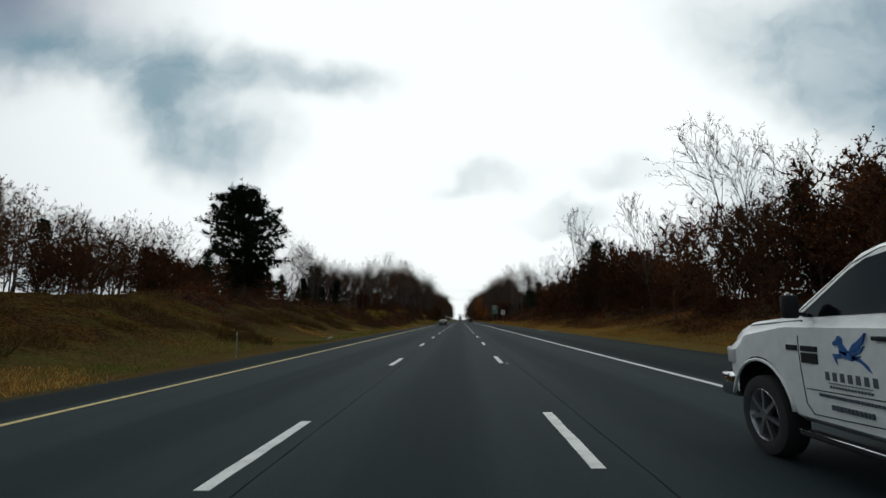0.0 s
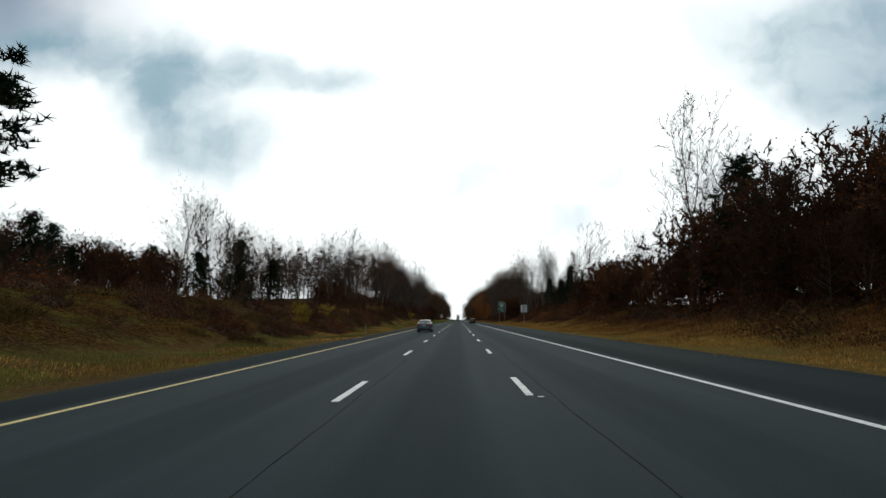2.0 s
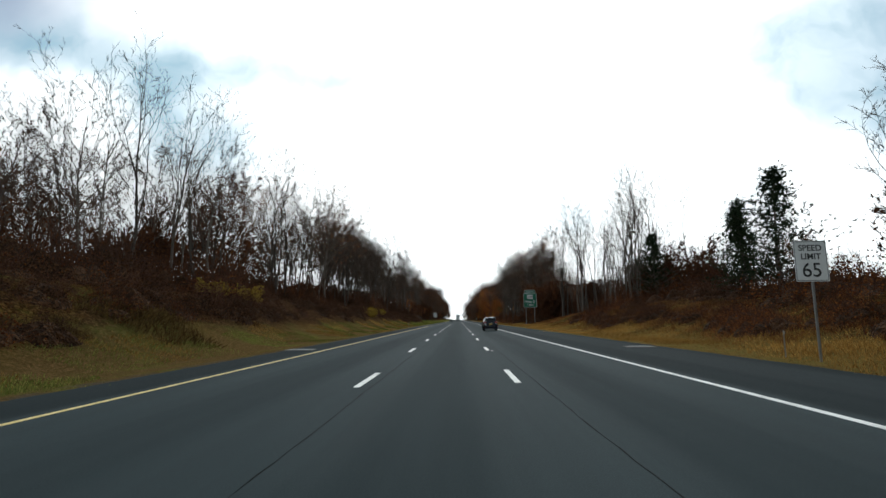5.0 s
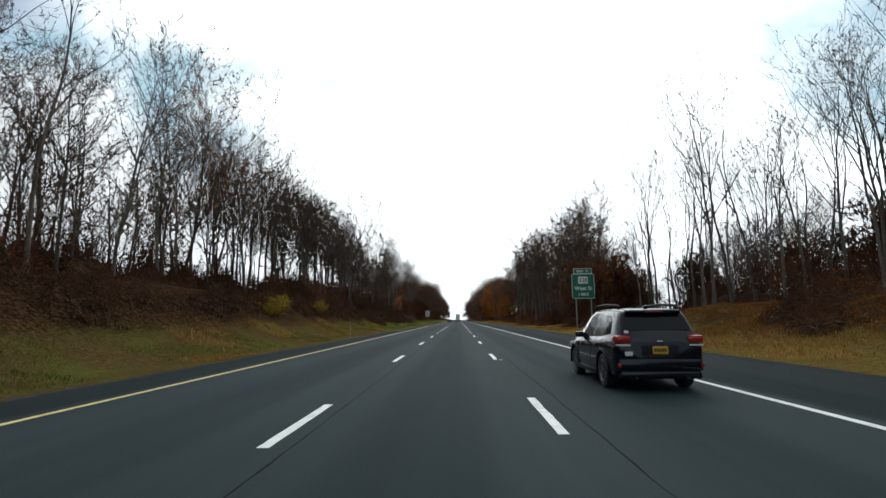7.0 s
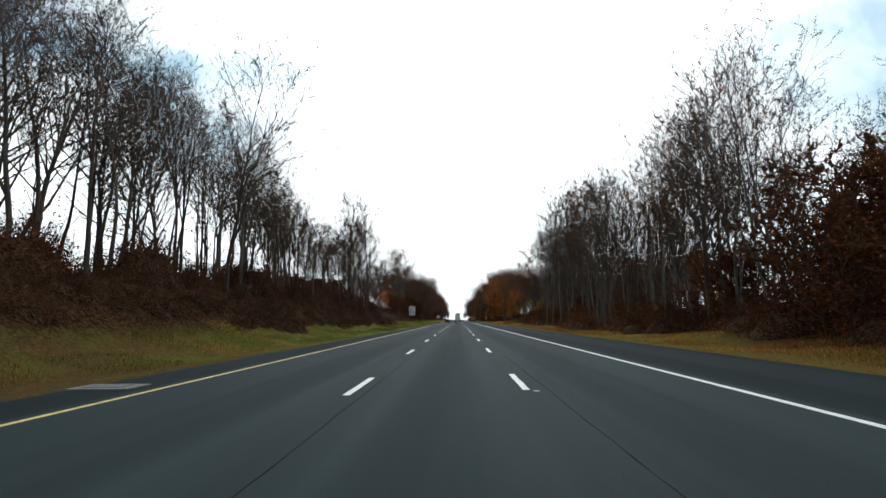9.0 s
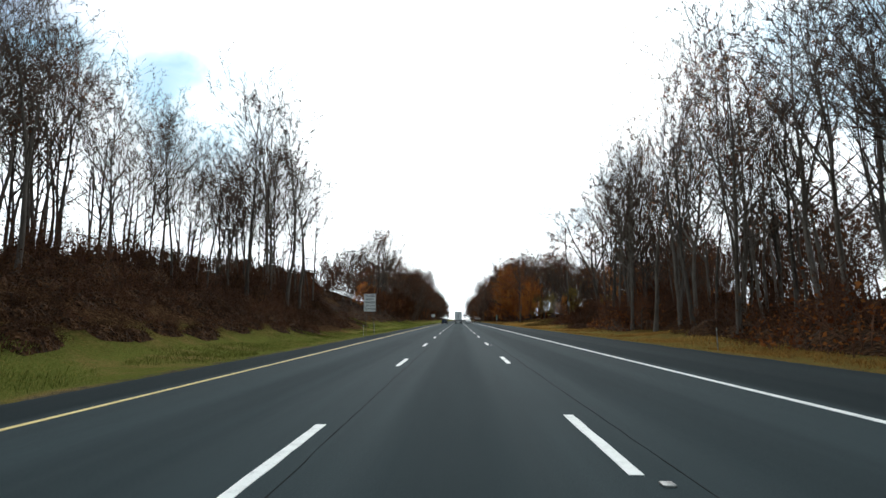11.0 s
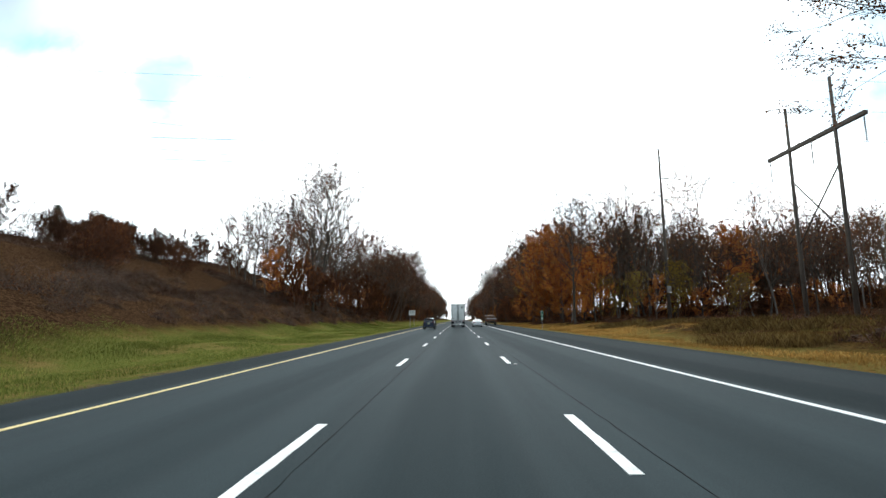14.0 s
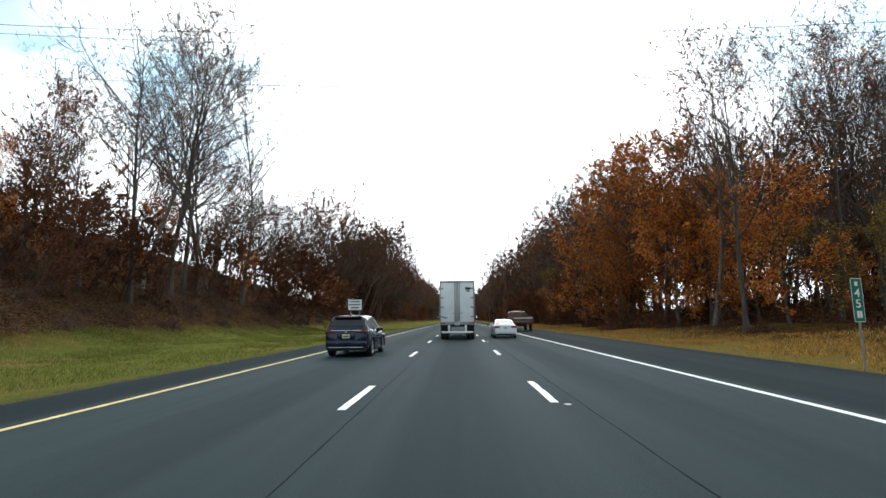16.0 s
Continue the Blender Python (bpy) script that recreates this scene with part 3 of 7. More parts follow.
def crown_tree(rng, wood, fine, leaf, at, height, clear, width, limbs, subs, twigs, r0, leaves=0.0, leaf_size=0.14, steep=0.75, gaunt=0.0, twig_r=0.025, lean=0.04, low=0.0, forked=0, forks=2):
    """One tree grown into three lists: a trunk running up into ascending limbs, branches and fine forking twigs that fill a rounded crown."""
    n = 12
    d = Vector((rng.gauss(0, lean), rng.gauss(0, lean), 1)).normalized()
    top = height * 0.93
    trunk = sweep(rng, at + Vector((0, 0, -0.4)), d, top, n, 0.06, 0.05)
    rads = [r0 * (1 - 0.9 * (i / n) ** 0.9) * (1.3 if i == 0 else 1) for i in range(n + 1)]
    wood.tube(trunk, rads, 6)
    stems = [(trunk, rads)]
    for _ in range(forked):
        # a second leader leaves the trunk low in the crown
        i = int(n * rng.uniform(clear * 0.7, clear + 0.15))
        fd = turned((trunk[i + 1] - trunk[i]).normalized(), rng, rng.uniform(0.25, 0.45))
        pts = sweep(rng, trunk[i], fd, (top - trunk[i].z + at.z) * rng.uniform(0.8, 0.98), n, 0.09, 0.06)
        rr = [rads[i] * 0.72 * (1 - 0.9 * k / n) for k in range(n + 1)]
        wood.tube(pts, rr, 5)
        stems.append((pts, rr))
    for s, (pts, rr) in enumerate(stems):
        count = limbs if s == 0 else limbs // 2
        start = clear if s == 0 else 0.25
        for b in range(count):
            rel = (b + rng.random()) / count
            f = min(0.995, start + (1 - start) * rel)
            i = min(n - 1, int(f * n))
            p = pts[i].lerp(pts[i + 1], f * n - i)
            shape = (0.5 + 0.5 * math.sin(math.pi * min(1.0, 0.18 + rel * 0.62))) * (1.0 - 0.62 * max(0.0, rel - 0.55) / 0.45)
            if rel < low:
                shape *= 0.5
            reach = width * 0.72 * shape * rng.uniform(0.72, 1.15) * (1.0 if s == 0 else 0.85)
            ang = (1.15 - 0.55 * rel) * steep * rng.uniform(0.8, 1.2)
            length = min(reach / max(0.45, math.sin(ang)), height * 0.5)
            bd = turned((pts[i + 1] - pts[i]).normalized(), rng, ang)
            bp = sweep(rng, p, bd, length, 5, 0.07, 0.12)
            br = max(0.028, min(rr[i] * 0.55, length * 0.016))
            (wood if r0 > 0.09 else fine).tube(bp, [br * (1 - 0.82 * k / 5) for k in range(6)], 4)
            for q in range(subs):
                g = (0.22 + 0.78 * (q + rng.random()) / subs) * 4.999
                k = int(g)
                sp = bp[k].lerp(bp[k + 1], g - k)
                sd = turned((bp[k + 1] - bp[k]).normalized(), rng, rng.uniform(0.45, 0.95))
                sl = length * rng.uniform(0.2, 0.4) * (1.1 - 0.45 * g / 5) + 0.25
                st = sweep(rng, sp, sd, sl, 2, 0.09, 0.2)
                fine.tube(st, [max(0.014, br * 0.3), max(0.011, br * 0.2), 0.007], 3)
                for w in range(twigs):
                    e = rng.uniform(0.2, 1.0) * 1.999
                    k2 = int(e)
                    tp = st[k2].lerp(st[k2 + 1], e - k2)
                    td = turned((st[k2 + 1] - st[k2]).normalized(), rng, rng.uniform(0.3, 0.85))
                    td = (td + Vector((0, 0, 0.12))).normalized()
                    tl = rng.uniform(0.35, 1.0) * (0.5 + 0.022 * height)
                    if rng.random() < gaunt:
                        continue
                    fine.spike(tp, tp + td * tl, twig_r)
                    for _ in range(forks):
                        m = tp + td * tl * rng.uniform(0.25, 0.75)
                        fine.spike(m, m + turned(td, rng, rng.uniform(0.4, 0.9)) * tl * rng.uniform(0.35, 0.6), twig_r * 0.8)
                    for _ in range(int(leaves) + (1 if rng.random() < leaves % 1 else 0)):
                        lp = tp + td * tl * rng.uniform(0.1, 1.1) + Vector((rng.gauss(0, 0.2), rng.gauss(0, 0.2), rng.gauss(0, 0.2)))
                        leaf.leaf(rng, lp, leaf_size * rng.uniform(0.6, 1.4))


def forest_tree(name, seed, height, clear, width, limbs=16, subs=8, twigs=6, leaf_mat=None, leaves=0.0, leaf_size=0.14, stems=1, trunk_r=None, label="", category="tree", wood=None, twig_mat=None, **form):
    """A single woodland tree with trunk, crown and, where it keeps them, leaves."""
    rng = random.Random(seed)
    t = thing(name, label, category)
    w, c, f = Growth(), Growth(), Growth()
    for s in range(stems):
        at = Vector((0, 0, 0)) if stems == 1 else Vector((rng.gauss(0, width * 0.11), rng.gauss(0, width * 0.11), 0))
        h = height * (1.0 if s == 0 else rng.uniform(0.72, 0.95))
        crown_tree(rng, w, c, f, at, h, clear, width if stems == 1 else width * 0.62, limbs, subs, twigs, trunk_r or height * 0.0105, leaves, leaf_size, **form)
    k = height / max(v.z for v in c.v)
    for g in (w, c, f):
        g.v = [v * k for v in g.v]
    object_of("trunk", w.v, w.f, wood or BARK, t, smooth_faces=True)
    object_of("crown", c.v, c.f, twig_mat or TWIG, t)
    if f.f:
        object_of("foliage", f.v, f.f, leaf_mat, t)
    return t


def pine(name, seed, height, width, bare, whorls, tufts, label, droop=0.0, size=0.55, category="pine tree", blade=0.06, cone=False):
    """An evergreen: whorls of limbs carrying clumps of needles, ragged outline with gaps."""
    rng = random.Random(seed)
    t = thing(name, label, category)
    g, nd = Growth(), Growth()
    pts = sweep(rng, Vector((0, 0, -0.4)), Vector((0.02, 0, 1)), height, 10, 0.02, 0.02)
    rads = [height * 0.017 * (1 - 0.93 * i / 10) for i in range(11)]
    g.tube(pts, rads, 7)
    for w in range(whorls):
        f = bare + (0.99 - bare) * (w + 0.5 * rng.random()) / whorls
        i = min(9, int(f * 10))
        p = pts[i].lerp(pts[i + 1], f * 10 - i)
        rel = (f - bare) / (1 - bare)
        prof = min(1.0, (1.02 - rel) * 2.5) ** 0.6 * (0.72 + 0.28 * min(1, rel * 4))
        if cone:
            prof = (1.04 - rel) ** 0.9 * (0.72 + 0.3 * math.sin(w * 1.9))
        for b in range(6):
            if rng.random() < 0.06:
                continue
            az = w * 2.4 + b * 1.05 + rng.uniform(-0.4, 0.4)
            d = Vector((math.cos(az), math.sin(az), rng.uniform(-0.1, 0.25) - droop)).normalized()
            reach = width * 0.5 * prof * rng.uniform(0.55, 1.12)
            bp = sweep(rng, p, d, reach, 4, 0.06, 0.08)
            g.tube(bp, [max(0.02, rads[i] * 0.3) * (1 - 0.8 * k / 4) for k in range(5)], 4)
            for c in range(tufts):
                e = (rng.random() ** 0.6) * 3.99
                k = int(e)
                q = bp[k].lerp(bp[k + 1], e - k) + Vector((rng.gauss(0, 0.4), rng.gauss(0, 0.4), rng.gauss(0.15, 0.28)))
                for _ in range(6):
                    dd = Vector((rng.gauss(0, 1), rng.gauss(0, 1), rng.gauss(0.5, 0.8))).normalized()
                    nd.spike(q, q + dd * size * rng.uniform(0.6, 1.4), blade)
    object_of("trunk", g.v, g.f, BARK, t, smooth_faces=True)
    object_of("crown", nd.v, nd.f, NEEDLES, t)
    return t


def shrub(name, seed, wide, high, stems, leaf_mat, leaves, leaf_size, label, category="shrub", wood=None, twig_n=5):
    """A thicket bush: many arching stems from the ground with twigs and leftover leaves."""
    rng = random.Random(seed)
    t = thing(name, label, category)
    g, nd = Growth(), Growth()
    for s in range(stems):
        a, r = rng.random() * 6.2832, wide * 0.42 * math.sqrt(rng.random())
        p = Vector((math.cos(a) * r, math.sin(a) * r, -0.25))
        d = Vector((math.cos(a) * 0.35 + rng.gauss(0, 0.25), math.sin(a) * 0.35 + rng.gauss(0, 0.25), 1)).normalized()
        h = high * rng.uniform(0.55, 1.1) * (1.1 - 0.5 * r / (wide * 0.42))
        bp = sweep(rng, p, d, h, 3, -0.03, 0.17)
        g.tube(bp, [0.035, 0.026, 0.017, 0.006], 3)
        for w in range(twig_n):
            e = rng.uniform(0.25, 2.99)
            k = int(e)
            q = bp[k].lerp(bp[k + 1], e - k)
            td = turned((bp[k + 1] - bp[k]).normalized(), rng, rng.uniform(0.4, 1.1))
            tl = h * rng.uniform(0.14, 0.34)
            g.spike(q, q + td * tl, 0.013)
            for _ in range(leaves if leaves >= 1 else (1 if rng.random() < leaves else 0)):
                nd.leaf(rng, q + td * tl * rng.uniform(0.2, 1.1) + Vector((rng.gauss(0, 0.12), rng.gauss(0, 0.12), rng.gauss(0, 0.12))), leaf_size * rng.uniform(0.6, 1.3))
    object_of("branch", g.v, g.f, wood or BRUSH, t)
    if nd.f:
        object_of("foliage", nd.v, nd.f, leaf_mat, t)
    return t


def grass_patch(name, seed, size, blades, high, mat, label):
    rng = random.Random(seed)
    g = Growth()
    for _ in range(blades):
        x, y = rng.uniform(-size / 2, size / 2), rng.uniform(-size / 2, size / 2)
        if noise.noise((x * 0.6 + seed, y * 0.6, 1)) < rng.uniform(-0.5, 0.25):
            continue
        h = high * rng.uniform(0.4, 1.2)
        w = 0.007 + 0.014 * high
        a = rng.random() * 3.14
        i = len(g.v)
        dx, dy = math.cos(a) * w, math.sin(a) * w
        lx, ly = rng.gauss(0, 0.35) * h, rng.gauss(0, 0.35) * h
        g.v += [Vector((x - dx, y - dy, -0.05)), Vector((x + dx, y + dy, -0.05)), Vector((x + lx * 0.4 - dx * 0.3, y + ly * 0.4 - dy * 0.3, h * 0.6)), Vector((x + lx, y + ly, h))]
        g.f += [(i, i + 1, i + 2), (i + 1, i + 3, i + 2)]
    return tagged(object_of(name, g.v, g.f, mat), label, "grass", kind="stuff")


class Planter:
    """Puts a plant down again and again, turned and scaled at random."""

    def __init__(self, protos):
        self.protos, self.used = protos, set()

    def put(self, rng, k, x, y, scale, z=None, turn=None):
        p = self.protos[k % len(self.protos)]
        flat = p.type == "MESH"
        turn = rng.random() * 360 if turn is None else turn
        if flat:
            # brush and grass lie along the slope of the ground
            up = Vector((ground_z(x - 2.5, y) - ground_z(x + 2.5, y), ground_z(x, y - 2.5) - ground_z(x, y + 2.5), 5)).normalized()
            mid = sum(ground_z(x + a, y + b) for a in (-2.5, 0, 2.5) for b in (-2.5, 0, 2.5)) / 9
            m = Matrix.Translation((x, y, mid)) @ Vector((0, 0, 1)).rotation_difference(up).to_matrix().to_4x4() @ pose(0, 0, 0, 0, 0, turn)
        else:
            m = pose(x, y, (ground_z(x, y) if z is None else z), rng.gauss(0, 1.5), rng.gauss(0, 1.5), turn)
        m = m @ Matrix.Diagonal((scale, scale, scale * rng.uniform(0.93, 1.07), 1))
        if k % len(self.protos) not in self.used:
            self.used.add(k % len(self.protos))
            p.matrix_basis = m
            return p
        return copy_thing(p, m)


def two_tone(name, g, mat_a, h, mat_b, label, category, mound=None):
    """One mesh of stems and leaves, and the matted heap under them."""
    v, f, k = list(g.v), list(g.f), [0] * len(g.f)
    n = len(v)
    v += h.v
    f += [tuple(i + n for i in q) for q in h.f]
    k += [1] * len(h.f)
    if mound:
        n = len(v)
        v += mound[0]
        f += [tuple(i + n for i in q) for q in mound[1]]
        k += [2] * len(mound[1])
    me = bpy.data.meshes.new(name)
    me.from_pydata(v, [], f)
    me.materials.append(mat_a)
    me.materials.append(mat_b)
    me.materials.append(MATTED)
    me.polygons.foreach_set("material_index", k)
    me.update()
    return tagged(new(name, me), label, category, kind="stuff")


def thicket(name, seed, long, wide, high, stems, leaf_mat, leaves, leaf_size, label, wood=None):
    """A stretch of dense brush: a matted heap with arching stems, twigs and dead leaves all over it."""
    rng = random.Random(seed)
    g, nd = Growth(), Growth()

    def heap(x, y):
        e = (1 - min(1, abs(x) / (wide / 2)) ** 3) * (1 - min(1, abs(y) / (long / 2)) ** 3)
        return e * (0.62 + 0.5 * noise.noise((x * 0.45 + seed, y * 0.45, 0.5)) + 0.25 * noise.noise((x * 1.3, y * 1.3 + seed, 2.5)))

    nx, ny = 12, 14
    mv = [Vector((wide * (i / nx - 0.5), long * (j / ny - 0.5), high * 0.72 * heap(wide * (i / nx - 0.5), long * (j / ny - 0.5)) - 0.7)) for j in range(ny + 1) for i in range(nx + 1)]
    mf = [(j * (nx + 1) + i, j * (nx + 1) + i + 1, (j + 1) * (nx + 1) + i + 1, (j + 1) * (nx + 1) + i) for j in range(ny) for i in range(nx)]
    for s in range(stems):
        x, y = wide * rng.uniform(-0.48, 0.48), long * rng.uniform(-0.48, 0.48)
        top = high * max(0.18, heap(x, y) * 1.15) * rng.uniform(0.75, 1.35)
        p = Vector((x, y, top * 0.25 - 0.2))
        d = Vector((rng.gauss(0, 0.35), rng.gauss(0, 0.35), 1)).normalized()
        bp = sweep(rng, p, d, top * 0.85, 2, -0.08, 0.2)
        g.tube(bp, [0.03, 0.02, 0.006], 3)
        for w in range(6):
            e = rng.uniform(0.3, 1.99)
            q = bp[int(e)].lerp(bp[int(e) + 1], e - int(e))
            td = turned((bp[2] - bp[1]).normalized(), rng, rng.uniform(0.5, 1.3))
            g.spike(q, q + td * top * rng.uniform(0.15, 0.4), 0.016)
        for _ in range(leaves):
            e = rng.uniform(0.1, 1.99)
            q = bp[int(e)].lerp(bp[int(e) + 1], e - int(e))
            nd.leaf(rng, q + Vector((rng.gauss(0, 0.4), rng.gauss(0, 0.4), rng.gauss(0, 0.25))), leaf_size * rng.uniform(0.5, 1.4))
    return two_tone(name, g, wood or BRUSH, nd, leaf_mat, label, "undergrowth", (mv, mf))


def woods(name, seed, size, count, leaf_share, label, tall=25, clear=(0.16, 0.36), width=12.0, leaves=1.8, leaf_mat=None, leaf=0.28, twig_mat=None, limbs=16, subs=5, twigs=4, steep=0.8):
    """A piece of far wood: trees with rounded crowns standing close, too many to tell apart."""
    rng = random.Random(seed)
    g, nd = Growth(), Growth()
    side = math.ceil(math.sqrt(count))
    for c in range(count):
        x = ((c % side) + rng.uniform(0.15, 0.85)) / side - 0.5
        y = ((c // side) + rng.uniform(0.15, 0.85)) / side - 0.5
        crown_tree(rng, g, g, nd, Vector((x * size, y * size, 0)), tall * rng.uniform(0.74, 1.02), rng.uniform(*clear), width * rng.uniform(0.8, 1.2), limbs, subs, twigs, tall * 0.0095,
                   leaves if rng.random() < leaf_share else 0.0, leaf, steep=steep, twig_r=0.07, forks=1)
    return two_tone(name, g, twig_mat or TWIG, nd, leaf_mat or BROWN_LEAF, label, "woodland")


TALL = Planter([
    forest_tree("bare_tree", 11, 26, 0.42, 10.5, 20, 9, 5, label="tall leafless woodland tree with grey bark"),
    forest_tree("bare_tree", 12, 26, 0.52, 8.5, 18, 9, 5, label="tall leafless woodland tree with grey bark", lean=0.06),
    forest_tree("bare_tree", 13, 26, 0.36, 11.0, 19, 9, 5, label="tall leafless forked woodland tree", forked=1),
    forest_tree("bare_tree", 14, 26, 0.56, 7.0, 16, 9, 5, label="tall slender leafless woodland tree", lean=0.07, trunk_r=0.2, steep=0.6),
    forest_tree("bare_tree", 15, 26, 0.34, 13.0, 22, 9, 5, label="tall spreading leafless woodland tree", steep=0.9, forked=1),
])
GAUNT = Planter([
    forest_tree("gaunt_tree", 16, 26, 0.40, 8.0, 11, 6, 4, label="tall gaunt leafless tree with steep limbs and few twigs", steep=0.55, gaunt=0.3, trunk_r=0.23, forked=1),
    forest_tree("gaunt_tree", 17, 26, 0.48, 6.5, 9, 6, 4, label="tall gaunt leafless tree with few twigs", steep=0.6, gaunt=0.35, trunk_r=0.2),
    forest_tree("gaunt_tree", 18, 26, 0.34, 9.5, 11, 6, 4, label="tall gaunt forked leafless tree", steep=0.5, gaunt=0.25, trunk_r=0.25, forked=2),
])
FEW = Planter([
    forest_tree("thin_leaved_tree", 21, 26, 0.36, 11.5, 17, 9, 5, BROWN_LEAF, 1.6, 0.2, label="tall woodland tree keeping sparse brown leaves"),
    forest_tree("thin_leaved_tree", 22, 26, 0.30, 12.5, 18, 9, 5, RUST_LEAF, 1.6, 0.2, label="tall woodland tree keeping sparse rust-brown leaves", forked=1),
    forest_tree("leafy_brown_tree", 24, 26, 0.24, 13.0, 22, 9, 6, BROWN_LEAF, 5.0, 0.24, label="woodland tree still full of dark brown leaves"),
    forest_tree("thin_leaved_tree", 23, 26, 0.42, 10.5, 16, 9, 5, BROWN_LEAF, 0.8, 0.2, label="tall woodland tree keeping a few brown leaves", forked=1),
])
WOODS = Planter([
    woods("woods", 31, 17, 7, 0.35, "stand of leafless trees deep in the wood"),
    woods("woods", 32, 17, 7, 0.8, "stand of brown and leafless trees deep in the wood"),
    woods("woods", 33, 17, 7, 0.5, "stand of leafless trees deep in the wood"),
])
SCRUB = Planter([
    woods("scrub", 35, 10, 5, 1.0, "tangle of low brown-leaved trees along the wood's edge", 10, (0.04, 0.12), 5.6, 2.0, None, 0.17, BRUSH, 18, 6, 5, 0.95),
    woods("scrub", 36, 10, 5, 1.0, "tangle of low rust-leaved trees along the wood's edge", 10, (0.04, 0.12), 5.6, 2.0, BRUSH_LEAF, 0.17, BRUSH, 18, 6, 5, 0.95),
    woods("scrub", 37, 10, 5, 1.0, "tangle of low rust-leaved trees along the wood's edge", 10, (0.04, 0.12), 5.6, 2.0, RUST_LEAF, 0.17, BRUSH, 18, 6, 5, 0.95),
])
RUST = Planter([
    forest_tree("rust_tree", 41, 18, 0.08, 10.5, 24, 9, 6, RUST_LEAF, 7.0, 0.24, label="broad tree full of rust-orange autumn leaves", steep=0.95, trunk_r=0.2),
    forest_tree("rust_tree", 42, 18, 0.14, 8.5, 22, 9, 6, RUST_LEAF, 6.0, 0.24, label="tall tree full of rust-orange autumn leaves", steep=0.85, trunk_r=0.18),
])
BROWN = Planter([
    forest_tree("brown_tree", 51, 10, 0.04, 8.0, 22, 8, 6, BROWN_LEAF, 2.4, 0.14, label="low tangled tree keeping dark brown leaves", trunk_r=0.12, steep=0.95, twig_mat=BRUSH),
    forest_tree("brown_tree", 52, 10, 0.05, 8.5, 15, 8, 6, BRUSH_LEAF, 2.4, 0.14, label="low tree smothered in reddish-brown vines", trunk_r=0.11, stems=2, steep=0.95, twig_mat=BRUSH),
    forest_tree("brown_tree", 53, 10, 0.05, 7.5, 20, 8, 6, BROWN_LEAF, 1.4, 0.14, label="low tree keeping a haze of reddish leaves", trunk_r=0.11, steep=0.9, twig_mat=BRUSH),
])
OPEN = Planter([
    forest_tree("open_bare_tree", 61, 18, 0.14, 13.0, 12, 10, 7, label="leafless many-stemmed tree at the wood's edge", stems=3, trunk_r=0.13, steep=0.62, twig_r=0.018),
    forest_tree("open_bare_tree", 62, 18, 0.26, 11.0, 14, 10, 7, label="leafless crooked tree at the wood's edge", stems=1, trunk_r=0.17, forked=2, steep=0.7, twig_r=0.018, lean=0.1),
])
CEDAR = Planter([pine("cedar", 71, 13, 13.0, 0.06, 30, 12, "dark shaggy evergreen cedar", 0.0, 0.32, "cedar tree", 0.045, True),
                 pine("cedar", 72, 13, 14.5, 0.10, 26, 13, "dark ragged evergreen cedar", -0.15, 0.32, "cedar tree", 0.045, True)])
YELLOW = Planter([shrub("yellow_bush", 81, 3.0, 2.3, 50, YELLOW_LEAF, 8, 0.15, "low bush full of yellow autumn leaves"),
                  forest_tree("yellow_sapling", 82, 8, 0.1, 4.4, 20, 7, 5, YELLOW_LEAF, 4.0, 0.15, label="slim young tree with golden leaves", trunk_r=0.07, steep=0.85)])
BUSH = Planter([
    thicket("thicket", 91, 8, 6, 2.8, 105, BRUSH_LEAF, 9, 0.17, "dense reddish-brown thicket of brambles and dead leaves"),
    thicket("thicket", 92, 8, 6, 2.8, 105, BRUSH_LEAF, 9, 0.17, "dense dark brown thicket of brambles and dead leaves"),
    thicket("thicket", 93, 8, 6, 2.8, 105, BROWN_LEAF, 9, 0.17, "tangled brown thicket with rust-coloured leaves"),
])
HEDGE = Planter([
    thicket("tall_thicket", 97, 8, 6, 6.0, 230, BRUSH_LEAF, 10, 0.17, "tall dark thicket of brambles, vines and dead leaves"),
    thicket("tall_thicket", 98, 8, 6, 6.0, 230, BROWN_LEAF, 9, 0.17, "tall tangled brown thicket of vines and saplings"),
])
BRAMBLE = Planter([
    thicket("bramble", 88, 8, 6, 2.8, 150, DRY_GRASS, 3, 0.13, "grey-brown leafless bramble thicket", TWIG),
    thicket("bramble", 89, 8, 6, 2.8, 150, BROWN_LEAF, 3, 0.13, "grey-brown bramble thicket with few rusty leaves", TWIG),
    thicket("hill_bramble", 86, 15, 13, 3.2, 420, BRUSH_LEAF, 4, 0.16, "grey-brown bramble thicket covering the hillside", TWIG),
    thicket("hill_bramble", 87, 15, 13, 3.2, 420, BRUSH_LEAF, 3, 0.16, "dark brown bramble thicket covering the hillside", BRUSH),
])
WEEDS = Planter([
    thicket("weeds", 95, 7, 5, 1.0, 90, BRUSH_LEAF, 3, 0.18, "low brown dead weeds and grass on the bank"),
    thicket("weeds", 96, 7, 5, 1.0, 90, DRY_GRASS, 4, 0.12, "low straw and brown dead weeds on the bank"),
])
STRAW = Planter([grass_patch("dry_grass", 101, 5.0, 1100, 0.6, DRY_GRASS, "tall dry straw-coloured grass on the bank"),
                 grass_patch("dry_grass", 102, 5.0, 1100, 0.45, DRY_GRASS, "tall dry straw-coloured grass on the bank")])
LAWN = Planter([grass_patch("verge_grass", 103, 5.0, 1900, 0.12, GREEN_GRASS, "short olive verge grass with fallen leaves"),
                grass_patch("verge_grass", 104, 5.0, 1900, 0.09, GREEN_GRASS, "short olive verge grass with fallen leaves")])
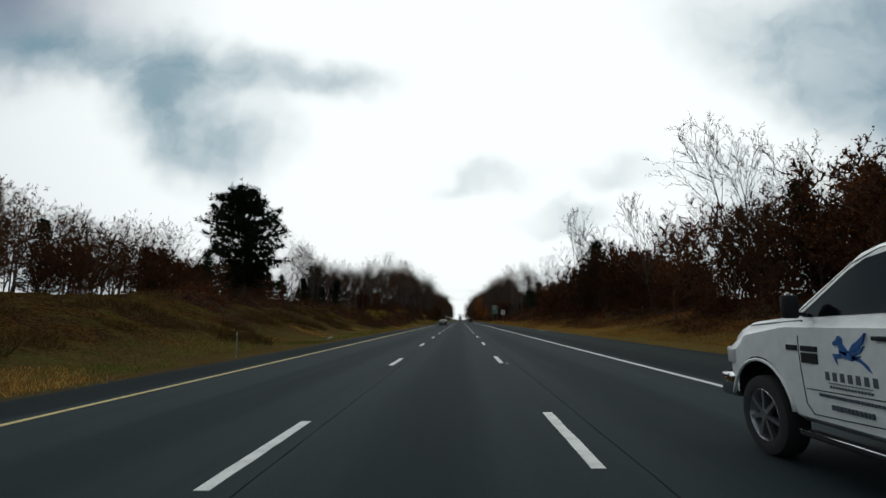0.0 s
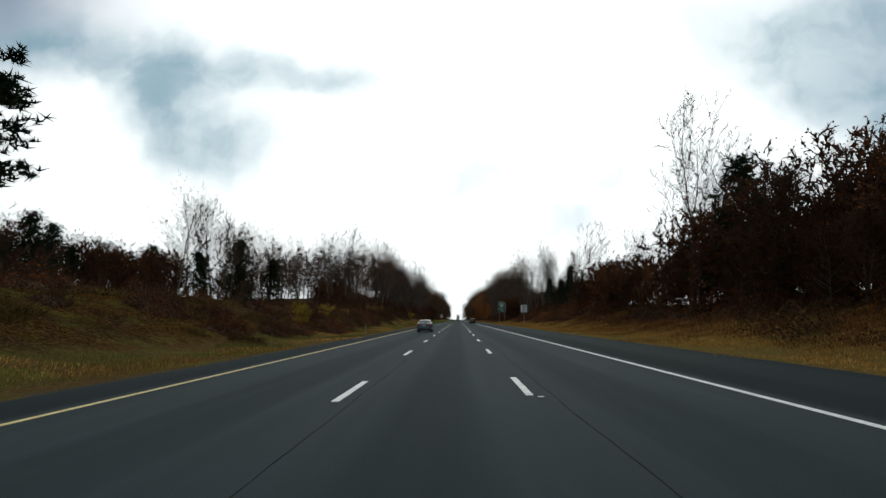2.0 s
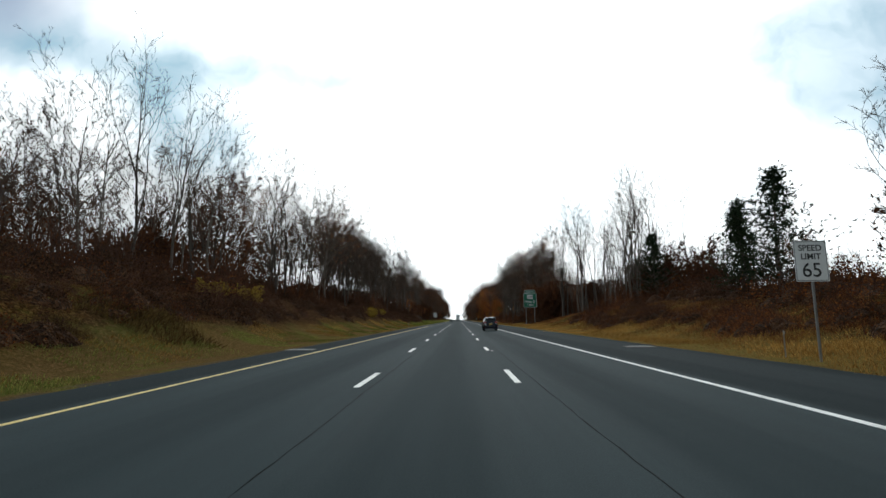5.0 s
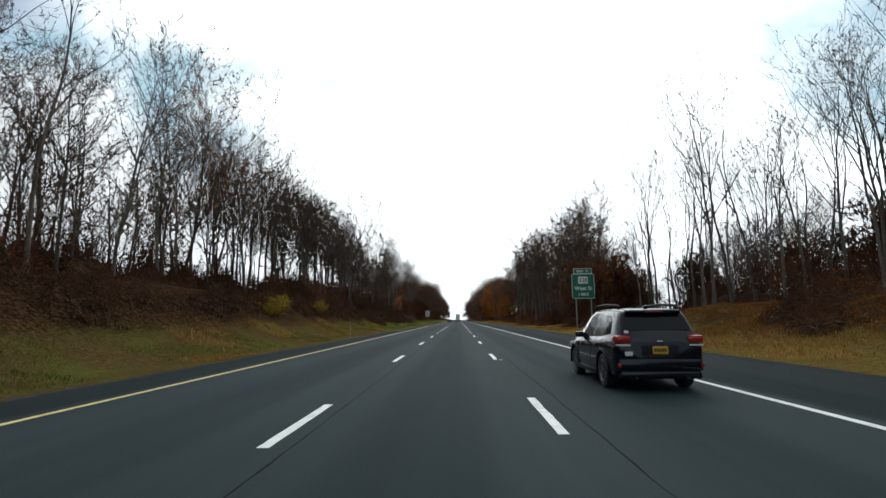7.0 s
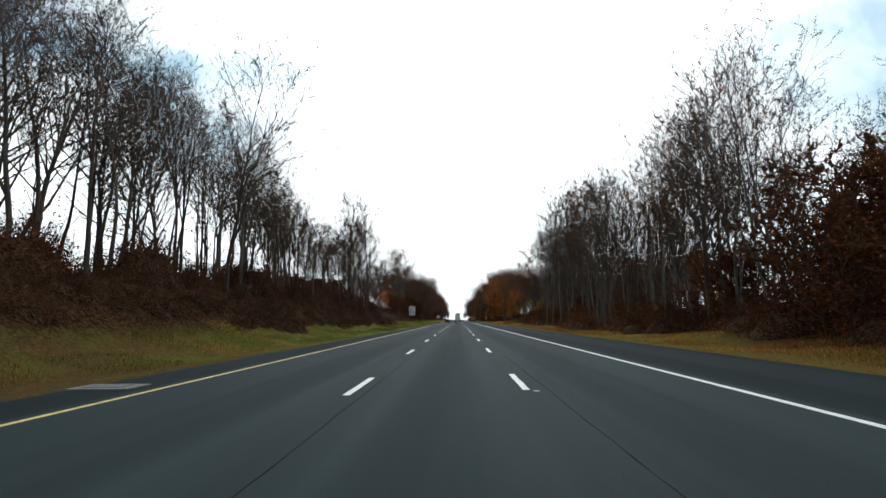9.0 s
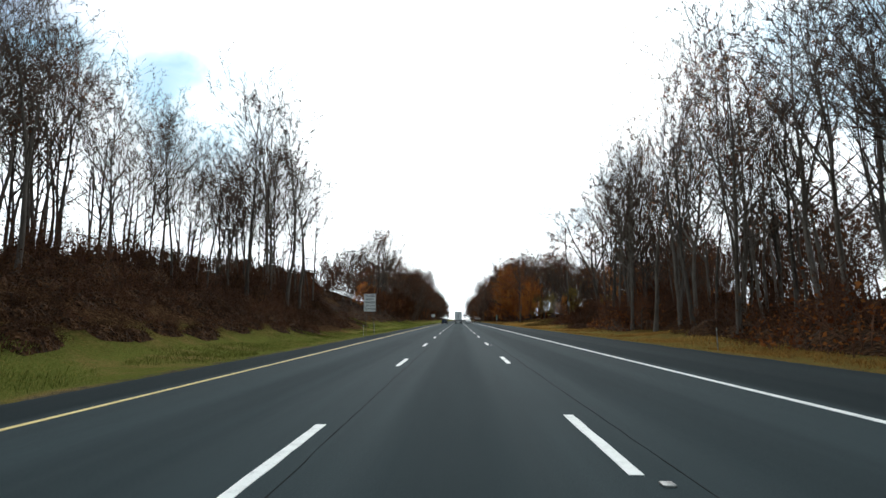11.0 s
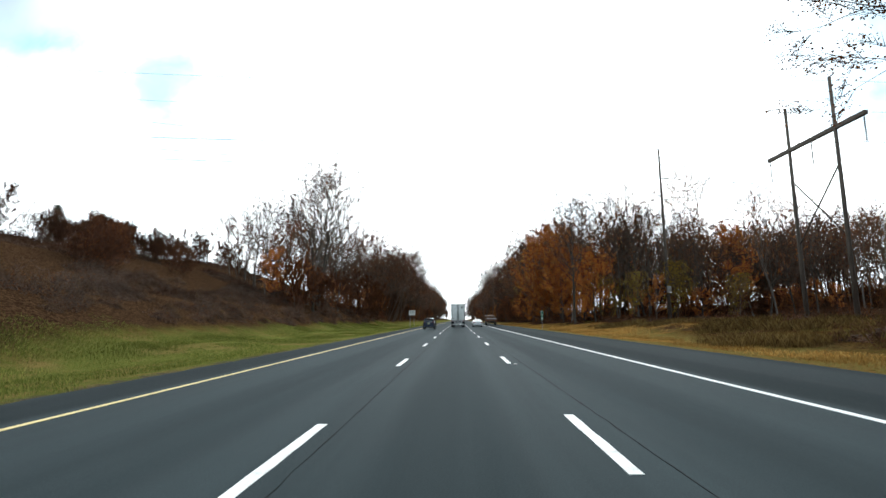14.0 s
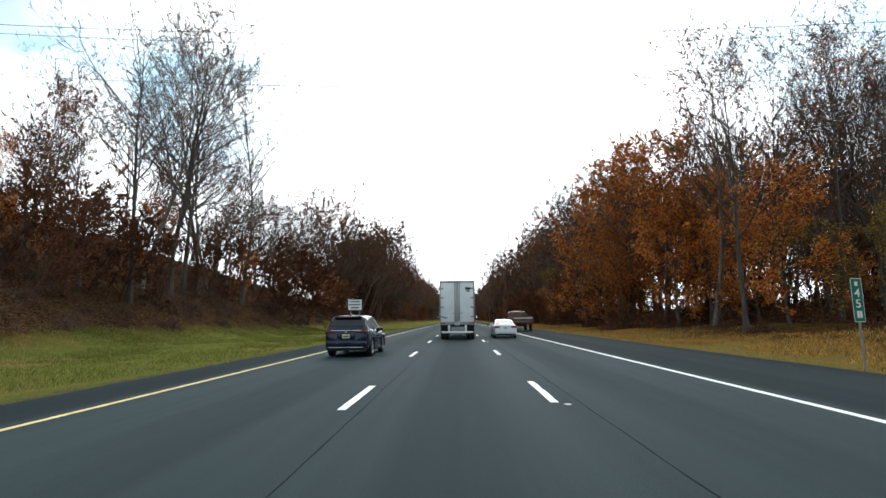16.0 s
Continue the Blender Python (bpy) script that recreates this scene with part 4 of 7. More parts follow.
TAN = Planter([grass_patch("tan_verge_grass", 105, 5.0, 1900, 0.13, TAN_GRASS, "short tan autumn grass strewn with leaves"),
               grass_patch("tan_verge_grass", 106, 5.0, 1900, 0.10, TAN_GRASS, "short tan autumn grass strewn with leaves")])
RUSSET = Planter([grass_patch("russet_grass", 107, 5.0, 1300, 0.32, RUSSET_GRASS, "russet dead grass and leaves on the bank"),
                  grass_patch("russet_grass", 108, 5.0, 1300, 0.24, RUSSET_GRASS, "russet dead grass and leaves on the bank")])

wild = random.Random(7)


def grow(planter, side, y0, y1, x0, x1, count, height, base, kinds=None, turn=None):
    """count plants between y0 and y1, x0 to x1 out from the middle of the road, evenly spread with jitter. base: the plant's own height."""
    wild = random.Random(int(y0 * 31 + y1 * 7 + x0 * 101 + x1 * 13 + count * 3 + side * 5 + base * 11))
    for i in range(count):
        y = y0 + (y1 - y0) * (i + wild.random()) / count
        x = side * wild.uniform(x0, x1)
        planter.put(wild, wild.choice(kinds) if kinds else wild.randrange(99), x, y, wild.uniform(*height) / base,
                    turn=None if turn is None else wild.choice((0, 180)) + wild.uniform(-turn, turn))


LEFT, RIGHT = -1, 1
# west side, in the order of the drive
PINE = pine("pine", 5, 22, 15.5, 0.2, 26, 44, "big dark pine tree standing alone on the bank", 0.0, 0.6, blade=0.085)
PINE.matrix_basis = pose(-38, 89, ground_z(-38, 89), 0, 0, 40)
grow(WOODS, LEFT, 20, 112, 64, 100, 32, (18, 23), 25)
grow(WOODS, LEFT, 112, 190, 66, 100, 24, (12, 16), 25)
grow(WOODS, LEFT, 225, 285, 46, 62, 6, (20, 25), 25)
grow(CEDAR, LEFT, 40, 190, 58, 80, 12, (11, 16), 13)
grow(SCRUB, LEFT, 20, 190, 50, 64, 18, (8, 11), 10, (0,))
grow(BROWN, LEFT, 68, 100, 34, 42, 5, (5, 7.5), 10)
grow(TALL, LEFT, 141, 188, 42, 49, 26, (19, 23), 26)
grow(CEDAR, LEFT, 96, 150, 52, 62, 9, (9, 13), 13)
grow(CEDAR, LEFT, 140, 172, 40, 46, 4, (9, 12), 13)
grow(FEW, LEFT, 182, 218, 38, 56, 10, (19, 24), 26, (0, 3))
grow(WOODS, LEFT, 188, 210, 44, 60, 4, (16, 20), 25, (1,))
grow(BROWN, LEFT, 96, 150, 36, 54, 14, (5, 8), 10)
grow(BUSH, LEFT, 96, 200, 31, 42, 30, (1.4, 2.4), 2.8, (0, 1))
grow(WEEDS, LEFT, 60, 170, 21, 28, 24, (0.8, 1.3), 1.2, turn=20)
grow(BUSH, LEFT, 45, 175, 21, 27, 30, (1.5, 2.6), 2.8, turn=20)
grow(BUSH, LEFT, 92, 172, 15.5, 21, 60, (1.2, 1.9), 2.8, turn=20)
grow(TALL, LEFT, 176, 280, 24, 38, 40, (21, 26), 26)
grow(GAUNT, LEFT, 178, 285, 23.5, 34, 24, (20, 25), 26)
grow(TALL, LEFT, 252, 300, 24, 32, 14, (26, 30), 26)
grow(TALL, LEFT, 280, 330, 22, 36, 26, (26, 31), 26)
grow(GAUNT, LEFT, 284, 385, 22.5, 36, 24, (22, 28), 26)
grow(GAUNT, LEFT, 314, 350, 27, 44, 13, (21, 26), 26)
grow(TALL, LEFT, 330, 384, 22.5, 36, 36, (23, 28), 26, (0, 1, 3))
for k, x, y, h in ((1, -23, 378, 23), (3, -24.5, 381, 24), (0, -26, 376, 25), (1, -22.5, 371, 25), (3, -25.5, 385, 20), (0, -29, 389, 16), (1, -23.5, 367, 25), (3, -27, 370, 26), (0, -24, 362, 26), (0, -24.5, 390, 23), (3, -26, 393, 17), (1, -28, 399, 12), (3, -25, 387, 25), (1, -27.5, 391, 23)):
    TALL.put(wild, k, x, y, h / 18)
grow(FEW, LEFT, 205, 388, 24, 38, 24, (22, 27), 26, (0, 1, 3))
grow(SCRUB, LEFT, 186, 216, 31, 40, 5, (6, 9), 10, (0, 1))
grow(BROWN, LEFT, 190, 270, 27, 36, 6, (4, 6), 10)
for k, x, y, h in ((0, -28, 197, 20), (0, -31, 201, 17), (2, -28.5, 203, 17), (1, -27, 215, 19), (0, -29, 228, 21), (1, -26, 243, 21)):
    FEW.put(wild, k, x, y, h / 26)
grow(BUSH, LEFT, 8, 60, 24, 30, 8, (0.8, 1.4), 2.8, (0, 1), 20)
grow(BROWN, LEFT, 270, 392, 25, 36, 10, (3.5, 5), 10)
grow(HEDGE, LEFT, 165, 285, 23, 30, 40, (4.2, 6.0), 6.0, turn=15)
grow(HEDGE, LEFT, 285, 394, 23, 30, 38, (5.0, 7.4), 6.0, (0,), 15)
grow(BUSH, LEFT, 170, 384, 18.5, 23, 88, (1.8, 2.8), 2.8, (0, 1), 15)
grow(BUSH, LEFT, 172, 372, 17.2, 19.6, 95, (1.5, 2.2), 2.8, (0, 1), 15)
grow(BRAMBLE, LEFT, 374, 412, 24, 32, 9, (1.4, 2.2), 3.2, (2, 3), 20)
grow(BRAMBLE, LEFT, 374, 412, 20, 26, 20, (1.0, 1.8), 2.8, (0, 1))
grow(BUSH, LEFT, 366, 415, 18.5, 25, 44, (0.9, 1.6), 2.8, (0, 1), 15)
grow(BUSH, LEFT, 288, 366, 15.2, 16.8, 42, (0.8, 1.3), 2.8, (0, 1), 12)
for x, y, s in ((-17.6, 241.5, 0.95), (-18.8, 247, 0.7), (-18.5, 260, 0.85), (-21.0, 190, 1.0), (-21.5, 184, 0.9)):
    YELLOW.put(wild, 0, x, y, s)
for x, y, s in ((-19, 118, 0.6), (-20.5, 124, 0.7), (-19.5, 131, 0.55), (-21, 138, 0.7), (-20, 146, 0.6), (-22, 128, 0.75)):
    YELLOW.put(wild, 0, x, y, s)
grow(BRAMBLE, LEFT, 405, 545, 27, 44, 60, (2.2, 3.6), 2.8, (0, 1))
grow(BRAMBLE, LEFT, 392, 545, 30, 46, 24, (2.0, 3.0), 3.2, (2, 3), 30)
grow(BRAMBLE, LEFT, 440, 485, 26, 38, 30, (1.6, 2.6), 2.8, (0, 1))
grow(BRAMBLE, LEFT, 385, 560, 42, 100, 72, (2.4, 3.6), 3.2, (2, 3))
grow(SCRUB, LEFT, 455, 560, 60, 105, 30, (5, 7.5), 10, (0, 1))
grow(SCRUB, LEFT, 452, 490, 48, 66, 11, (4.5, 6.5), 10, (0, 1))
grow(WOODS, LEFT, 470, 580, 80, 125, 20, (8, 12), 25)
grow(CEDAR, LEFT, 470, 560, 70, 100, 6, (7, 10), 13)
grow(BRAMBLE, LEFT, 405, 545, 24.5, 29, 60, (1.1, 1.8), 2.8, (0, 1), 15)
grow(LAWN, LEFT, 400, 545, 14, 24, 120, (0.9, 1.2), 1.0)
grow(FEW, LEFT, 496, 640, 32, 42, 18, (28, 33), 26, (0, 1, 3))
grow(TALL, LEFT, 498, 640, 31, 46, 18, (28, 33), 26)
for k, x, y, h in ((4, -30, 499, 31), (2, -32.5, 506, 30), (0, -29, 491, 26), (4, -34, 512, 31), (1, -30.5, 518, 30)):
    TALL.put(wild, k, x, y, h / 18)
FEW.put(wild, 2, -32, 489, 28 / 26)
for p, k, x, y, h in ((FEW, 2, -50, 503, 22), (TALL, 1, -54, 508, 21), (TALL, 3, -60, 516, 20), (FEW, 0, -64, 522, 21), (TALL, 0, -72, 533, 21), (TALL, 4, -47, 500, 24), (FEW, 3, -57, 520, 22), (FEW, 2, -44, 499, 25), (TALL, 2, -40, 494, 26), (FEW, 3, -52, 512, 24)):
    p.put(wild, k, x, y, h / 26)
grow(WOODS, LEFT, 542, 700, 52, 76, 16, (20, 27), 25)
grow(RUST, LEFT, 474, 640, 31, 40, 13, (9, 15), 18)
grow(SCRUB, LEFT, 476, 860, 28, 35, 30, (7, 12), 10)
grow(WOODS, LEFT, 570, 1250, 30, 40, 84, (29, 35), 25)
# east side
grow(BROWN, RIGHT, 0, 57, 25, 33, 13, (7.5, 11), 10)
grow(BROWN, RIGHT, 57, 84, 26, 34, 11, (4.2, 6.5), 10)
grow(BROWN, RIGHT, 84, 112, 25, 33, 22, (8.5, 12), 10)
grow(BROWN, RIGHT, 112, 165, 25, 33, 22, (5.5, 8), 10)
grow(BUSH, RIGHT, 100, 205, 33, 44, 30, (2.0, 3.2), 2.8, (0, 1))
grow(SCRUB, RIGHT, 26, 54, 26, 34, 8, (9, 11), 10, (0, 1))
grow(SCRUB, RIGHT, 57, 84, 28, 37, 9, (4.5, 7), 10, (0, 1))
grow(SCRUB, RIGHT, 84, 112, 28, 38, 14, (9, 12), 10, (0, 1))
grow(SCRUB, RIGHT, 112, 172, 27, 36, 18, (6, 9), 10, (0, 1))
grow(BROWN, RIGHT, 20, 60, 33, 44, 8, (9, 12), 10)
grow(BUSH, RIGHT, -5, 196, 23, 29, 46, (2.0, 3.4), 2.8, turn=15)
grow(WOODS, RIGHT, 60, 170, 44, 66, 12, (12, 16), 25)
for k, x, y, h in ((0, 29.2, 49.8, 21.5), (0, 26.5, 112, 19.5), (1, 35, 111, 15), (0, 31, 79, 16), (1, 24, 159, 15), (0, 27, 166, 17), (1, 29, 136, 16), (0, 31, 121, 17)):
    OPEN.put(wild, k, x, y, h / 18)
for k, x, y, h in ((0, 30.5, 43.5, 13), (1, 37, 42, 10), (0, 28, 101, 12), (1, 28.5, 106, 14), (0, 30.5, 110, 13), (0, 28, 188, 9.5), (1, 31, 194, 8.5), (1, 28.5, 184, 10), (1, 29, 213, 9)):
    CEDAR.put(wild, k, x, y, h / 13)
grow(BROWN, RIGHT, 165, 290, 28, 40, 22, (5, 7.5), 10)
grow(BUSH, RIGHT, 150, 205, 25, 31, 20, (2.6, 4.0), 2.8, turn=15)
grow(BUSH, RIGHT, 196, 232, 22, 29, 20, (1.6, 2.6), 2.8, turn=15)
grow(BUSH, RIGHT, 150, 226, 18.5, 23, 44, (1.2, 2.0), 2.8, turn=15)
grow(BUSH, RIGHT, 215, 285, 30, 40, 40, (3.0, 4.6), 2.8, turn=15)
grow(BROWN, RIGHT, 222, 288, 31, 46, 34, (6, 9), 10)
grow(TALL, RIGHT, 226, 270, 32, 48, 16, (13, 18), 26)
grow(SCRUB, RIGHT, 210, 264, 33, 44, 14, (6.5, 9), 10, (0, 1))
grow(RUSSET, RIGHT, 200, 280, 18.5, 31, 110, (0.7, 1.1), 1.0)
grow(WEEDS, RIGHT, 0, 200, 19, 24, 44, (0.8, 1.3), 1.2, turn=15)
grow(GAUNT, RIGHT, 216, 268, 25, 38, 26, (17, 24), 26)
grow(GAUNT, RIGHT, 236, 268, 24, 31, 7, (22, 26), 26)
grow(FEW, RIGHT, 270, 300, 22.5, 36, 12, (17, 22), 26, (0, 3))
grow(SCRUB, RIGHT, 268, 300, 22, 30, 10, (7, 10), 10, (0, 1))
for k, x, y, h in ((0, 27.5, 219, 25), (2, 29.5, 223, 24), (2, 26, 245, 27), (1, 31, 228, 24)):
    GAUNT.put(wild, k, x, y, h / 26)
grow(WOODS, RIGHT, 278, 300, 44, 62, 4, (16, 21), 25)
grow(FEW, RIGHT, 288, 394, 23, 36, 17, (25, 32), 26, (0, 1, 3))
grow(TALL, RIGHT, 290, 394, 22, 38, 34, (27, 33), 26)
grow(HEDGE, RIGHT, 288, 400, 28, 42, 44, (4.0, 5.6), 6.0, (0,))
grow(TALL, RIGHT, 312, 382, 19.5, 23, 11, (28, 33), 26)
grow(GAUNT, RIGHT, 295, 390, 21, 34, 16, (25, 32), 26)
grow(GAUNT, RIGHT, 316, 358, 28, 44, 9, (23, 28), 26)
grow(TALL, RIGHT, 316, 352, 30, 44, 6, (22, 27), 26)
grow(FEW, RIGHT, 382, 404, 27, 44, 10, (15, 22), 26, (0, 1, 3))
grow(TALL, RIGHT, 384, 406, 27, 42, 11, (22, 28), 26)
grow(SCRUB, RIGHT, 382, 418, 32, 48, 10, (5, 8), 10)
grow(WOODS, RIGHT, 285, 405, 46, 64, 10, (14, 18), 25)
grow(BROWN, RIGHT, 272, 412, 20, 34, 30, (4, 6.5), 10)
grow(BUSH, RIGHT, 268, 418, 20, 25, 46, (2.6, 4.2), 2.8, turn=15)
OAK = fork_tree("oak", 64, 30, 0.36, 5, 1.4, BROWN_LEAF, 13, 0.17, label="big spreading oak with few brown leaves", trunk_r=0.45, rise=0.05, split=True)
OAK.matrix_basis = pose(29.3, 410.5, ground_z(29.3, 410.5), 0, 0, 70)
OPEN.put(wild, 1, 36, 414, 19 / 18)
grow(WEEDS, RIGHT, 416, 484, 24, 62, 50, (1.0, 1.6), 1.2, (0,))
grow(BROWN, RIGHT, 374, 424, 26, 50, 30, (5, 8), 10)
grow(HEDGE, RIGHT, 366, 404, 22, 34, 30, (4.0, 5.6), 6.0)
grow(WOODS, RIGHT, 380, 425, 44, 70, 10, (18, 23), 25)
grow(BUSH, RIGHT, 396, 424, 24, 46, 26, (2.2, 3.6), 2.8)
grow(BRAMBLE, RIGHT, 424, 484, 24, 60, 60, (0.9, 1.7), 2.8, (0,))
grow(TALL, RIGHT, 484, 545, 22, 50, 20, (27, 34), 26)
grow(TALL, RIGHT, 496, 545, 48, 110, 20, (22, 30), 26)
grow(FEW, RIGHT, 486, 540, 22, 60, 16, (26, 33), 26, (0, 1, 3))
grow(FEW, RIGHT, 496, 530, 45, 110, 16, (22, 32), 26, (0, 1, 3))
grow(WOODS, RIGHT, 508, 570, 30, 125, 36, (23, 29), 25)
grow(FEW, RIGHT, 486, 504, 30, 100, 14, (20, 26), 26, (0, 1, 3))
grow(WOODS, RIGHT, 500, 540, 26, 40, 3, (28, 31), 25)
grow(SCRUB, RIGHT, 490, 506, 38, 105, 15, (5, 9), 10, (0, 2))
grow(RUST, RIGHT, 486, 545, 20.5, 28, 12, (17, 27), 18)
grow(RUST, RIGHT, 487, 500, 30, 85, 5, (10, 15), 18)
for k, x, y, h in ((0, 22.5, 503, 27), (1, 21.5, 511, 29), (0, 26, 500, 22), (0, 28.5, 505, 23), (0, 22, 522, 29), (1, 62, 502, 25)):
    RUST.put(wild, k, x, y, h / 12.5)
for k, x, y, h in ((0, 27, 500, 25), (4, 29, 494, 25), (1, 31, 489, 24), (0, 35, 492, 23), (4, 26.5, 504, 26)):
    TALL.put(wild, k, x, y, h / 21)
for x, y, h in ((33, 485, 10), (40, 484, 9), (29, 488, 8), (22, 560, 11), (52, 486, 8)):
    YELLOW.put(wild, 1, x, y, h / 8)
grow(RUST, RIGHT, 545, 760, 20, 27, 22, (13, 22), 18)
grow(FEW, RIGHT, 540, 700, 21, 31, 20, (26, 32), 26, (0, 1, 3))
grow(SCRUB, RIGHT, 520, 860, 21, 26, 28, (7, 12), 10)
grow(WOODS, RIGHT, 540, 1250, 24, 35, 90, (29, 35), 25)
grow(BUSH, RIGHT, 483, 800, 20, 25, 64, (1.8, 3.4), 2.8, turn=15)
grow(HEDGE, RIGHT, 500, 620, 29, 40, 24, (3.5, 5.5), 6.0, turn=15)
grow(BUSH, RIGHT, 488, 500, 28, 100, 30, (2.0, 3.4), 2.8)
grow(HEDGE, RIGHT, 504, 530, 34, 112, 36, (5.0, 8.0), 6.0)
grow(BUSH, LEFT, 520, 800, 27, 31, 40, (2.6, 4.5), 2.8, turn=15)
# the far end of the view
grow(WOODS, RIGHT, 1250, 1300, -80, 80, 16, (16, 22), 25)
# grass
grow(STRAW, LEFT, -5, 175, 14.5, 28, 130, (0.5, 0.95), 1.0)
grow(RUSSET, RIGHT, 0, 205, 17.5, 25, 120, (0.8, 1.2), 1.0)
grow(TAN, RIGHT, 0, 280, 16.5, 20, 50, (0.9, 1.2), 1.0)
grow(STRAW, RIGHT, 415, 458, 18, 32, 24, (0.8, 1.2), 1.0)
grow(TAN, RIGHT, 440, 560, 17, 21, 40, (0.9, 1.2), 1.0)
grow(LAWN, LEFT, -5, 285, 10.8, 14.8, 48, (0.8, 1.1), 1.0)
grow(TAN, LEFT, -5, 290, 10.8, 15.5, 30, (0.8, 1.2), 1.0)
grow(LAWN, LEFT, 280, 540, 10.8, 15, 66, (0.9, 1.2), 1.0)
grow(TAN, RIGHT, -5, 560, 13.6, 18, 130, (0.9, 1.2), 1.0)

# ---- signs, poles, drains ----
SIGN_GREEN = coat("green_sign_sheet", [(0.3, (0.004, 0.10, 0.055)), (0.7, (0.008, 0.15, 0.08))], 1.5, 0.45)
SIGN_WHITE = coat("white_sign_sheet", [(0.3, (0.62, 0.63, 0.62)), (0.7, (0.78, 0.79, 0.78))], 1.5, 0.45)
SIGN_BLACK = coat("black_lettering", [(0.3, (0.012, 0.012, 0.012)), (0.7, (0.03, 0.03, 0.03))], 3, 0.5)
STEEL = coat("galvanised_steel", [(0.3, (0.18, 0.18, 0.18)), (0.7, (0.34, 0.34, 0.33))], 4, 0.5, 0.8)
POLE_WOOD = coat("weathered_pole", [(0.3, (0.04, 0.03, 0.024)), (0.5, (0.09, 0.072, 0.058)), (0.8, (0.16, 0.135, 0.11))], 1.5, 0.9, coords="Object", stretch=(4, 4, 0.3), relief=0.6)
CABLE = coat("power_cable", [(0.3, (0.02, 0.02, 0.022)), (0.7, (0.05, 0.05, 0.052))], 2, 0.6, 0.4)
INSULATOR = coat("insulator", [(0.3, (0.05, 0.05, 0.055)), (0.7, (0.11, 0.11, 0.115))], 6, 0.35)
REFLECT = coat("marker_lens", [(0.3, (0.3, 0.3, 0.28)), (0.7, (0.45, 0.45, 0.42))], 20, 0.3)


def letters(text, x, z, size, mat, parent, y, fit=None):
    """Lettering that faces the oncoming traffic, centred on x, standing on z."""
    cu = bpy.data.curves.new("lettering", "FONT")
    cu.body, cu.size, cu.align_x, cu.extrude, cu.offset = text, size / 0.7, "CENTER", 0.002, size * (0.008 if text.isdigit() else 0.025)
    tmp = bpy.data.objects.new("tmp", cu)
    scene.collection.objects.link(tmp)
    me = bpy.data.meshes.new_from_object(tmp.evaluated_get(bpy.context.evaluated_depsgraph_get()))
    bpy.data.objects.remove(tmp)
    me.materials.clear()
    me.materials.append(mat)
    wide = max(v.co.x for v in me.vertices) - min(v.co.x for v in me.vertices)
    squeeze = min(1.0, fit / wide) if fit else 1.0
    me.transform(Matrix.Translation((x, y, z)) @ pose(0, 0, 0, 90, 0, 0) @ Matrix.Diagonal((squeeze, 1, 1, 1)))
    ob = new("lettering", me)
    ob.parent = parent
    return ob


def plate(name, w, h, r, mat, parent, y0, y1, z, x=0.0, label=""):
    """A flat sheet with rounded corners, its lower edge at z."""
    bm = bmesh.new()
    ring = []
    for cx, cz, a0 in ((w / 2 - r, h - r, 0), (-w / 2 + r, h - r, 90), (-w / 2 + r, r, 180), (w / 2 - r, r, 270)):
        for k in range(5):
            a = radians(a0 + k * 22.5)
            ring.append((x + cx + r * math.cos(a), z + cz + r * math.sin(a)))
    a = [bm.verts.new((px, y0, pz)) for px, pz in ring]
    b = [bm.verts.new((px, y1, pz)) for px, pz in ring]
    n = len(ring)
    bm.faces.new(a)
    bm.faces.new(b[::-1])
    for i in range(n):
        bm.faces.new((a[(i + 1) % n], a[i], b[i], b[(i + 1) % n]))
    bmesh.ops.recalc_face_normals(bm, faces=bm.faces)
    return part(name, bm, mat, parent, label)


def post(x, z0, z1, parent, r=0.04, y=0.05, mat=None):
    bm = bmesh.new()
    box_mesh(bm, (x - r, y, z0), (x + r, y + 2 * r, z1), 0.006)
    return part("post", bm, mat or STEEL, parent)


def bars(parent, y, x0, x1, z, h, mat, gaps, seed):
    """A line of writing too small to read, as plain bars."""
    rng = random.Random(seed)
    bm = bmesh.new()
    x = x0
    for _ in range(gaps):
        w = (x1 - x0) / gaps
        box_mesh(bm, (x, y, z), (x + w * rng.uniform(0.7, 0.86), y + 0.003, z + h))
        x += w
    return part("lettering", bm, mat, parent)


def road_sign_truck_ban(x, y):
    z0 = ground_z(x, y)
    s = thing("lane_sign", "tall white regulatory road sign with black lettering on two posts", "road sign")
    s.location = (x, y, 0)
    plate("panel", 1.34, 1.95, 0.06, SIGN_WHITE, s, 0.0, 0.004, 2.42)
    plate("border", 1.28, 1.89, 0.05, SIGN_BLACK, s, -0.002, 0.0, 2.45)
    plate("face", 1.25, 1.86, 0.045, SIGN_WHITE, s, -0.004, -0.002, 2.465)
    for k, word in enumerate(("TRUCKS", "BUSES", "TRAILERS", "LEFT LANE", "PROHIBITED")):
        letters(word, 0, 4.05 - k * 0.36, 0.21, SIGN_BLACK, s, -0.007, 1.12)
    for px in (-0.42, 0.42):
        post(px, z0 - 0.3, 4.2, s, 0.022, 0.006, POLE_WOOD)


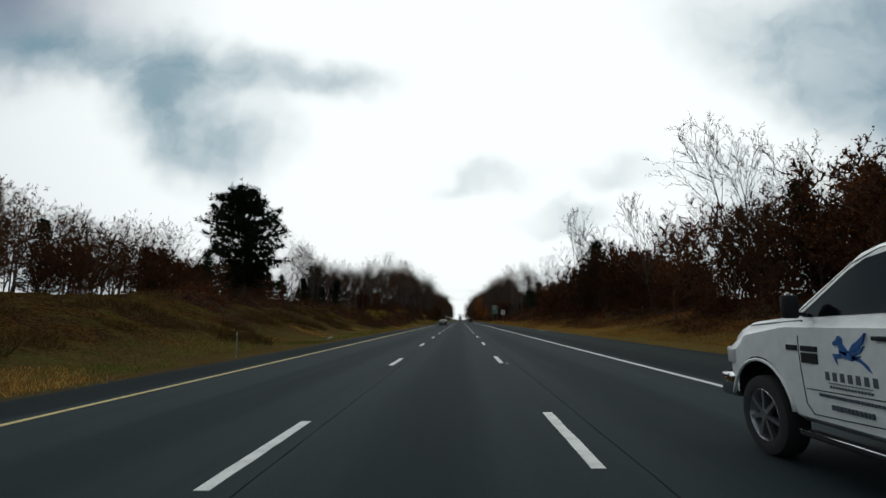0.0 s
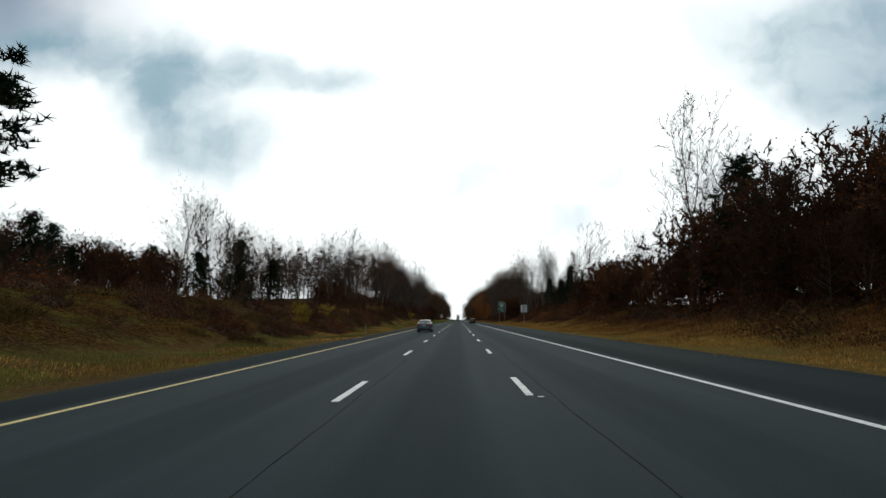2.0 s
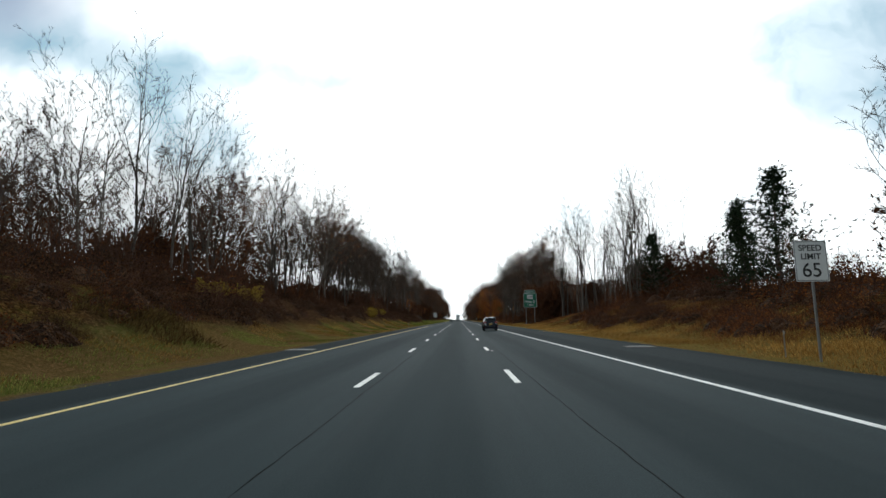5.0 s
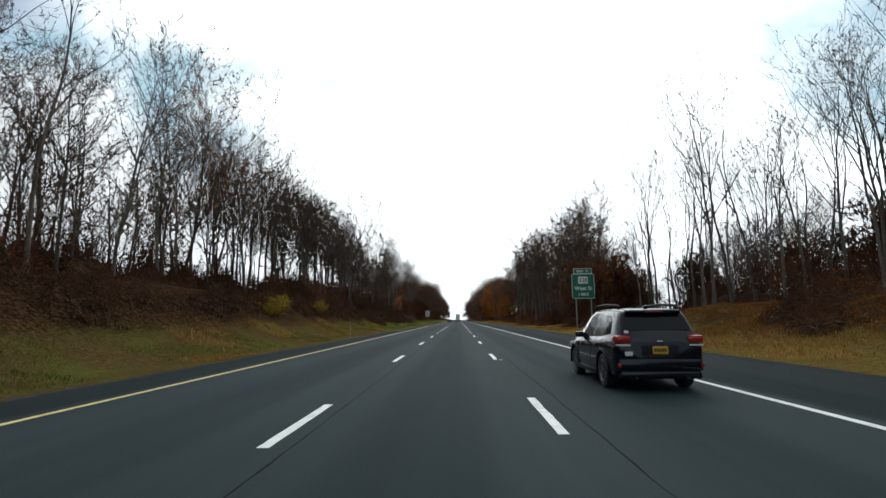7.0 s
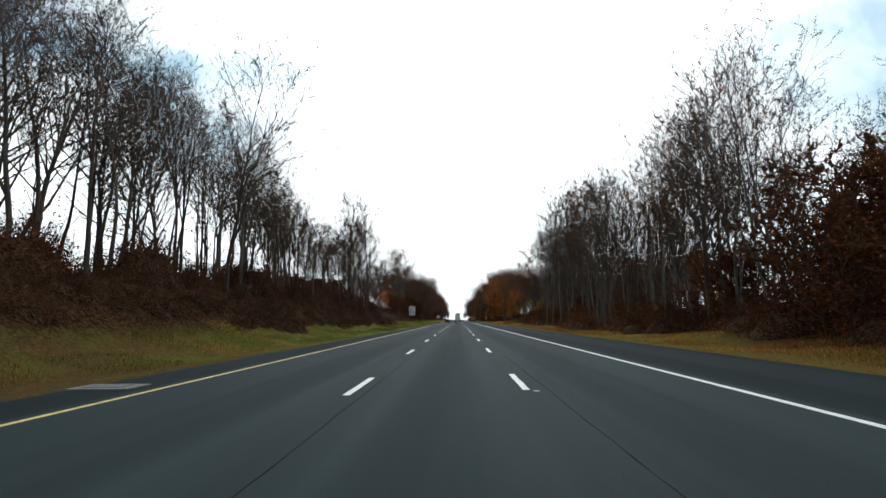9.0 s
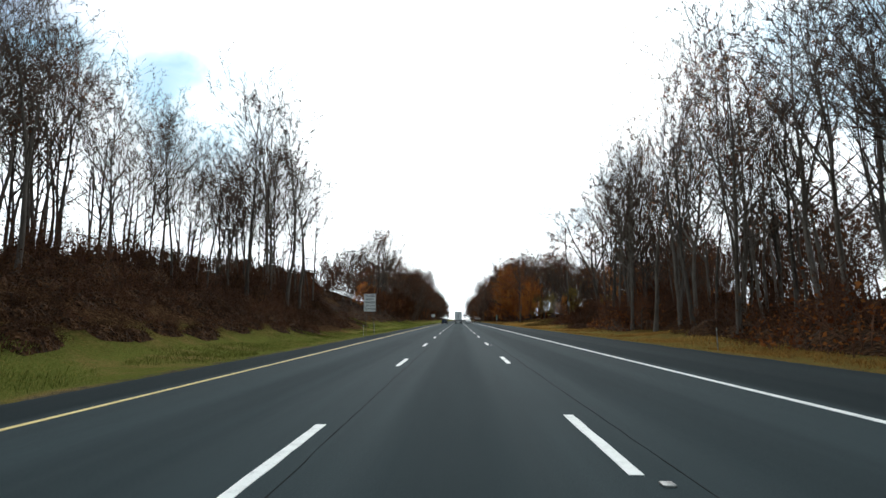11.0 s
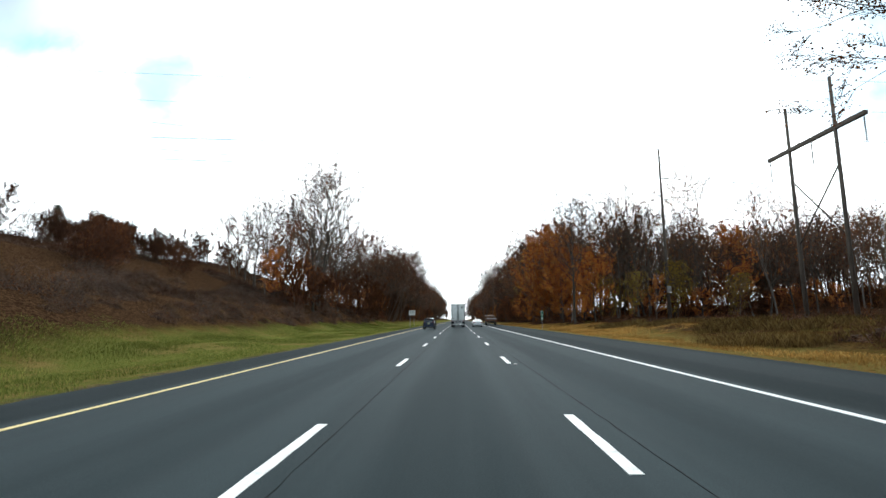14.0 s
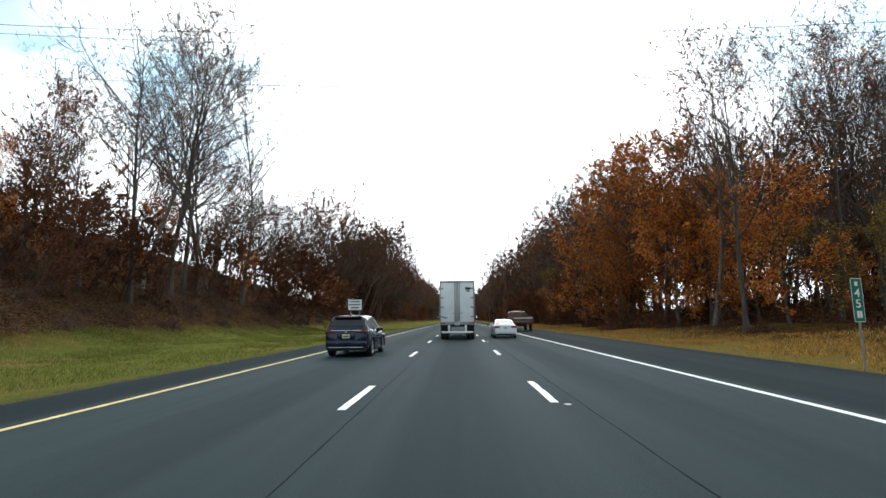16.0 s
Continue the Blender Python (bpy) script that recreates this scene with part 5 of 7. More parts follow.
def road_sign_exit(x, y):
    z0 = ground_z(x, y)
    s = thing("exit_sign", "green motorway exit sign with white border on two steel posts", "road sign")
    s.location = (x, y, 0)
    w, h, b = 3.2, 3.5, 4.25
    plate("panel", w, h, 0.25, SIGN_WHITE, s, 0.0, 0.03, b)
    plate("face", w - 0.12, h - 0.12, 0.2, SIGN_GREEN, s, -0.004, 0.0, b + 0.06)
    tab = plate("exit_tab", 2.6, 0.78, 0.1, SIGN_WHITE, s, 0.0, 0.03, b + h + 0.01, label="small green exit number tab")
    plate("face", 2.5, 0.68, 0.08, SIGN_GREEN, tab, -0.004, 0.0, b + h + 0.06)
    letters("EXIT  21", 0, b + h + 0.22, 0.34, SIGN_WHITE, tab, -0.008, 2.0)
    plate("shield", 1.35, 1.02, 0.06, SIGN_WHITE, s, -0.008, -0.004, b + 2.1, label="white route number shield")
    letters("229", 0, b + 2.32, 0.58, SIGN_BLACK, s, -0.012, 1.15)
    letters("West St", 0, b + 1.2, 0.52, SIGN_WHITE, s, -0.008, 2.7)
    letters("1 MILE", 0, b + 0.42, 0.38, SIGN_WHITE, s, -0.008, 1.6)
    for px in (-1.05, 1.05):
        post(px, z0 - 0.4, b + h * 0.9, s, 0.075, 0.032)


def road_sign_speed(x, y):
    z0 = ground_z(x, y)
    s = thing("speed_sign", "white speed limit sign on a single steel post", "road sign")
    s.location = (x, y, 0)
    plate("panel", 1.22, 1.53, 0.06, SIGN_WHITE, s, 0.0, 0.004, 2.75)
    plate("border", 1.16, 1.47, 0.05, SIGN_BLACK, s, -0.002, 0.0, 2.78)
    plate("face", 1.12, 1.43, 0.045, SIGN_WHITE, s, -0.004, -0.002, 2.80)
    letters("SPEED", 0, 3.9, 0.22, SIGN_BLACK, s, -0.007, 1.0)
    letters("LIMIT", 0, 3.58, 0.22, SIGN_BLACK, s, -0.007, 0.9)
    letters("65", 0, 2.93, 0.52, SIGN_BLACK, s, -0.007, 0.95)
    post(0, z0 - 0.3, 4.2, s, 0.035, 0.006)


def road_sign_small(x, y):
    z0 = ground_z(x, y)
    s = thing("notice_sign", "small white roadside notice with black lines on two posts", "road sign")
    s.location = (x, y, 0)
    plate("panel", 1.22, 0.92, 0.05, SIGN_WHITE, s, 0.0, 0.004, 2.4)
    bars(s, -0.004, -0.45, 0.45, 3.08, 0.13, SIGN_BLACK, 5, 3)
    bars(s, -0.004, -0.5, 0.5, 2.8, 0.13, SIGN_BLACK, 6, 4)
    bars(s, -0.004, -0.35, 0.35, 2.53, 0.13, SIGN_BLACK, 4, 5)
    for px in (-0.4, 0.4):
        post(px, z0 - 0.3, 3.3, s, 0.03, 0.006)


def mile_marker(x, y):
    z0 = ground_z(x, y)
    s = thing("mile_marker", "narrow green mile marker with white figures on a post", "road sign")
    s.location = (x, y, 0)
    plate("panel", 0.32, 1.28, 0.03, SIGN_WHITE, s, 0.0, 0.003, 1.3)
    plate("face", 0.29, 1.25, 0.02, SIGN_GREEN, s, -0.003, 0.0, 1.315)
    bars(s, -0.006, -0.05, 0.07, 2.36, 0.12, SIGN_WHITE, 1, 1)
    letters("4", 0, 2.03, 0.24, SIGN_WHITE, s, -0.006, 0.24)
    letters("5", 0, 1.72, 0.24, SIGN_WHITE, s, -0.006, 0.24)
    bars(s, -0.006, -0.07, 0.09, 1.42, 0.2, SIGN_WHITE, 2, 2)
    post(0, z0 - 0.3, 2.5, s, 0.025, 0.005)


road_sign_truck_ban(-9.7, 361.2)
road_sign_exit(18.3, 266)
road_sign_speed(13.6, 158.5)
road_sign_small(-9.2, 492.6)
mile_marker(11.9, 462.3)


def delineator(x, y, h=1.1):
    z0 = ground_z(x, y)
    s = thing("delineator", "thin steel roadside marker post", "marker post", "roadside marker posts")
    s.location = (x, y, z0)
    post(0, -0.2, h, s, 0.02, 0)
    plate("reflector", 0.07, 0.12, 0.02, REFLECT, s, -0.006, 0, h - 0.16)


for x, y in ((-9.3, 22), (-9.4, 110), (13.9, 161), (-9.6, 357), (-9.3, 362), (-9.4, 240), (12.6, 330)):
    delineator(x, y)


def drain(x, y, w, d):
    s = thing("drain_inlet", "worn concrete drain inlet slab beside the tarmac", "drain", "roadside drains")
    s.location = (x, y, 0.0)
    bm = bmesh.new()
    box_mesh(bm, (-w / 2, -d / 2, -0.15), (w / 2, d / 2, 0.03), 0.015)
    part("slab", bm, CONCRETE, s)
    for k in range(7):
        bm = bmesh.new()
        yy = -d * 0.3 + k * d * 0.1
        box_mesh(bm, (-w * 0.32, yy - 0.02, 0.031), (w * 0.32, yy + 0.02, 0.043), 0.004)
        part("grate_bar", bm, STEEL, s)


for x, y in ((10.6, 62.8), (9.7, 166), (-7.6, 165.3), (-7.6, 262)):
    drain(x, y, 1.4, 0.9)


def road_stud(x, y):
    s = thing("road_marker", "small raised reflective road marker on the tarmac", "road marker", "raised road markers")
    s.location = (x, y, 0)
    bm = bmesh.new()
    box_mesh(bm, (-0.06, -0.06, 0.0), (0.06, 0.06, 0.022), 0.008)
    part("body", bm, STEEL, s, soft=30)
    plate("lens", 0.09, 0.015, 0.004, REFLECT, s, -0.063, -0.0605, 0.004)


for k in range(-1, 24):
    road_stud(2.0, 17.2 + 24.38 * k)


def rod(name, pts, r, mat, parent, n=6, taper=1.0, label=""):
    g = Growth()
    m = len(pts) - 1
    g.tube([Vector(p) for p in pts], [r * (1 + (taper - 1) * i / m) for i in range(m + 1)], n)
    k = len(g.v)
    g.f += [tuple(range(n))[::-1], tuple(range(k - n, k))]
    return object_of(name, g.v, g.f, mat, parent, label, smooth_faces=n > 5)


def h_frame(x, ya, yb):
    """A two-legged wooden transmission structure; its crossarm runs along the road, the lines across it."""
    s = thing("power_line_tower", "dark wooden two-legged power line structure with crossarm", "power pole")
    for y, top in ((ya, 26.4), (yb, 26.0)):
        z0 = ground_z(x, y)
        rod("leg", [(x, y, z0 - 1), (x, y, 12), (x, y, top)], 0.27, POLE_WOOD, s, 8, 0.6)
    box("crossarm", (x - 0.2, ya - 4.0, 20.6), (x + 0.2, yb + 4.0, 21.05), POLE_WOOD, s, bevel=0.02)
    mid = (ya + yb) / 2
    rod("brace", [(x, ya, 17.0), (x, yb, 9.5)], 0.09, POLE_WOOD, s, 6)
    rod("brace", [(x, yb, 17.0), (x, ya, 9.5)], 0.09, POLE_WOOD, s, 6)
    for y in (ya - 3.7, mid, yb + 3.7):
        bm = bmesh.new()
        for k in range(12):
            bmesh.ops.create_cone(bm, cap_ends=True, segments=8, radius1=0.13, radius2=0.05, depth=0.1, matrix=Matrix.Translation((x, y, 20.4 - k * 0.2)))
        bmesh.ops.create_cone(bm, cap_ends=True, segments=6, radius1=0.03, radius2=0.03, depth=2.7, matrix=Matrix.Translation((x, y, 19.3)))
        part("insulator", bm, INSULATOR, s)


def cable(name, a, b, sag, r=0.018):
    pts = []
    for i in range(41):
        u = i / 40
        p = Vector(a).lerp(Vector(b), u)
        p.z -= sag * 4 * u * (1 - u)
        pts.append(p)
    g = Growth()
    g.tube(pts, [r] * 41, 4)
    tagged(object_of(name, g.v, g.f, CABLE), "dark overhead power cable crossing above the road", "power cable", "overhead power cables")


h_frame(39.4, 441.5, 448.8)
for y in (437.8, 445.15, 452.5):
    cable("power_cable", (39.4, y, 17.95), (-120, y, 28), 2.6, 0.026)
    cable("power_cable", (39.4, y, 17.95), (190, y, 24), 4.0, 0.026)
for y in (441.5, 448.8):
    cable("shield_cable", (39.4, y, 26.0), (-120, y, 38), 3.0, 0.016)
    cable("shield_cable", (39.4, y, 26.0), (190, y, 32), 4.0, 0.016)


def arm_pole(x, y, top):
    """A tall single pole with curved arms on alternate sides."""
    s = thing("transmission_pole", "tall slender power pole with curved arms", "power pole")
    z0 = ground_z(x, y)
    rod("shaft", [(x, y, z0 - 1), (x, y, 15), (x, y, top)], 0.34, POLE_WOOD, s, 10, 0.5)
    for z, side in ((top - 2.6, 1), (top - 4.6, -1), (top - 6.6, 1), (top - 8.8, -1), (top - 10.6, 1), (top - 12.6, -1)):
        tip = y - side * 2.3
        rod("arm", [(x, y, z - 1.0), (x, y - side * 0.9, z - 0.5), (x, y - side * 1.6, z + 0.1), (x, tip, z + 0.25)], 0.08, STEEL, s, 6, 0.6)
        rod("insulator", [(x - 1.1, tip, z + 0.16), (x, tip, z + 0.22), (x + 1.1, tip, z + 0.16)], 0.07, INSULATOR, s, 6)
        cable("power_cable", (x - 1.1, tip, z + 0.16), (-120, tip, z + 14), 5.0, 0.026)
        cable("power_cable", (x + 1.1, tip, z + 0.16), (200, tip, z + 5), 5.0, 0.026)
    cable("shield_cable", (x, y, top), (-120, y, top + 18), 4.0, 0.024)
    cable("shield_cable", (x, y, top), (200, y, top + 6), 4.0, 0.024)
    box("equipment_box", (x - 0.35, y - 0.75, 6.0), (x + 0.35, y - 0.28, 7.2), STEEL, s, bevel=0.03)


arm_pole(38.8, 484.5, 33.4)


def litter(x, y):
    """A crumpled white paper bag blown onto the verge."""
    bm = bmesh.new()
    bmesh.ops.create_icosphere(bm, subdivisions=3, radius=0.2)
    for v in bm.verts:
        k = 1 + 0.5 * noise.noise(v.co * 9) + 0.3 * noise.noise(v.co * 21)
        v.co = Vector((v.co.x * k * 1.3, v.co.y * k, max(-0.11, v.co.z * k * 0.75)))
    ob = part("paper_bag", bm, STICKER_PAPER, soft=25)
    tagged(ob, "crumpled white paper bag lying on the grass verge", "litter")
    ob.matrix_basis = pose(x, y, ground_z(x, y) + 0.1, 0, 0, 40)


STICKER_PAPER = coat("white_paper", [(0.3, (0.5, 0.5, 0.48)), (0.7, (0.7, 0.7, 0.68))], 6, 0.8, coords="Object")
litter(-12.3, 49.5)

# ---- vehicles ----


def paint(name, col, metal=0.2, rough=0.28, gloss=0.6):
    m, t, b = material(name, rough, metal)
    dust = link_noise(t, 6, 5, 0.65, "Object")
    base = ramp(t, dust, [(0.35, tuple(c * 0.88 for c in col)), (0.7, col)])
    t.links.new(base, b.inputs["Base Color"])
    t.links.new(span(t, link_noise(t, 2.5, 4, 0.6, "Object"), 0.35, 0.7, rough * 0.8, rough * 1.5), b.inputs["Roughness"])
    b.inputs["Coat Weight"].default_value = gloss
    b.inputs["Coat Roughness"].default_value = 0.03
    b.inputs["Specular IOR Level"].default_value = 0.2
    return m


def plain(name, col, rough=0.5, metal=0.0, scale=8):
    return coat(name, [(0.3, tuple(c * 0.8 for c in col)), (0.7, col)], scale, rough, metal, coords="Object", relief=0.1, depth=0.003)


GLASS = plain("tinted_glass", (0.008, 0.01, 0.012), 0.05)
GLASS.node_tree.nodes["Principled BSDF"].inputs["Specular IOR Level"].default_value = 0.5
GLASS.node_tree.nodes["Principled BSDF"].inputs["Coat Weight"].default_value = 0.25
PRIVACY_GLASS = plain("privacy_glass", (0.004, 0.005, 0.006), 0.06)
PRIVACY_GLASS.node_tree.nodes["Principled BSDF"].inputs["Specular IOR Level"].default_value = 0.2
TYRE = plain("tyre_rubber", (0.022, 0.022, 0.022), 0.85, scale=20)
ALLOY = plain("alloy_wheel", (0.42, 0.43, 0.44), 0.3, 0.9)
DARK_ALLOY = plain("dark_alloy_wheel", (0.16, 0.16, 0.17), 0.35, 0.8)
PLASTIC = plain("black_trim", (0.018, 0.018, 0.019), 0.6)
CHROME = plain("chrome", (0.65, 0.66, 0.67), 0.12, 1.0)
PLASTIC.node_tree.nodes["Principled BSDF"].inputs["Specular IOR Level"].default_value = 0.2
DARK_RED = plain("dark_red_lamp_lens", (0.09, 0.006, 0.006), 0.12)
RED_LENS = plain("red_lamp_lens", (0.34, 0.018, 0.012), 0.15)
CLEAR_LENS = plain("clear_lamp_lens", (0.6, 0.6, 0.6), 0.12)
AMBER_LENS = plain("amber_lamp_lens", (0.45, 0.14, 0.01), 0.2)
PLATE_YELLOW = plain("yellow_plate", (0.62, 0.36, 0.03), 0.4)
PLATE_PALE = plain("pale_yellow_plate", (0.6, 0.58, 0.36), 0.4)
PLATE_WHITE = plain("white_plate", (0.65, 0.66, 0.68), 0.4)
STICKER = plain("white_sticker", (0.7, 0.7, 0.7), 0.5)


def lin(table, v):
    if v <= table[0][0]:
        return table[0][1]
    for (a, p), (b, q) in zip(table, table[1:]):
        if v <= b:
            return p + (q - p) * (v - a) / (b - a)
    return table[-1][1]


class Shape:
    """The outline of a car: y runs from the tail (0) to the nose, tables give heights and half widths along it."""

    def __init__(self, long, top, bottom, belt, half, tumble=0.32):
        self.long, self.top, self.bottom, self.belt, self.half, self.tumble = long, top, bottom, belt, half, tumble

    def side(self, y, z):
        """Half width of the glass side at a height."""
        return lin(self.half, y) - 0.08 - self.tumble * max(0.0, z - lin(self.belt, y))

    def ring(self, y):
        zt, zb, w = lin(self.top, y), lin(self.bottom, y), lin(self.half, y)
        be = min(lin(self.belt, y), zt - 0.05)
        h = zt - be
        z7 = zt - min(0.09, h * 0.55)
        x7 = w - 0.08 - self.tumble * (z7 - be)
        mid = zb + (be - zb) * 0.55
        half = [(0, zb), (w * 0.55, zb), (w - 0.10, zb + 0.01), (w - 0.025, zb + 0.07), (w - 0.012, zb + 0.2), (w, mid), (w - 0.006, mid + (be - mid) * 0.45), (w - 0.022, be - 0.06),
                (w - 0.08, be), (x7, z7), (x7 - 0.035, zt - min(0.04, h * 0.3)), (x7 - 0.11, zt - 0.012), (x7 * 0.5, zt + 0.004), (0, zt + 0.01)]
        return half + [(-x, z) for x, z in half[-2:0:-1]]


def car_shell(s, mat, parent, ys, axles, wheel_r, name="body", label=""):
    """The body shell with wheel arches cut out of it."""
    bm = bmesh.new()
    rings = [[bm.verts.new((x, y, z)) for x, z in s.ring(y)] for y in ys]
    n = len(rings[0])
    for a, b in zip(rings, rings[1:]):
        for i in range(n):
            bm.faces.new((a[i], a[(i + 1) % n], b[(i + 1) % n], b[i]))
    bm.faces.new(rings[0][::-1])
    bm.faces.new(rings[-1])
    bmesh.ops.recalc_face_normals(bm, faces=bm.faces)
    ob = part(name, bm, mat, None, label)
    bm = bmesh.new()
    for y in axles:
        for sx in (-1, 1):
            w = lin(s.half, y)
            bmesh.ops.create_cone(bm, cap_ends=True, segments=28, radius1=wheel_r + 0.065, radius2=wheel_r + 0.065, depth=0.5,
                                  matrix=Matrix.Translation((sx * (w + 0.25 - 0.30), y, wheel_r)) @ pose(0, 0, 0, 0, 90, 0))
    cutter = part("arch_cutter", bm, PLASTIC)
    mod = ob.modifiers.new("arches", "BOOLEAN")
    mod.object, mod.operation, mod.solver, mod.material_mode = cutter, "DIFFERENCE", "EXACT", "TRANSFER"
    bpy.context.view_layer.update()
    me = bpy.data.meshes.new_from_object(ob.evaluated_get(bpy.context.evaluated_depsgraph_get()))
    ob.modifiers.clear()
    ob.data = me
    bpy.data.objects.remove(cutter)
    me.polygons.foreach_set("use_smooth", [True] * len(me.polygons))
    me.set_sharp_from_angle(angle=radians(38))
    ob.parent = parent
    return ob


def lathe(bm, profile, n, x_sign=1):
    """Turns a profile of (x, r) round the x axis."""
    rings = []
    for x, r in profile:
        rings.append([bm.verts.new((x * x_sign, r * math.cos(2 * math.pi * k / n), r * math.sin(2 * math.pi * k / n))) for k in range(n)])
    for a, b in zip(rings, rings[1:]):
        for k in range(n):
            bm.faces.new((a[k], a[(k + 1) % n], b[(k + 1) % n], b[k]))
    bmesh.ops.recalc_face_normals(bm, faces=bm.faces)


def wheel(parent, x, y, r, width, mat, spokes, side):
    """A wheel at the half width x; side -1 or 1."""
    w = new("wheel")
    w.parent = parent
    w.location = (side * (x - width / 2), y, r)
    bm = bmesh.new()
    h = width / 2
    rim_r = r * 0.66
    lathe(bm, [(-h * 0.9, rim_r), (-h, r * 0.8), (-h * 0.86, r * 0.96), (-h * 0.6, r), (h * 0.6, r), (h * 0.86, r * 0.96), (h, r * 0.8), (h * 0.9, rim_r), (-h * 0.9, rim_r)], 28)
    part("tyre", bm, TYRE, w, soft=40)
    bm = bmesh.new()
    o = side * h * 0.82
    lathe(bm, [(h * 0.82, rim_r * 1.02), (h * 0.9, rim_r * 0.97), (h * 0.55, rim_r * 0.88), (h * 0.1, rim_r * 0.85)], 28, side)
    for k in range(spokes):
        a = 360 * k / spokes
        r2 = bmesh.ops.create_cube(bm, size=1)
        bmesh.ops.scale(bm, vec=(h * 0.35, rim_r * 0.15, rim_r * 0.92), verts=r2["verts"])
        bmesh.ops.translate(bm, vec=(o * 0.82, 0, rim_r * 0.5), verts=r2["verts"])
        bmesh.ops.rotate(bm, cent=(0, 0, 0), matrix=Matrix.Rotation(radians(a), 3, "X"), verts=r2["verts"])
    bmesh.ops.create_cone(bm, cap_ends=True, segments=16, radius1=rim_r * 0.24, radius2=rim_r * 0.2, depth=h * 0.5, matrix=Matrix.Translation((o * 0.85, 0, 0)) @ pose(0, 0, 0, 0, 90 * side, 0))
    part("rim", bm, mat, w, soft=35)
    bm = bmesh.new()
    bmesh.ops.create_cone(bm, cap_ends=True, segments=24, radius1=rim_r * 0.86, radius2=rim_r * 0.86, depth=0.03, matrix=Matrix.Translation((side * h * 0.05, 0, 0)) @ pose(0, 0, 0, 0, 90, 0))
    part("brake_disc", bm, PLASTIC, w)


def side_panel(name, s, poly, mat, parent, lift=0.006, label="", thick=0.02):
    """Glass or trim lying on both flanks above the belt: poly in (y, z)."""
    made = []
    for sx in (-1, 1):
        bm = bmesh.new()
        a = [bm.verts.new((sx * (s.side(y, z) + lift), y, z)) for y, z in poly]
        b = [bm.verts.new((sx * (s.side(y, z) + lift - thick), y, z)) for y, z in poly]
        n = len(poly)
        bm.faces.new(a)
        bm.faces.new(b[::-1])
        for i in range(n):
            bm.faces.new((a[(i + 1) % n], a[i], b[i], b[(i + 1) % n]))
        bmesh.ops.recalc_face_normals(bm, faces=bm.faces)
        made.append(part(name, bm, mat, parent, label))
    return made


def cap_panel(name, pts, mat, parent, normal, lift=0.008, thick=0.02, label=""):
    """A panel on four or more points, lifted along normal."""
    n = Vector(normal).normalized()
    bm = bmesh.new()
    a = [bm.verts.new(Vector(p) + n * lift) for p in pts]
    b = [bm.verts.new(Vector(p) + n * (lift - thick)) for p in pts]
    k = len(pts)
    bm.faces.new(a)
    bm.faces.new(b[::-1])
    for i in range(k):
        bm.faces.new((a[(i + 1) % k], a[i], b[i], b[(i + 1) % k]))
    bmesh.ops.recalc_face_normals(bm, faces=bm.faces)
    return part(name, bm, mat, parent, label)


def slope_panel(name, s, ya, yb, wa, wb, mat, parent):
    """A window lying on the sloping top line between ya and yb, its half widths given as shares of the roof."""
    up = Vector((0, -(lin(s.top, yb) - lin(s.top, ya)), yb - ya)).normalized()
    if up.z < 0:
        up = -up
    pa, pb = lin(s.top, ya), lin(s.top, yb)
    xa, xb = s.side(ya, pa) * wa, s.side(yb, pb) * wb
    return cap_panel(name, [(-xa, ya, pa), (xa, ya, pa), (xb, yb, pb), (-xb, yb, pb)], mat, parent, up, 0.014, 0.03)


def rear_box(name, lo, hi, mat, parent, label="", bevel=0.01):
    return box(name, lo, hi, mat, parent, label, bevel)


def number_plate(parent, x, y, z, mat, w=0.305, h=0.155):
    p = box("number_plate", (x - w / 2, y - 0.012, z), (x + w / 2, y, z + h), mat, parent, bevel=0.003)
    bm = bmesh.new()
    for k in range(6):
        a = x - w * 0.4 + k * w * 0.135
        box_mesh(bm, (a, y - 0.015, z + h * 0.28), (a + w * 0.09, y - 0.012, z + h * 0.72))
    part("plate_bars", bm, PLASTIC, p)


def mirrors(s, y, z, mat, parent, out=0.2):
    for sx in (-1, 1):
        w = s.side(y, z)
        bm = bmesh.new()
        box_mesh(bm, (sx * w - (0.02 if sx > 0 else out), y - 0.05, z), (sx * w + (out if sx > 0 else 0.02), y + 0.07, z + 0.15), 0.035)
        part("wing_mirror", bm, mat, parent, soft=40)


def handles(s, spots, mat, parent):
    for y, z in spots:
        for sx in (-1, 1):
            w = lin(s.half, y)
            box("door_handle", (min(sx * (w - 0.03), sx * (w + 0.02)), y - 0.1, z - 0.018), (max(sx * (w - 0.03), sx * (w + 0.02)), y + 0.1, z + 0.018), mat, parent, bevel=0.008)


def seams(s, lines, parent, mat=None):
    """Thin dark gaps between doors: each a line of (y, z) on the flank."""
    for line in lines:
        for sx in (-1, 1):
            g = Growth()
            pts = []
            for (ya, za), (yb, zb) in zip(line, line[1:]):
                for k in range(6):
                    y, z = ya + (yb - ya) * k / 5, za + (zb - za) * k / 5
                    ring = [p for p in s.ring(y)[:14]]
                    x = ring[-1][0]
                    for (xa, z1), (xb, z2) in zip(ring[2:], ring[3:]):
                        if z1 <= z <= z2 and z2 > z1:
                            x = xa + (xb - xa) * (z - z1) / (z2 - z1)
                            break
                    pts.append(Vector((sx * x, y, z)))
            g.tube(pts, [0.006] * len(pts), 4)
            object_of("door_gap", g.v, g.f, mat or PLASTIC, parent)


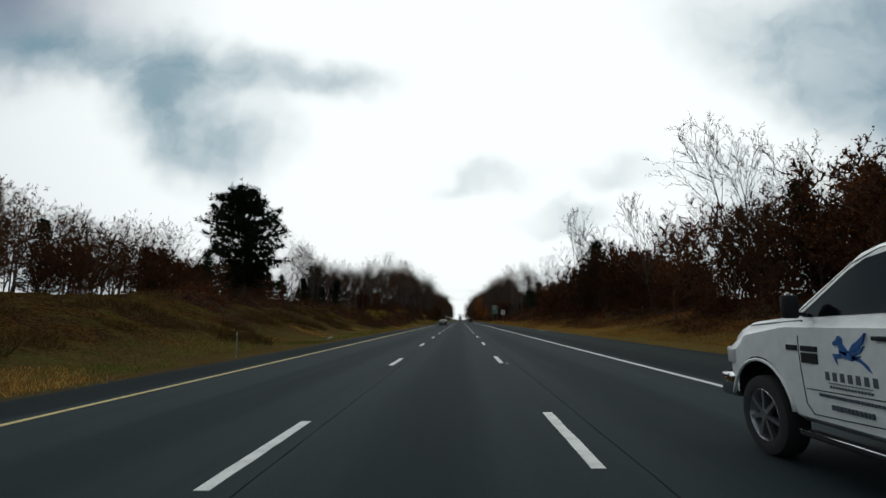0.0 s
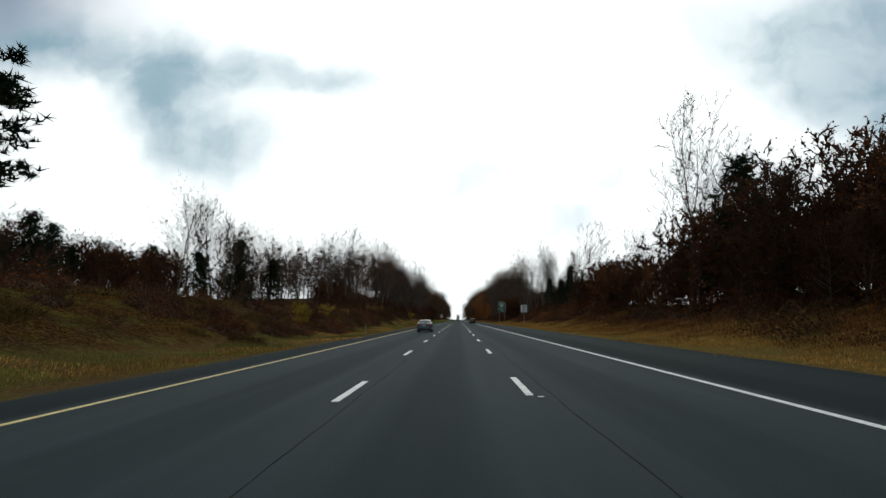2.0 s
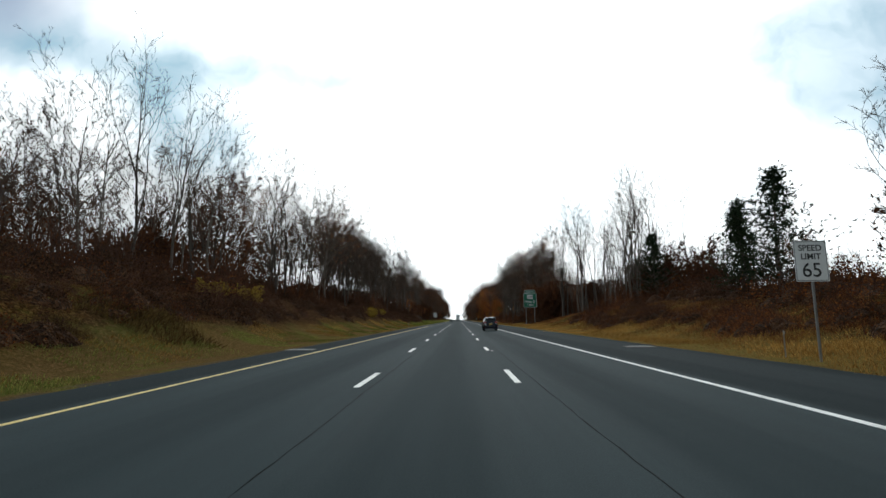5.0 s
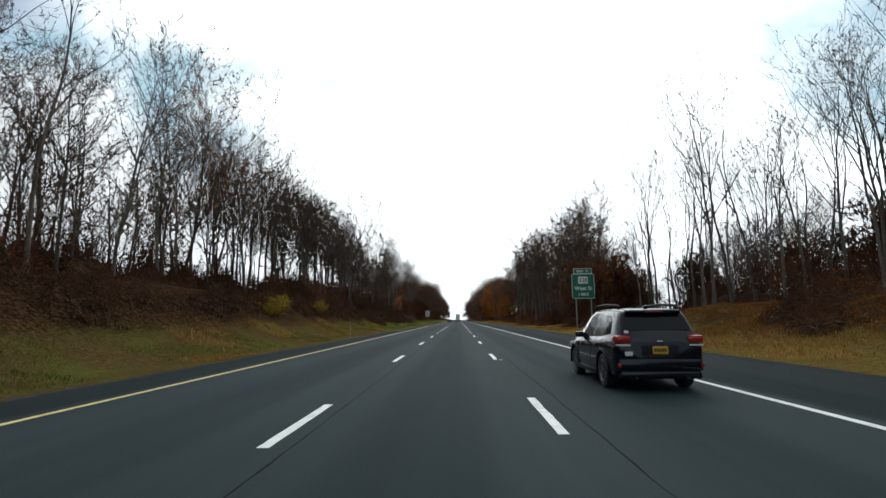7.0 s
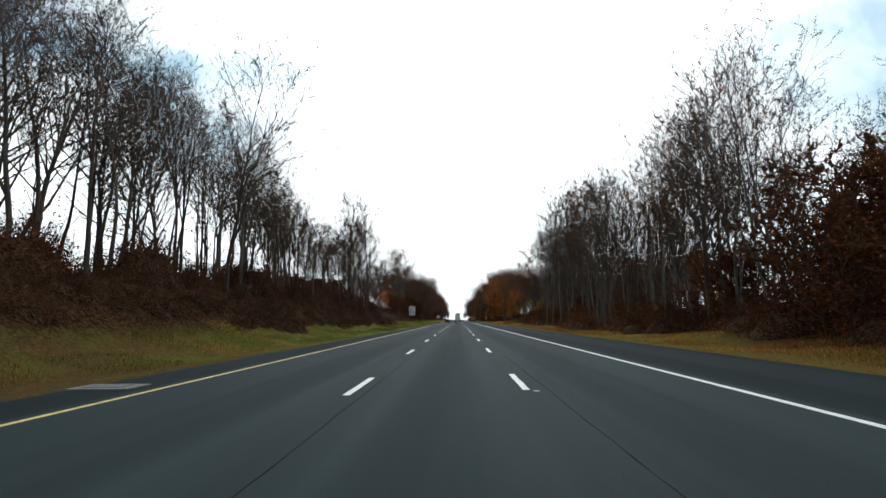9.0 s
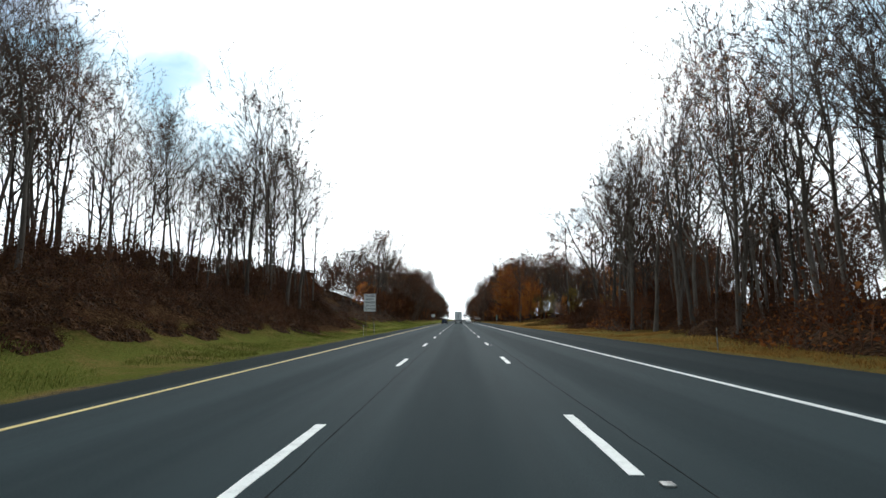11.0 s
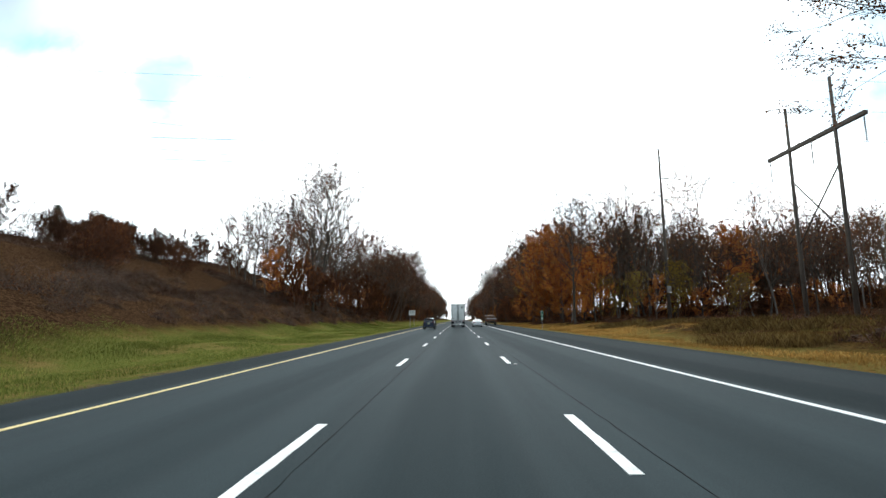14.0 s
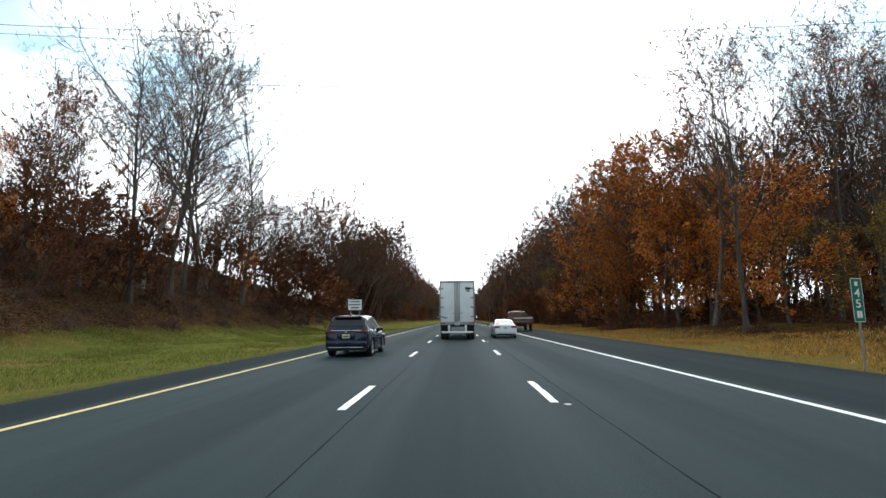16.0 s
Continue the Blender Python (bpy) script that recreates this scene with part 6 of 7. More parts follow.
def suv(name, label, body, place, plate_mat, rails, lamps, rim, chrome_line, turn=0.0):
    car = thing(name, label, "car")
    long = 4.6
    s = Shape(long,
              [(0.0, 0.98), (0.04, 1.06), (0.10, 1.2), (0.34, 1.60), (0.42, 1.645), (0.9, 1.68), (1.6, 1.70), (2.3, 1.675), (2.62, 1.60), (3.36, 1.13), (3.5, 1.10), (4.1, 1.02), (4.42, 0.92), (4.55, 0.78), (4.6, 0.66)],
              [(0.0, 0.42), (0.25, 0.28), (0.6, 0.22), (3.9, 0.22), (4.4, 0.24), (4.6, 0.36)],
              [(0.0, 1.02), (0.8, 1.06), (1.6, 1.02), (3.4, 0.97), (4.6, 0.8)],
              [(0.0, 0.80), (0.05, 0.845), (0.16, 0.885), (0.5, 0.91), (2.2, 0.92), (3.6, 0.915), (4.2, 0.88), (4.45, 0.80), (4.56, 0.68), (4.6, 0.58)])
    r = 0.36
    axles = (0.95, 3.62)
    ys = sorted(set([0, 0.02, 0.04, 0.07, 0.1, 0.13, 0.16, 0.2, 0.25, 0.3, 0.34, 0.38, 0.42, 0.5, 0.7, 0.9, 1.2, 1.6, 2.0, 2.3, 2.45, 2.62, 2.8, 3.0, 3.2, 3.36, 3.42, 3.5, 3.7, 3.9, 4.1, 4.25, 4.42, 4.48, 4.52, 4.56, 4.58, 4.6]))
    car_shell(s, body, car, ys, axles, r)
    # glass
    side_panel("quarter_window", s, [(0.55, 1.15), (0.98, 1.10), (0.98, 1.52), (0.86, 1.53), (0.72, 1.44)], GLASS, car)
    side_panel("rear_door_window", s, [(1.04, 1.09), (1.86, 1.06), (1.86, 1.58), (1.04, 1.54)], GLASS, car)
    side_panel("front_door_window", s, [(1.94, 1.055), (2.98, 1.01), (2.98, 1.06), (2.45, 1.50), (2.2, 1.58), (1.94, 1.585)], GLASS, car)
    slope_panel("rear_window", s, 0.115, 0.325, 0.93, 0.9, PRIVACY_GLASS if lamps == "tall" else GLASS, car)
    slope_panel("windscreen", s, 3.34, 2.66, 0.9, 0.9, GLASS, car)
    if chrome_line:
        for sx in (-1, 1):
            pts = [(0.5, 1.13), (0.7, 1.48), (0.9, 1.56), (1.3, 1.60), (2.2, 1.615), (2.5, 1.53), (3.02, 1.06)]
            for a, b in zip(pts, pts[1:]):
                rod("window_trim", [(sx * (s.side(*a) + 0.004), *a), (sx * (s.side(*b) + 0.004), *b)], 0.014, CHROME, car, 5)
            a, b = (0.5, 1.10), (3.02, 1.0)
            rod("window_trim", [(sx * (s.side(*a) + 0.006), *a), (sx * (s.side(1.9, 1.03) + 0.006), 1.9, 1.03), (sx * (s.side(*b) + 0.006), *b)], 0.014, CHROME, car, 5)
    # tail
    bm = bmesh.new()
    box_mesh(bm, (-0.55, 0.2, 1.57), (0.55, 0.5, 1.645), 0.03)
    part("spoiler", bm, body if not chrome_line else PLASTIC, car, soft=40)
    if lamps == "tall":
        for sx in (-1, 1):
            x0, x1 = sorted((sx * 0.56, sx * 0.872))
            rear_box("tail_lamp", (x0, -0.012, 0.965), (x1, 0.30, 1.13), RED_LENS, car, bevel=0.05)
            rear_box("reversing_lamp", (x0 + 0.02, -0.014, 0.915), (x1 - 0.02, 0.12, 0.952), CLEAR_LENS, car)
            x0, x1 = sorted((sx * 0.6, sx * 0.84))
            rear_box("reflector", (x0, -0.012, 0.50), (x1, 0.06, 0.58), RED_LENS, car)
    else:
        for sx in (-1, 1):
            x0, x1 = sorted((sx * 0.44, sx * 0.86))
            rear_box("tail_lamp", (x0, -0.012, 0.955), (x1, 0.34, 1.05), DARK_RED, car, bevel=0.02)
            x0, x1 = sorted((sx * 0.70, sx * 0.86))
            cap_panel("upper_lamp", [(sx * 0.76, 0.07, 1.06), (sx * 0.82, 0.09, 1.06), (sx * 0.70, 0.27, 1.45), (sx * 0.665, 0.27, 1.45)], DARK_RED, car, (0, -1, 0.4), 0.02, 0.04)
            x0, x1 = sorted((sx * 0.60, sx * 0.84))
            rear_box("reflector", (x0, -0.012, 0.56), (x1, 0.06, 0.61), RED_LENS, car)
        rear_box("tailgate_trim", (-0.62, -0.02, 1.05), (0.62, 0.03, 1.08), CHROME, car, bevel=0.006)
    rear_box("bumper", (-0.83, -0.022, 0.40), (0.83, 0.26, 0.68), body, car, bevel=0.07)
    rear_box("lower_bumper", (-0.8, -0.018, 0.27), (0.8, 0.24, 0.43), body if lamps == "tall" else PLASTIC, car, bevel=0.05)
    if chrome_line:
        rear_box("bumper_trim", (-0.7, -0.032, 0.385), (0.7, -0.005, 0.415), CHROME, car, bevel=0.006)
    rear_box("plate_recess", (-0.36, -0.012, 0.74), (0.36, 0.02, 0.94), PLASTIC if lamps == "tall" else body, car)
    number_plate(car, 0, -0.014, 0.76, plate_mat)
    rear_box("badge", (-0.06, -0.02, 0.985), (0.06, 0.01, 1.025), CHROME, car, bevel=0.012)
    rod("rear_wiper", [(0.05, 0.115, 1.19), (0.42, 0.14, 1.23)], 0.012, PLASTIC, car, 5)
    for x in (-0.5, 0.5):
        rod("exhaust_tip", [(x, -0.03, 0.29), (x, 0.2, 0.29)], 0.035, PLASTIC, car, 10)
    rear_box("brake_lamp", (-0.18, 0.192, 1.59), (0.18, 0.21, 1.61), RED_LENS, car, bevel=0.004)
    bm = bmesh.new()
    box_mesh(bm, (-0.03, 0.62, 1.66), (0.03, 0.8, 1.74), 0.02)
    part("roof_fin", bm, body, car, soft=40)
    if rails:
        for sx in (-1, 1):
            x = sx * 0.60
            rod("roof_rail", [(x, 0.55, 1.66), (x, 0.62, 1.735), (x, 1.5, 1.775), (x, 2.2, 1.755), (x, 2.3, 1.68)], 0.028, rails, car, 6)
    if lamps == "tall":
        rear_box("sticker", (-0.70, -0.012, 0.72), (-0.54, 0.03, 0.81), STICKER, car, "round white sticker")
        cap_panel("sticker", [(-0.66, 0.11, 1.16), (-0.58, 0.11, 1.16), (-0.58, 0.15, 1.24), (-0.66, 0.15, 1.24)], STICKER, car, (0, -1, 0.5), 0.03)
    # flanks
    mirrors(s, 2.9, 1.0, body, car)
    handles(s, ((1.2, 0.93), (2.1, 0.92)), body if not chrome_line else CHROME, car)
    seams(s, [[(1.0, 1.04), (1.05, 0.75), (1.35, 0.36)], [(1.9, 1.02), (1.9, 0.36)], [(3.05, 0.96), (3.1, 0.36)], [(1.36, 0.36), (3.1, 0.36)]], car)
    for sx in (-1, 1):
        x0, x1 = sorted((sx * 0.86, sx * 0.925))
        box("sill_trim", (x0, 1.38, 0.23), (x1, 3.18, 0.34), PLASTIC, car, bevel=0.02)
        for y in axles:
            w = lin(s.half, y)
            wheel(car, w + 0.005, y, r, 0.23, rim, 10, sx)
            arc = [(sx * (w - 0.002), y + (r + 0.085) * math.cos(radians(a)), r + (r + 0.085) * math.sin(radians(a))) for a in range(-8, 189, 14)]
            rod("arch_trim", arc, 0.03, PLASTIC, car, 6)
        x0, x1 = sorted((sx * 0.5, sx * 0.86))
        box("headlamp", (x0, 4.3, 0.72), (x1, 4.5, 0.84), CLEAR_LENS, car, bevel=0.03)
    box("grille", (-0.45, 4.52, 0.5), (0.45, 4.605, 0.8), PLASTIC, car, bevel=0.02)
    car.matrix_basis = pose(*place, 0.0, 0, 0, turn)
    return car


def sedan(name, label, body, place, plate_mat, turn=0.0):
    car = thing(name, label, "car")
    s = Shape(4.8,
              [(0.0, 0.88), (0.05, 1.0), (0.12, 1.06), (0.62, 1.10), (1.35, 1.40), (1.7, 1.45), (2.3, 1.455), (2.65, 1.42), (3.45, 1.0), (3.6, 0.98), (4.3, 0.9), (4.62, 0.8), (4.75, 0.66), (4.8, 0.56)],
              [(0.0, 0.36), (0.25, 0.22), (0.6, 0.18), (4.2, 0.18), (4.8, 0.3)],
              [(0.0, 0.95), (0.8, 0.97), (3.5, 0.9), (4.8, 0.7)],
              [(0.0, 0.78), (0.05, 0.83), (0.16, 0.88), (0.5, 0.905), (2.3, 0.915), (3.8, 0.905), (4.4, 0.86), (4.65, 0.76), (4.77, 0.62), (4.8, 0.5)], 0.42)
    r = 0.33
    axles = (1.02, 3.82)
    ys = [0, 0.02, 0.05, 0.08, 0.12, 0.18, 0.3, 0.5, 0.62, 0.8, 1.0, 1.2, 1.35, 1.5, 1.7, 2.0, 2.3, 2.5, 2.65, 2.9, 3.1, 3.3, 3.45, 3.52, 3.6, 3.9, 4.2, 4.4, 4.55, 4.62, 4.7, 4.75, 4.78, 4.8]
    car_shell(s, body, car, ys, axles, r)
    side_panel("rear_door_window", s, [(1.05, 1.03), (1.98, 1.0), (1.98, 1.365), (1.55, 1.35), (1.25, 1.24)], GLASS, car)
    side_panel("front_door_window", s, [(2.06, 1.0), (3.05, 0.97), (2.62, 1.27), (2.4, 1.36), (2.06, 1.37)], GLASS, car)
    slope_panel("rear_window", s, 0.68, 1.30, 0.86, 0.84, PRIVACY_GLASS, car)
    slope_panel("windscreen", s, 3.42, 2.7, 0.88, 0.86, GLASS, car)
    for sx in (-1, 1):
        x0, x1 = sorted((sx * 0.44, sx * 0.85))
        rear_box("tail_lamp", (x0, -0.02, 0.79), (x1, 0.16, 0.94), RED_LENS, car, bevel=0.03)
        x0, x1 = sorted((sx * 0.86, sx * 0.92))
        box("sill_trim", (x0, 1.4, 0.19), (x1, 3.4, 0.26), PLASTIC, car, bevel=0.02)
        x0, x1 = sorted((sx * 0.45, sx * 0.8))
        box("headlamp", (x0, 4.5, 0.6), (x1, 4.7, 0.72), CLEAR_LENS, car, bevel=0.03)
        for y in axles:
            wheel(car, lin(s.half, y) + 0.003, y, r, 0.21, ALLOY, 5, sx)
        rod("exhaust_tip", [(sx * 0.52, -0.03, 0.26), (sx * 0.52, 0.2, 0.26)], 0.04, CHROME, car, 10)
    rear_box("bumper", (-0.81, -0.025, 0.34), (0.81, 0.2, 0.66), body, car, bevel=0.07)
    rear_box("lower_bumper", (-0.7, -0.04, 0.24), (0.7, 0.16, 0.345), PLASTIC, car, bevel=0.03)
    rear_box("trunk_trim", (-0.42, -0.022, 0.9), (0.42, 0.01, 0.925), CHROME, car, bevel=0.005)
    number_plate(car, 0, -0.014, 0.71, plate_mat)
    mirrors(s, 3.0, 0.94, body, car, 0.17)
    handles(s, ((1.35, 0.88), (2.25, 0.87)), body, car)
    seams(s, [[(1.1, 0.96), (1.2, 0.6), (1.42, 0.3)], [(2.02, 0.97), (2.02, 0.28)], [(3.1, 0.9), (3.2, 0.28)]], car)
    box("grille", (-0.4, 4.74, 0.4), (0.4, 4.805, 0.62), PLASTIC, car, bevel=0.02)
    car.matrix_basis = pose(*place, 0.0, 0, 0, turn)
    return car


def pickup(place):
    body = paint("white_truck_paint", (0.87, 0.88, 0.87), 0.0, 0.35)
    car = thing("pickup_truck", "white work pickup truck with blue emblem on its door", "pickup truck")
    s = Shape(5.9,
              [(0.0, 1.42), (0.04, 1.5), (2.88, 1.5), (2.92, 1.55), (3.0, 1.99), (3.1, 2.09), (3.35, 2.13), (3.6, 2.12), (3.78, 2.07), (4.5, 1.57), (4.66, 1.49), (5.3, 1.44), (5.62, 1.36), (5.76, 1.24), (5.84, 1.05), (5.9, 0.85)],
              [(0.0, 0.62), (0.2, 0.5), (1.9, 0.5), (2.2, 0.46), (4.4, 0.46), (5.4, 0.5), (5.9, 0.55)],
              [(0.0, 1.47), (4.6, 1.43), (5.3, 1.33), (5.9, 1.12)],
              [(0.0, 0.93), (0.06, 0.97), (0.3, 1.0), (2.6, 1.0), (4.6, 1.0), (5.4, 0.99), (5.7, 0.94), (5.82, 0.86), (5.9, 0.78)], 0.3)
    r = 0.42
    axles = (1.25, 5.04)
    ys = [0, 0.02, 0.04, 0.1, 0.3, 0.7, 1.0, 1.4, 1.8, 2.2, 2.6, 2.85, 2.88, 2.92, 2.96, 3.0, 3.05, 3.1, 3.2, 3.35, 3.5, 3.6, 3.7, 3.78, 3.9, 4.05, 4.2, 4.35, 4.5, 4.58, 4.66, 4.8, 5.0, 5.15, 5.3, 5.45, 5.55, 5.62, 5.7, 5.76, 5.8, 5.84, 5.88, 5.9]
    car_shell(s, body, car, ys, axles, r + 0.07)
    side_panel("door_window", s, [(3.22, 1.51), (4.36, 1.47), (4.36, 1.52), (3.88, 1.88), (3.70, 1.975), (3.45, 2.015), (3.22, 2.01)], PRIVACY_GLASS, car)
    slope_panel("windscreen", s, 4.48, 3.82, 0.9, 0.88, GLASS, car)
    slope_panel("rear_window", s, 2.93, 2.99, 0.8, 0.8, GLASS, car)
    seams(s, [[(3.1, 1.98), (3.08, 1.43), (3.1, 0.72), (3.2, 0.61)], [(3.2, 0.61), (4.22, 0.57), (4.3, 0.66)], [(4.3, 0.66), (4.36, 1.44)], [(3.2, 2.06), (3.55, 2.055), (3.86, 1.94), (4.42, 1.53)],
              [(0.8, 0.86), (4.28, 0.80)], [(2.86, 1.48), (2.86, 0.55)], [(4.36, 1.44), (5.3, 1.38)]], car)
    handles(s, ((3.32, 1.3),), PLASTIC, car)
    for sx in (-1, 1):
        w = 1.0
        # tow mirror on two arms
        x0, x1 = sorted((sx * (w + 0.0), sx * (w + 0.15)))
        mir = box("wing_mirror", (x0, 4.24, 1.46), (x1, 4.33, 1.69), PLASTIC, car, bevel=0.03)
        rod("mirror_arm", [(sx * (w - 0.08), 4.3, 1.5), (sx * (w + 0.08), 4.3, 1.5)], 0.02, PLASTIC, mir, 6)
        box("fender_badge", (min(sx * 0.99, sx * 1.006), 4.36, 1.15), (max(sx * 0.99, sx * 1.006), 4.52, 1.2), PLASTIC, car)
        box("door_badge", (min(sx * 0.99, sx * 1.008), 4.08, 1.15), (max(sx * 0.99, sx * 1.008), 4.3, 1.2), PLASTIC, car)
        box("door_badge", (min(sx * 0.99, sx * 1.008), 4.08, 1.04), (max(sx * 0.99, sx * 1.008), 4.3, 1.135), PLASTIC, car)
        for y in axles:
            wheel(car, lin(s.half, y) + 0.01, y, r, 0.27, ALLOY, 7, sx)
            arc = [(sx * (w - 0.004), y + (r + 0.14) * math.cos(radians(a)), r + 0.03 + (r + 0.14) * math.sin(radians(a))) for a in range(14, 172, 12)]
            rod("arch_lip", arc, 0.02, body, car, 6)
        x0, x1 = sorted((sx * 0.9, sx * 1.06))
        step = box("side_step", (x0, 3.0, 0.36), (x1, 4.35, 0.41), PLASTIC, car, bevel=0.02)
        rod("step_trim", [(sx * 1.055, 3.01, 0.415), (sx * 1.055, 4.34, 0.415)], 0.012, CHROME, step, 6)
        x0, x1 = sorted((sx * 0.62, sx * 0.93))
        box("headlamp", (x0, 5.62, 0.92), (x1, 5.83, 1.12), CLEAR_LENS, car, bevel=0.03)
        box("turn_lamp", (min(sx * 0.9, sx * 0.975), 5.56, 0.93), (max(sx * 0.9, sx * 0.975), 5.72, 1.1), CLEAR_LENS, car, bevel=0.02)
    box("front_bumper", (-0.96, 5.62, 0.52), (0.96, 5.98, 0.80), CHROME, car, bevel=0.05)
    box("grille", (-0.55, 5.78, 0.84), (0.55, 5.9, 1.14), CHROME, car, bevel=0.03)
    # door sign: a plain blue shape over bars
    emblem = plain("blue_emblem", (0.03, 0.13, 0.38), 0.45)
    ink = plain("dark_lettering", (0.09, 0.11, 0.14), 0.5)
    for sx in (-1, 1):
        def decal(name, pts, mat, lift):
            bm = bmesh.new()
            f = bm.faces.new([bm.verts.new((sx * (lin(s.half, y) + lift), y, z)) for y, z in pts])
            ext = bmesh.ops.extrude_face_region(bm, geom=[f])
            bmesh.ops.translate(bm, vec=(-sx * 0.02, 0, 0), verts=[v for v in ext["geom"] if isinstance(v, bmesh.types.BMVert)])
            bmesh.ops.recalc_face_normals(bm, faces=bm.faces)
            part(name, bm, mat, car)
        for pts in ([(3.70, 1.17), (3.64, 1.24), (3.56, 1.29), (3.50, 1.34), (3.53, 1.26), (3.60, 1.19)], [(3.68, 1.16), (3.60, 1.2), (3.52, 1.235), (3.56, 1.18), (3.64, 1.14)], [(3.66, 1.14), (3.56, 1.15), (3.60, 1.12), (3.66, 1.11)],
                    [(3.80, 1.31), (3.83, 1.27), (3.87, 1.25), (3.86, 1.22), (3.80, 1.23), (3.80, 1.17), (3.72, 1.14), (3.70, 1.18), (3.76, 1.24), (3.77, 1.29)],
                    [(3.80, 1.18), (3.80, 1.13), (3.66, 1.10), (3.60, 1.13), (3.68, 1.17)], [(3.80, 1.15), (3.88, 1.15), (3.86, 1.09), (3.83, 1.06), (3.84, 1.11), (3.78, 1.12)],
                    [(3.66, 1.12), (3.56, 1.09), (3.50, 1.04), (3.46, 1.02), (3.50, 1.08), (3.58, 1.13)]):
            decal("emblem", pts, emblem, 0.003)
        for z, h, y0, y1, n in ((0.91, 0.075, 3.42, 4.04, 7), (0.885, 0.006, 3.48, 3.97, 1), (0.845, 0.02, 3.48, 3.97, 14), (0.755, 0.028, 3.36, 4.12, 22), (0.655, 0.045, 3.5, 3.98, 11)):
            wd = (y1 - y0) / n
            for k in range(n):
                y = y0 + k * wd
                decal("lettering_bar", [(y, z), (y + wd * 0.52, z), (y + wd * 0.52, z + h), (y, z + h)] if n > 1 else [(y0, z), (y1, z), (y1, z + h), (y0, z + h)], ink, 0.003)
    car.matrix_basis = pose(*place, 0.0, 0, 0, 0)
    return car


def semi_trailer(x, y):
    white = coat("white_trailer_panel", [(0.3, (0.60, 0.62, 0.60)), (0.6, (0.72, 0.74, 0.72)), (0.8, (0.78, 0.8, 0.78))], 1.2, 0.45, coords="Object", fine=14)
    t = thing("semi_trailer", "white box semi-trailer with closed rear doors", "lorry trailer")
    w, z0, z1, long = 1.29, 1.28, 4.28, 14.0
    box("cargo_box", (-w, 0.06, z0), (w, long, z1), white, t, bevel=0.02)
    # rear frame
    for sx in (-1, 1):
        x0, x1 = sorted((sx * (w - 0.10), sx * (w + 0.004)))
        box("frame_post", (x0, 0.0, z0), (x1, 0.1, z1 + 0.004), STEEL, t, bevel=0.01)
    box("frame_header", (-w, 0.0, z1 - 0.12), (w, 0.1, z1 + 0.01), STEEL, t, bevel=0.01)
    box("frame_sill", (-w, -0.01, z0 - 0.2), (w, 0.12, z0 + 0.02), STEEL, t, bevel=0.01)
    for sx in (-1, 1):
        x0, x1 = sorted((sx * 0.012, sx * (w - 0.11)))
        d = box("rear_door", (x0, 0.02, z0 + 0.03), (x1, 0.075, z1 - 0.13), white, t, bevel=0.01)
        for off in (0.07, 0.17):
            xx = sx * off
            rod("lock_rod", [(xx, 0.0, z0 + 0.05), (xx, 0.0, z1 - 0.15)], 0.022, STEEL, d, 6)
        for k in range(4):
            zz = z0 + 0.35 + k * 0.68
            xa, xb = sorted((sx * (w - 0.30), sx * (w - 0.06)))
            box("hinge", (xa, -0.005, zz), (xb, 0.02, zz + 0.09), STEEL, d, bevel=0.006)
        box("rod_handle", (min(sx * 0.14, sx * 0.42), -0.03, z0 + 0.62), (max(sx * 0.14, sx * 0.42), -0.008, z0 + 0.66), STEEL, d, bevel=0.006)
    box("door_gap", (-0.012, 0.03, z0 + 0.03), (0.012, 0.06, z1 - 0.13), PLASTIC, t)
    box("decal", (0.6, 0.012, 3.62), (0.98, 0.019, 3.8), SIGN_BLACK, t)
    box("decal", (0.68, 0.012, 3.48), (0.92, 0.019, 3.56), SIGN_BLACK, t)
    box("decal", (-1.06, 0.012, 1.56), (-0.72, 0.019, 1.63), SIGN_BLACK, t)
    # lamps, guard and wheels
    for x0 in (-1.2, -1.02, 0.9, 1.08):
        box("tail_lamp", (x0, -0.02, z0 - 0.15), (x0 + 0.12, 0.0, z0 - 0.04), RED_LENS, t, bevel=0.01)
    for x0 in (-0.2, -0.05, 0.1):
        box("marker_lamp", (x0, -0.01, z1 - 0.08), (x0 + 0.08, 0.0, z1 - 0.04), RED_LENS, t, bevel=0.005)
    box("underride_guard", (-1.15, 0.0, 0.5), (1.15, 0.12, 0.62), white, t, bevel=0.01)
    for sx in (-1, 1):
        x0, x1 = sorted((sx * 0.56, sx * 0.68))
        box("guard_upright", (x0, 0.0, 0.6), (x1, 0.1, z0 - 0.18), white, t, bevel=0.01)
        x0, x1 = sorted((sx * 0.62, sx * 1.24))
        box("mud_flap", (x0, 0.9, 0.28), (x1, 0.92, 1.05), PLASTIC, t)
        for yy in (1.7, 2.95):
            for off in (0, 0.32):
                wheel(t, 1.27 - off, yy, 0.5, 0.28, STEEL, 5, sx)
    number_plate(t, 0.0, -0.005, 1.06, PLATE_WHITE)
    box("chassis_beam", (-0.5, 0.2, 0.95), (0.5, long - 1, 1.21), PLASTIC, t, bevel=0.02)
    for yy in (1.7, 2.95):
        rod("axle", [(-1.0, yy, 0.5), (1.0, yy, 0.5)], 0.07, PLASTIC, t, 8)
    for sx in (-1, 1):
        box("landing_leg", (sx * 0.6 - 0.06, 10.6, 0.0), (sx * 0.6 + 0.06, 10.75, 1.0), STEEL, t, bevel=0.01)
        rod("air_hose", [(sx * 0.2, long - 0.3, 1.3), (sx * 0.2, long + 0.5, 1.1), (sx * 0.15, long + 0.9, 1.2)], 0.02, PLASTIC, t, 5)
    t.matrix_basis = pose(x, y, 0)


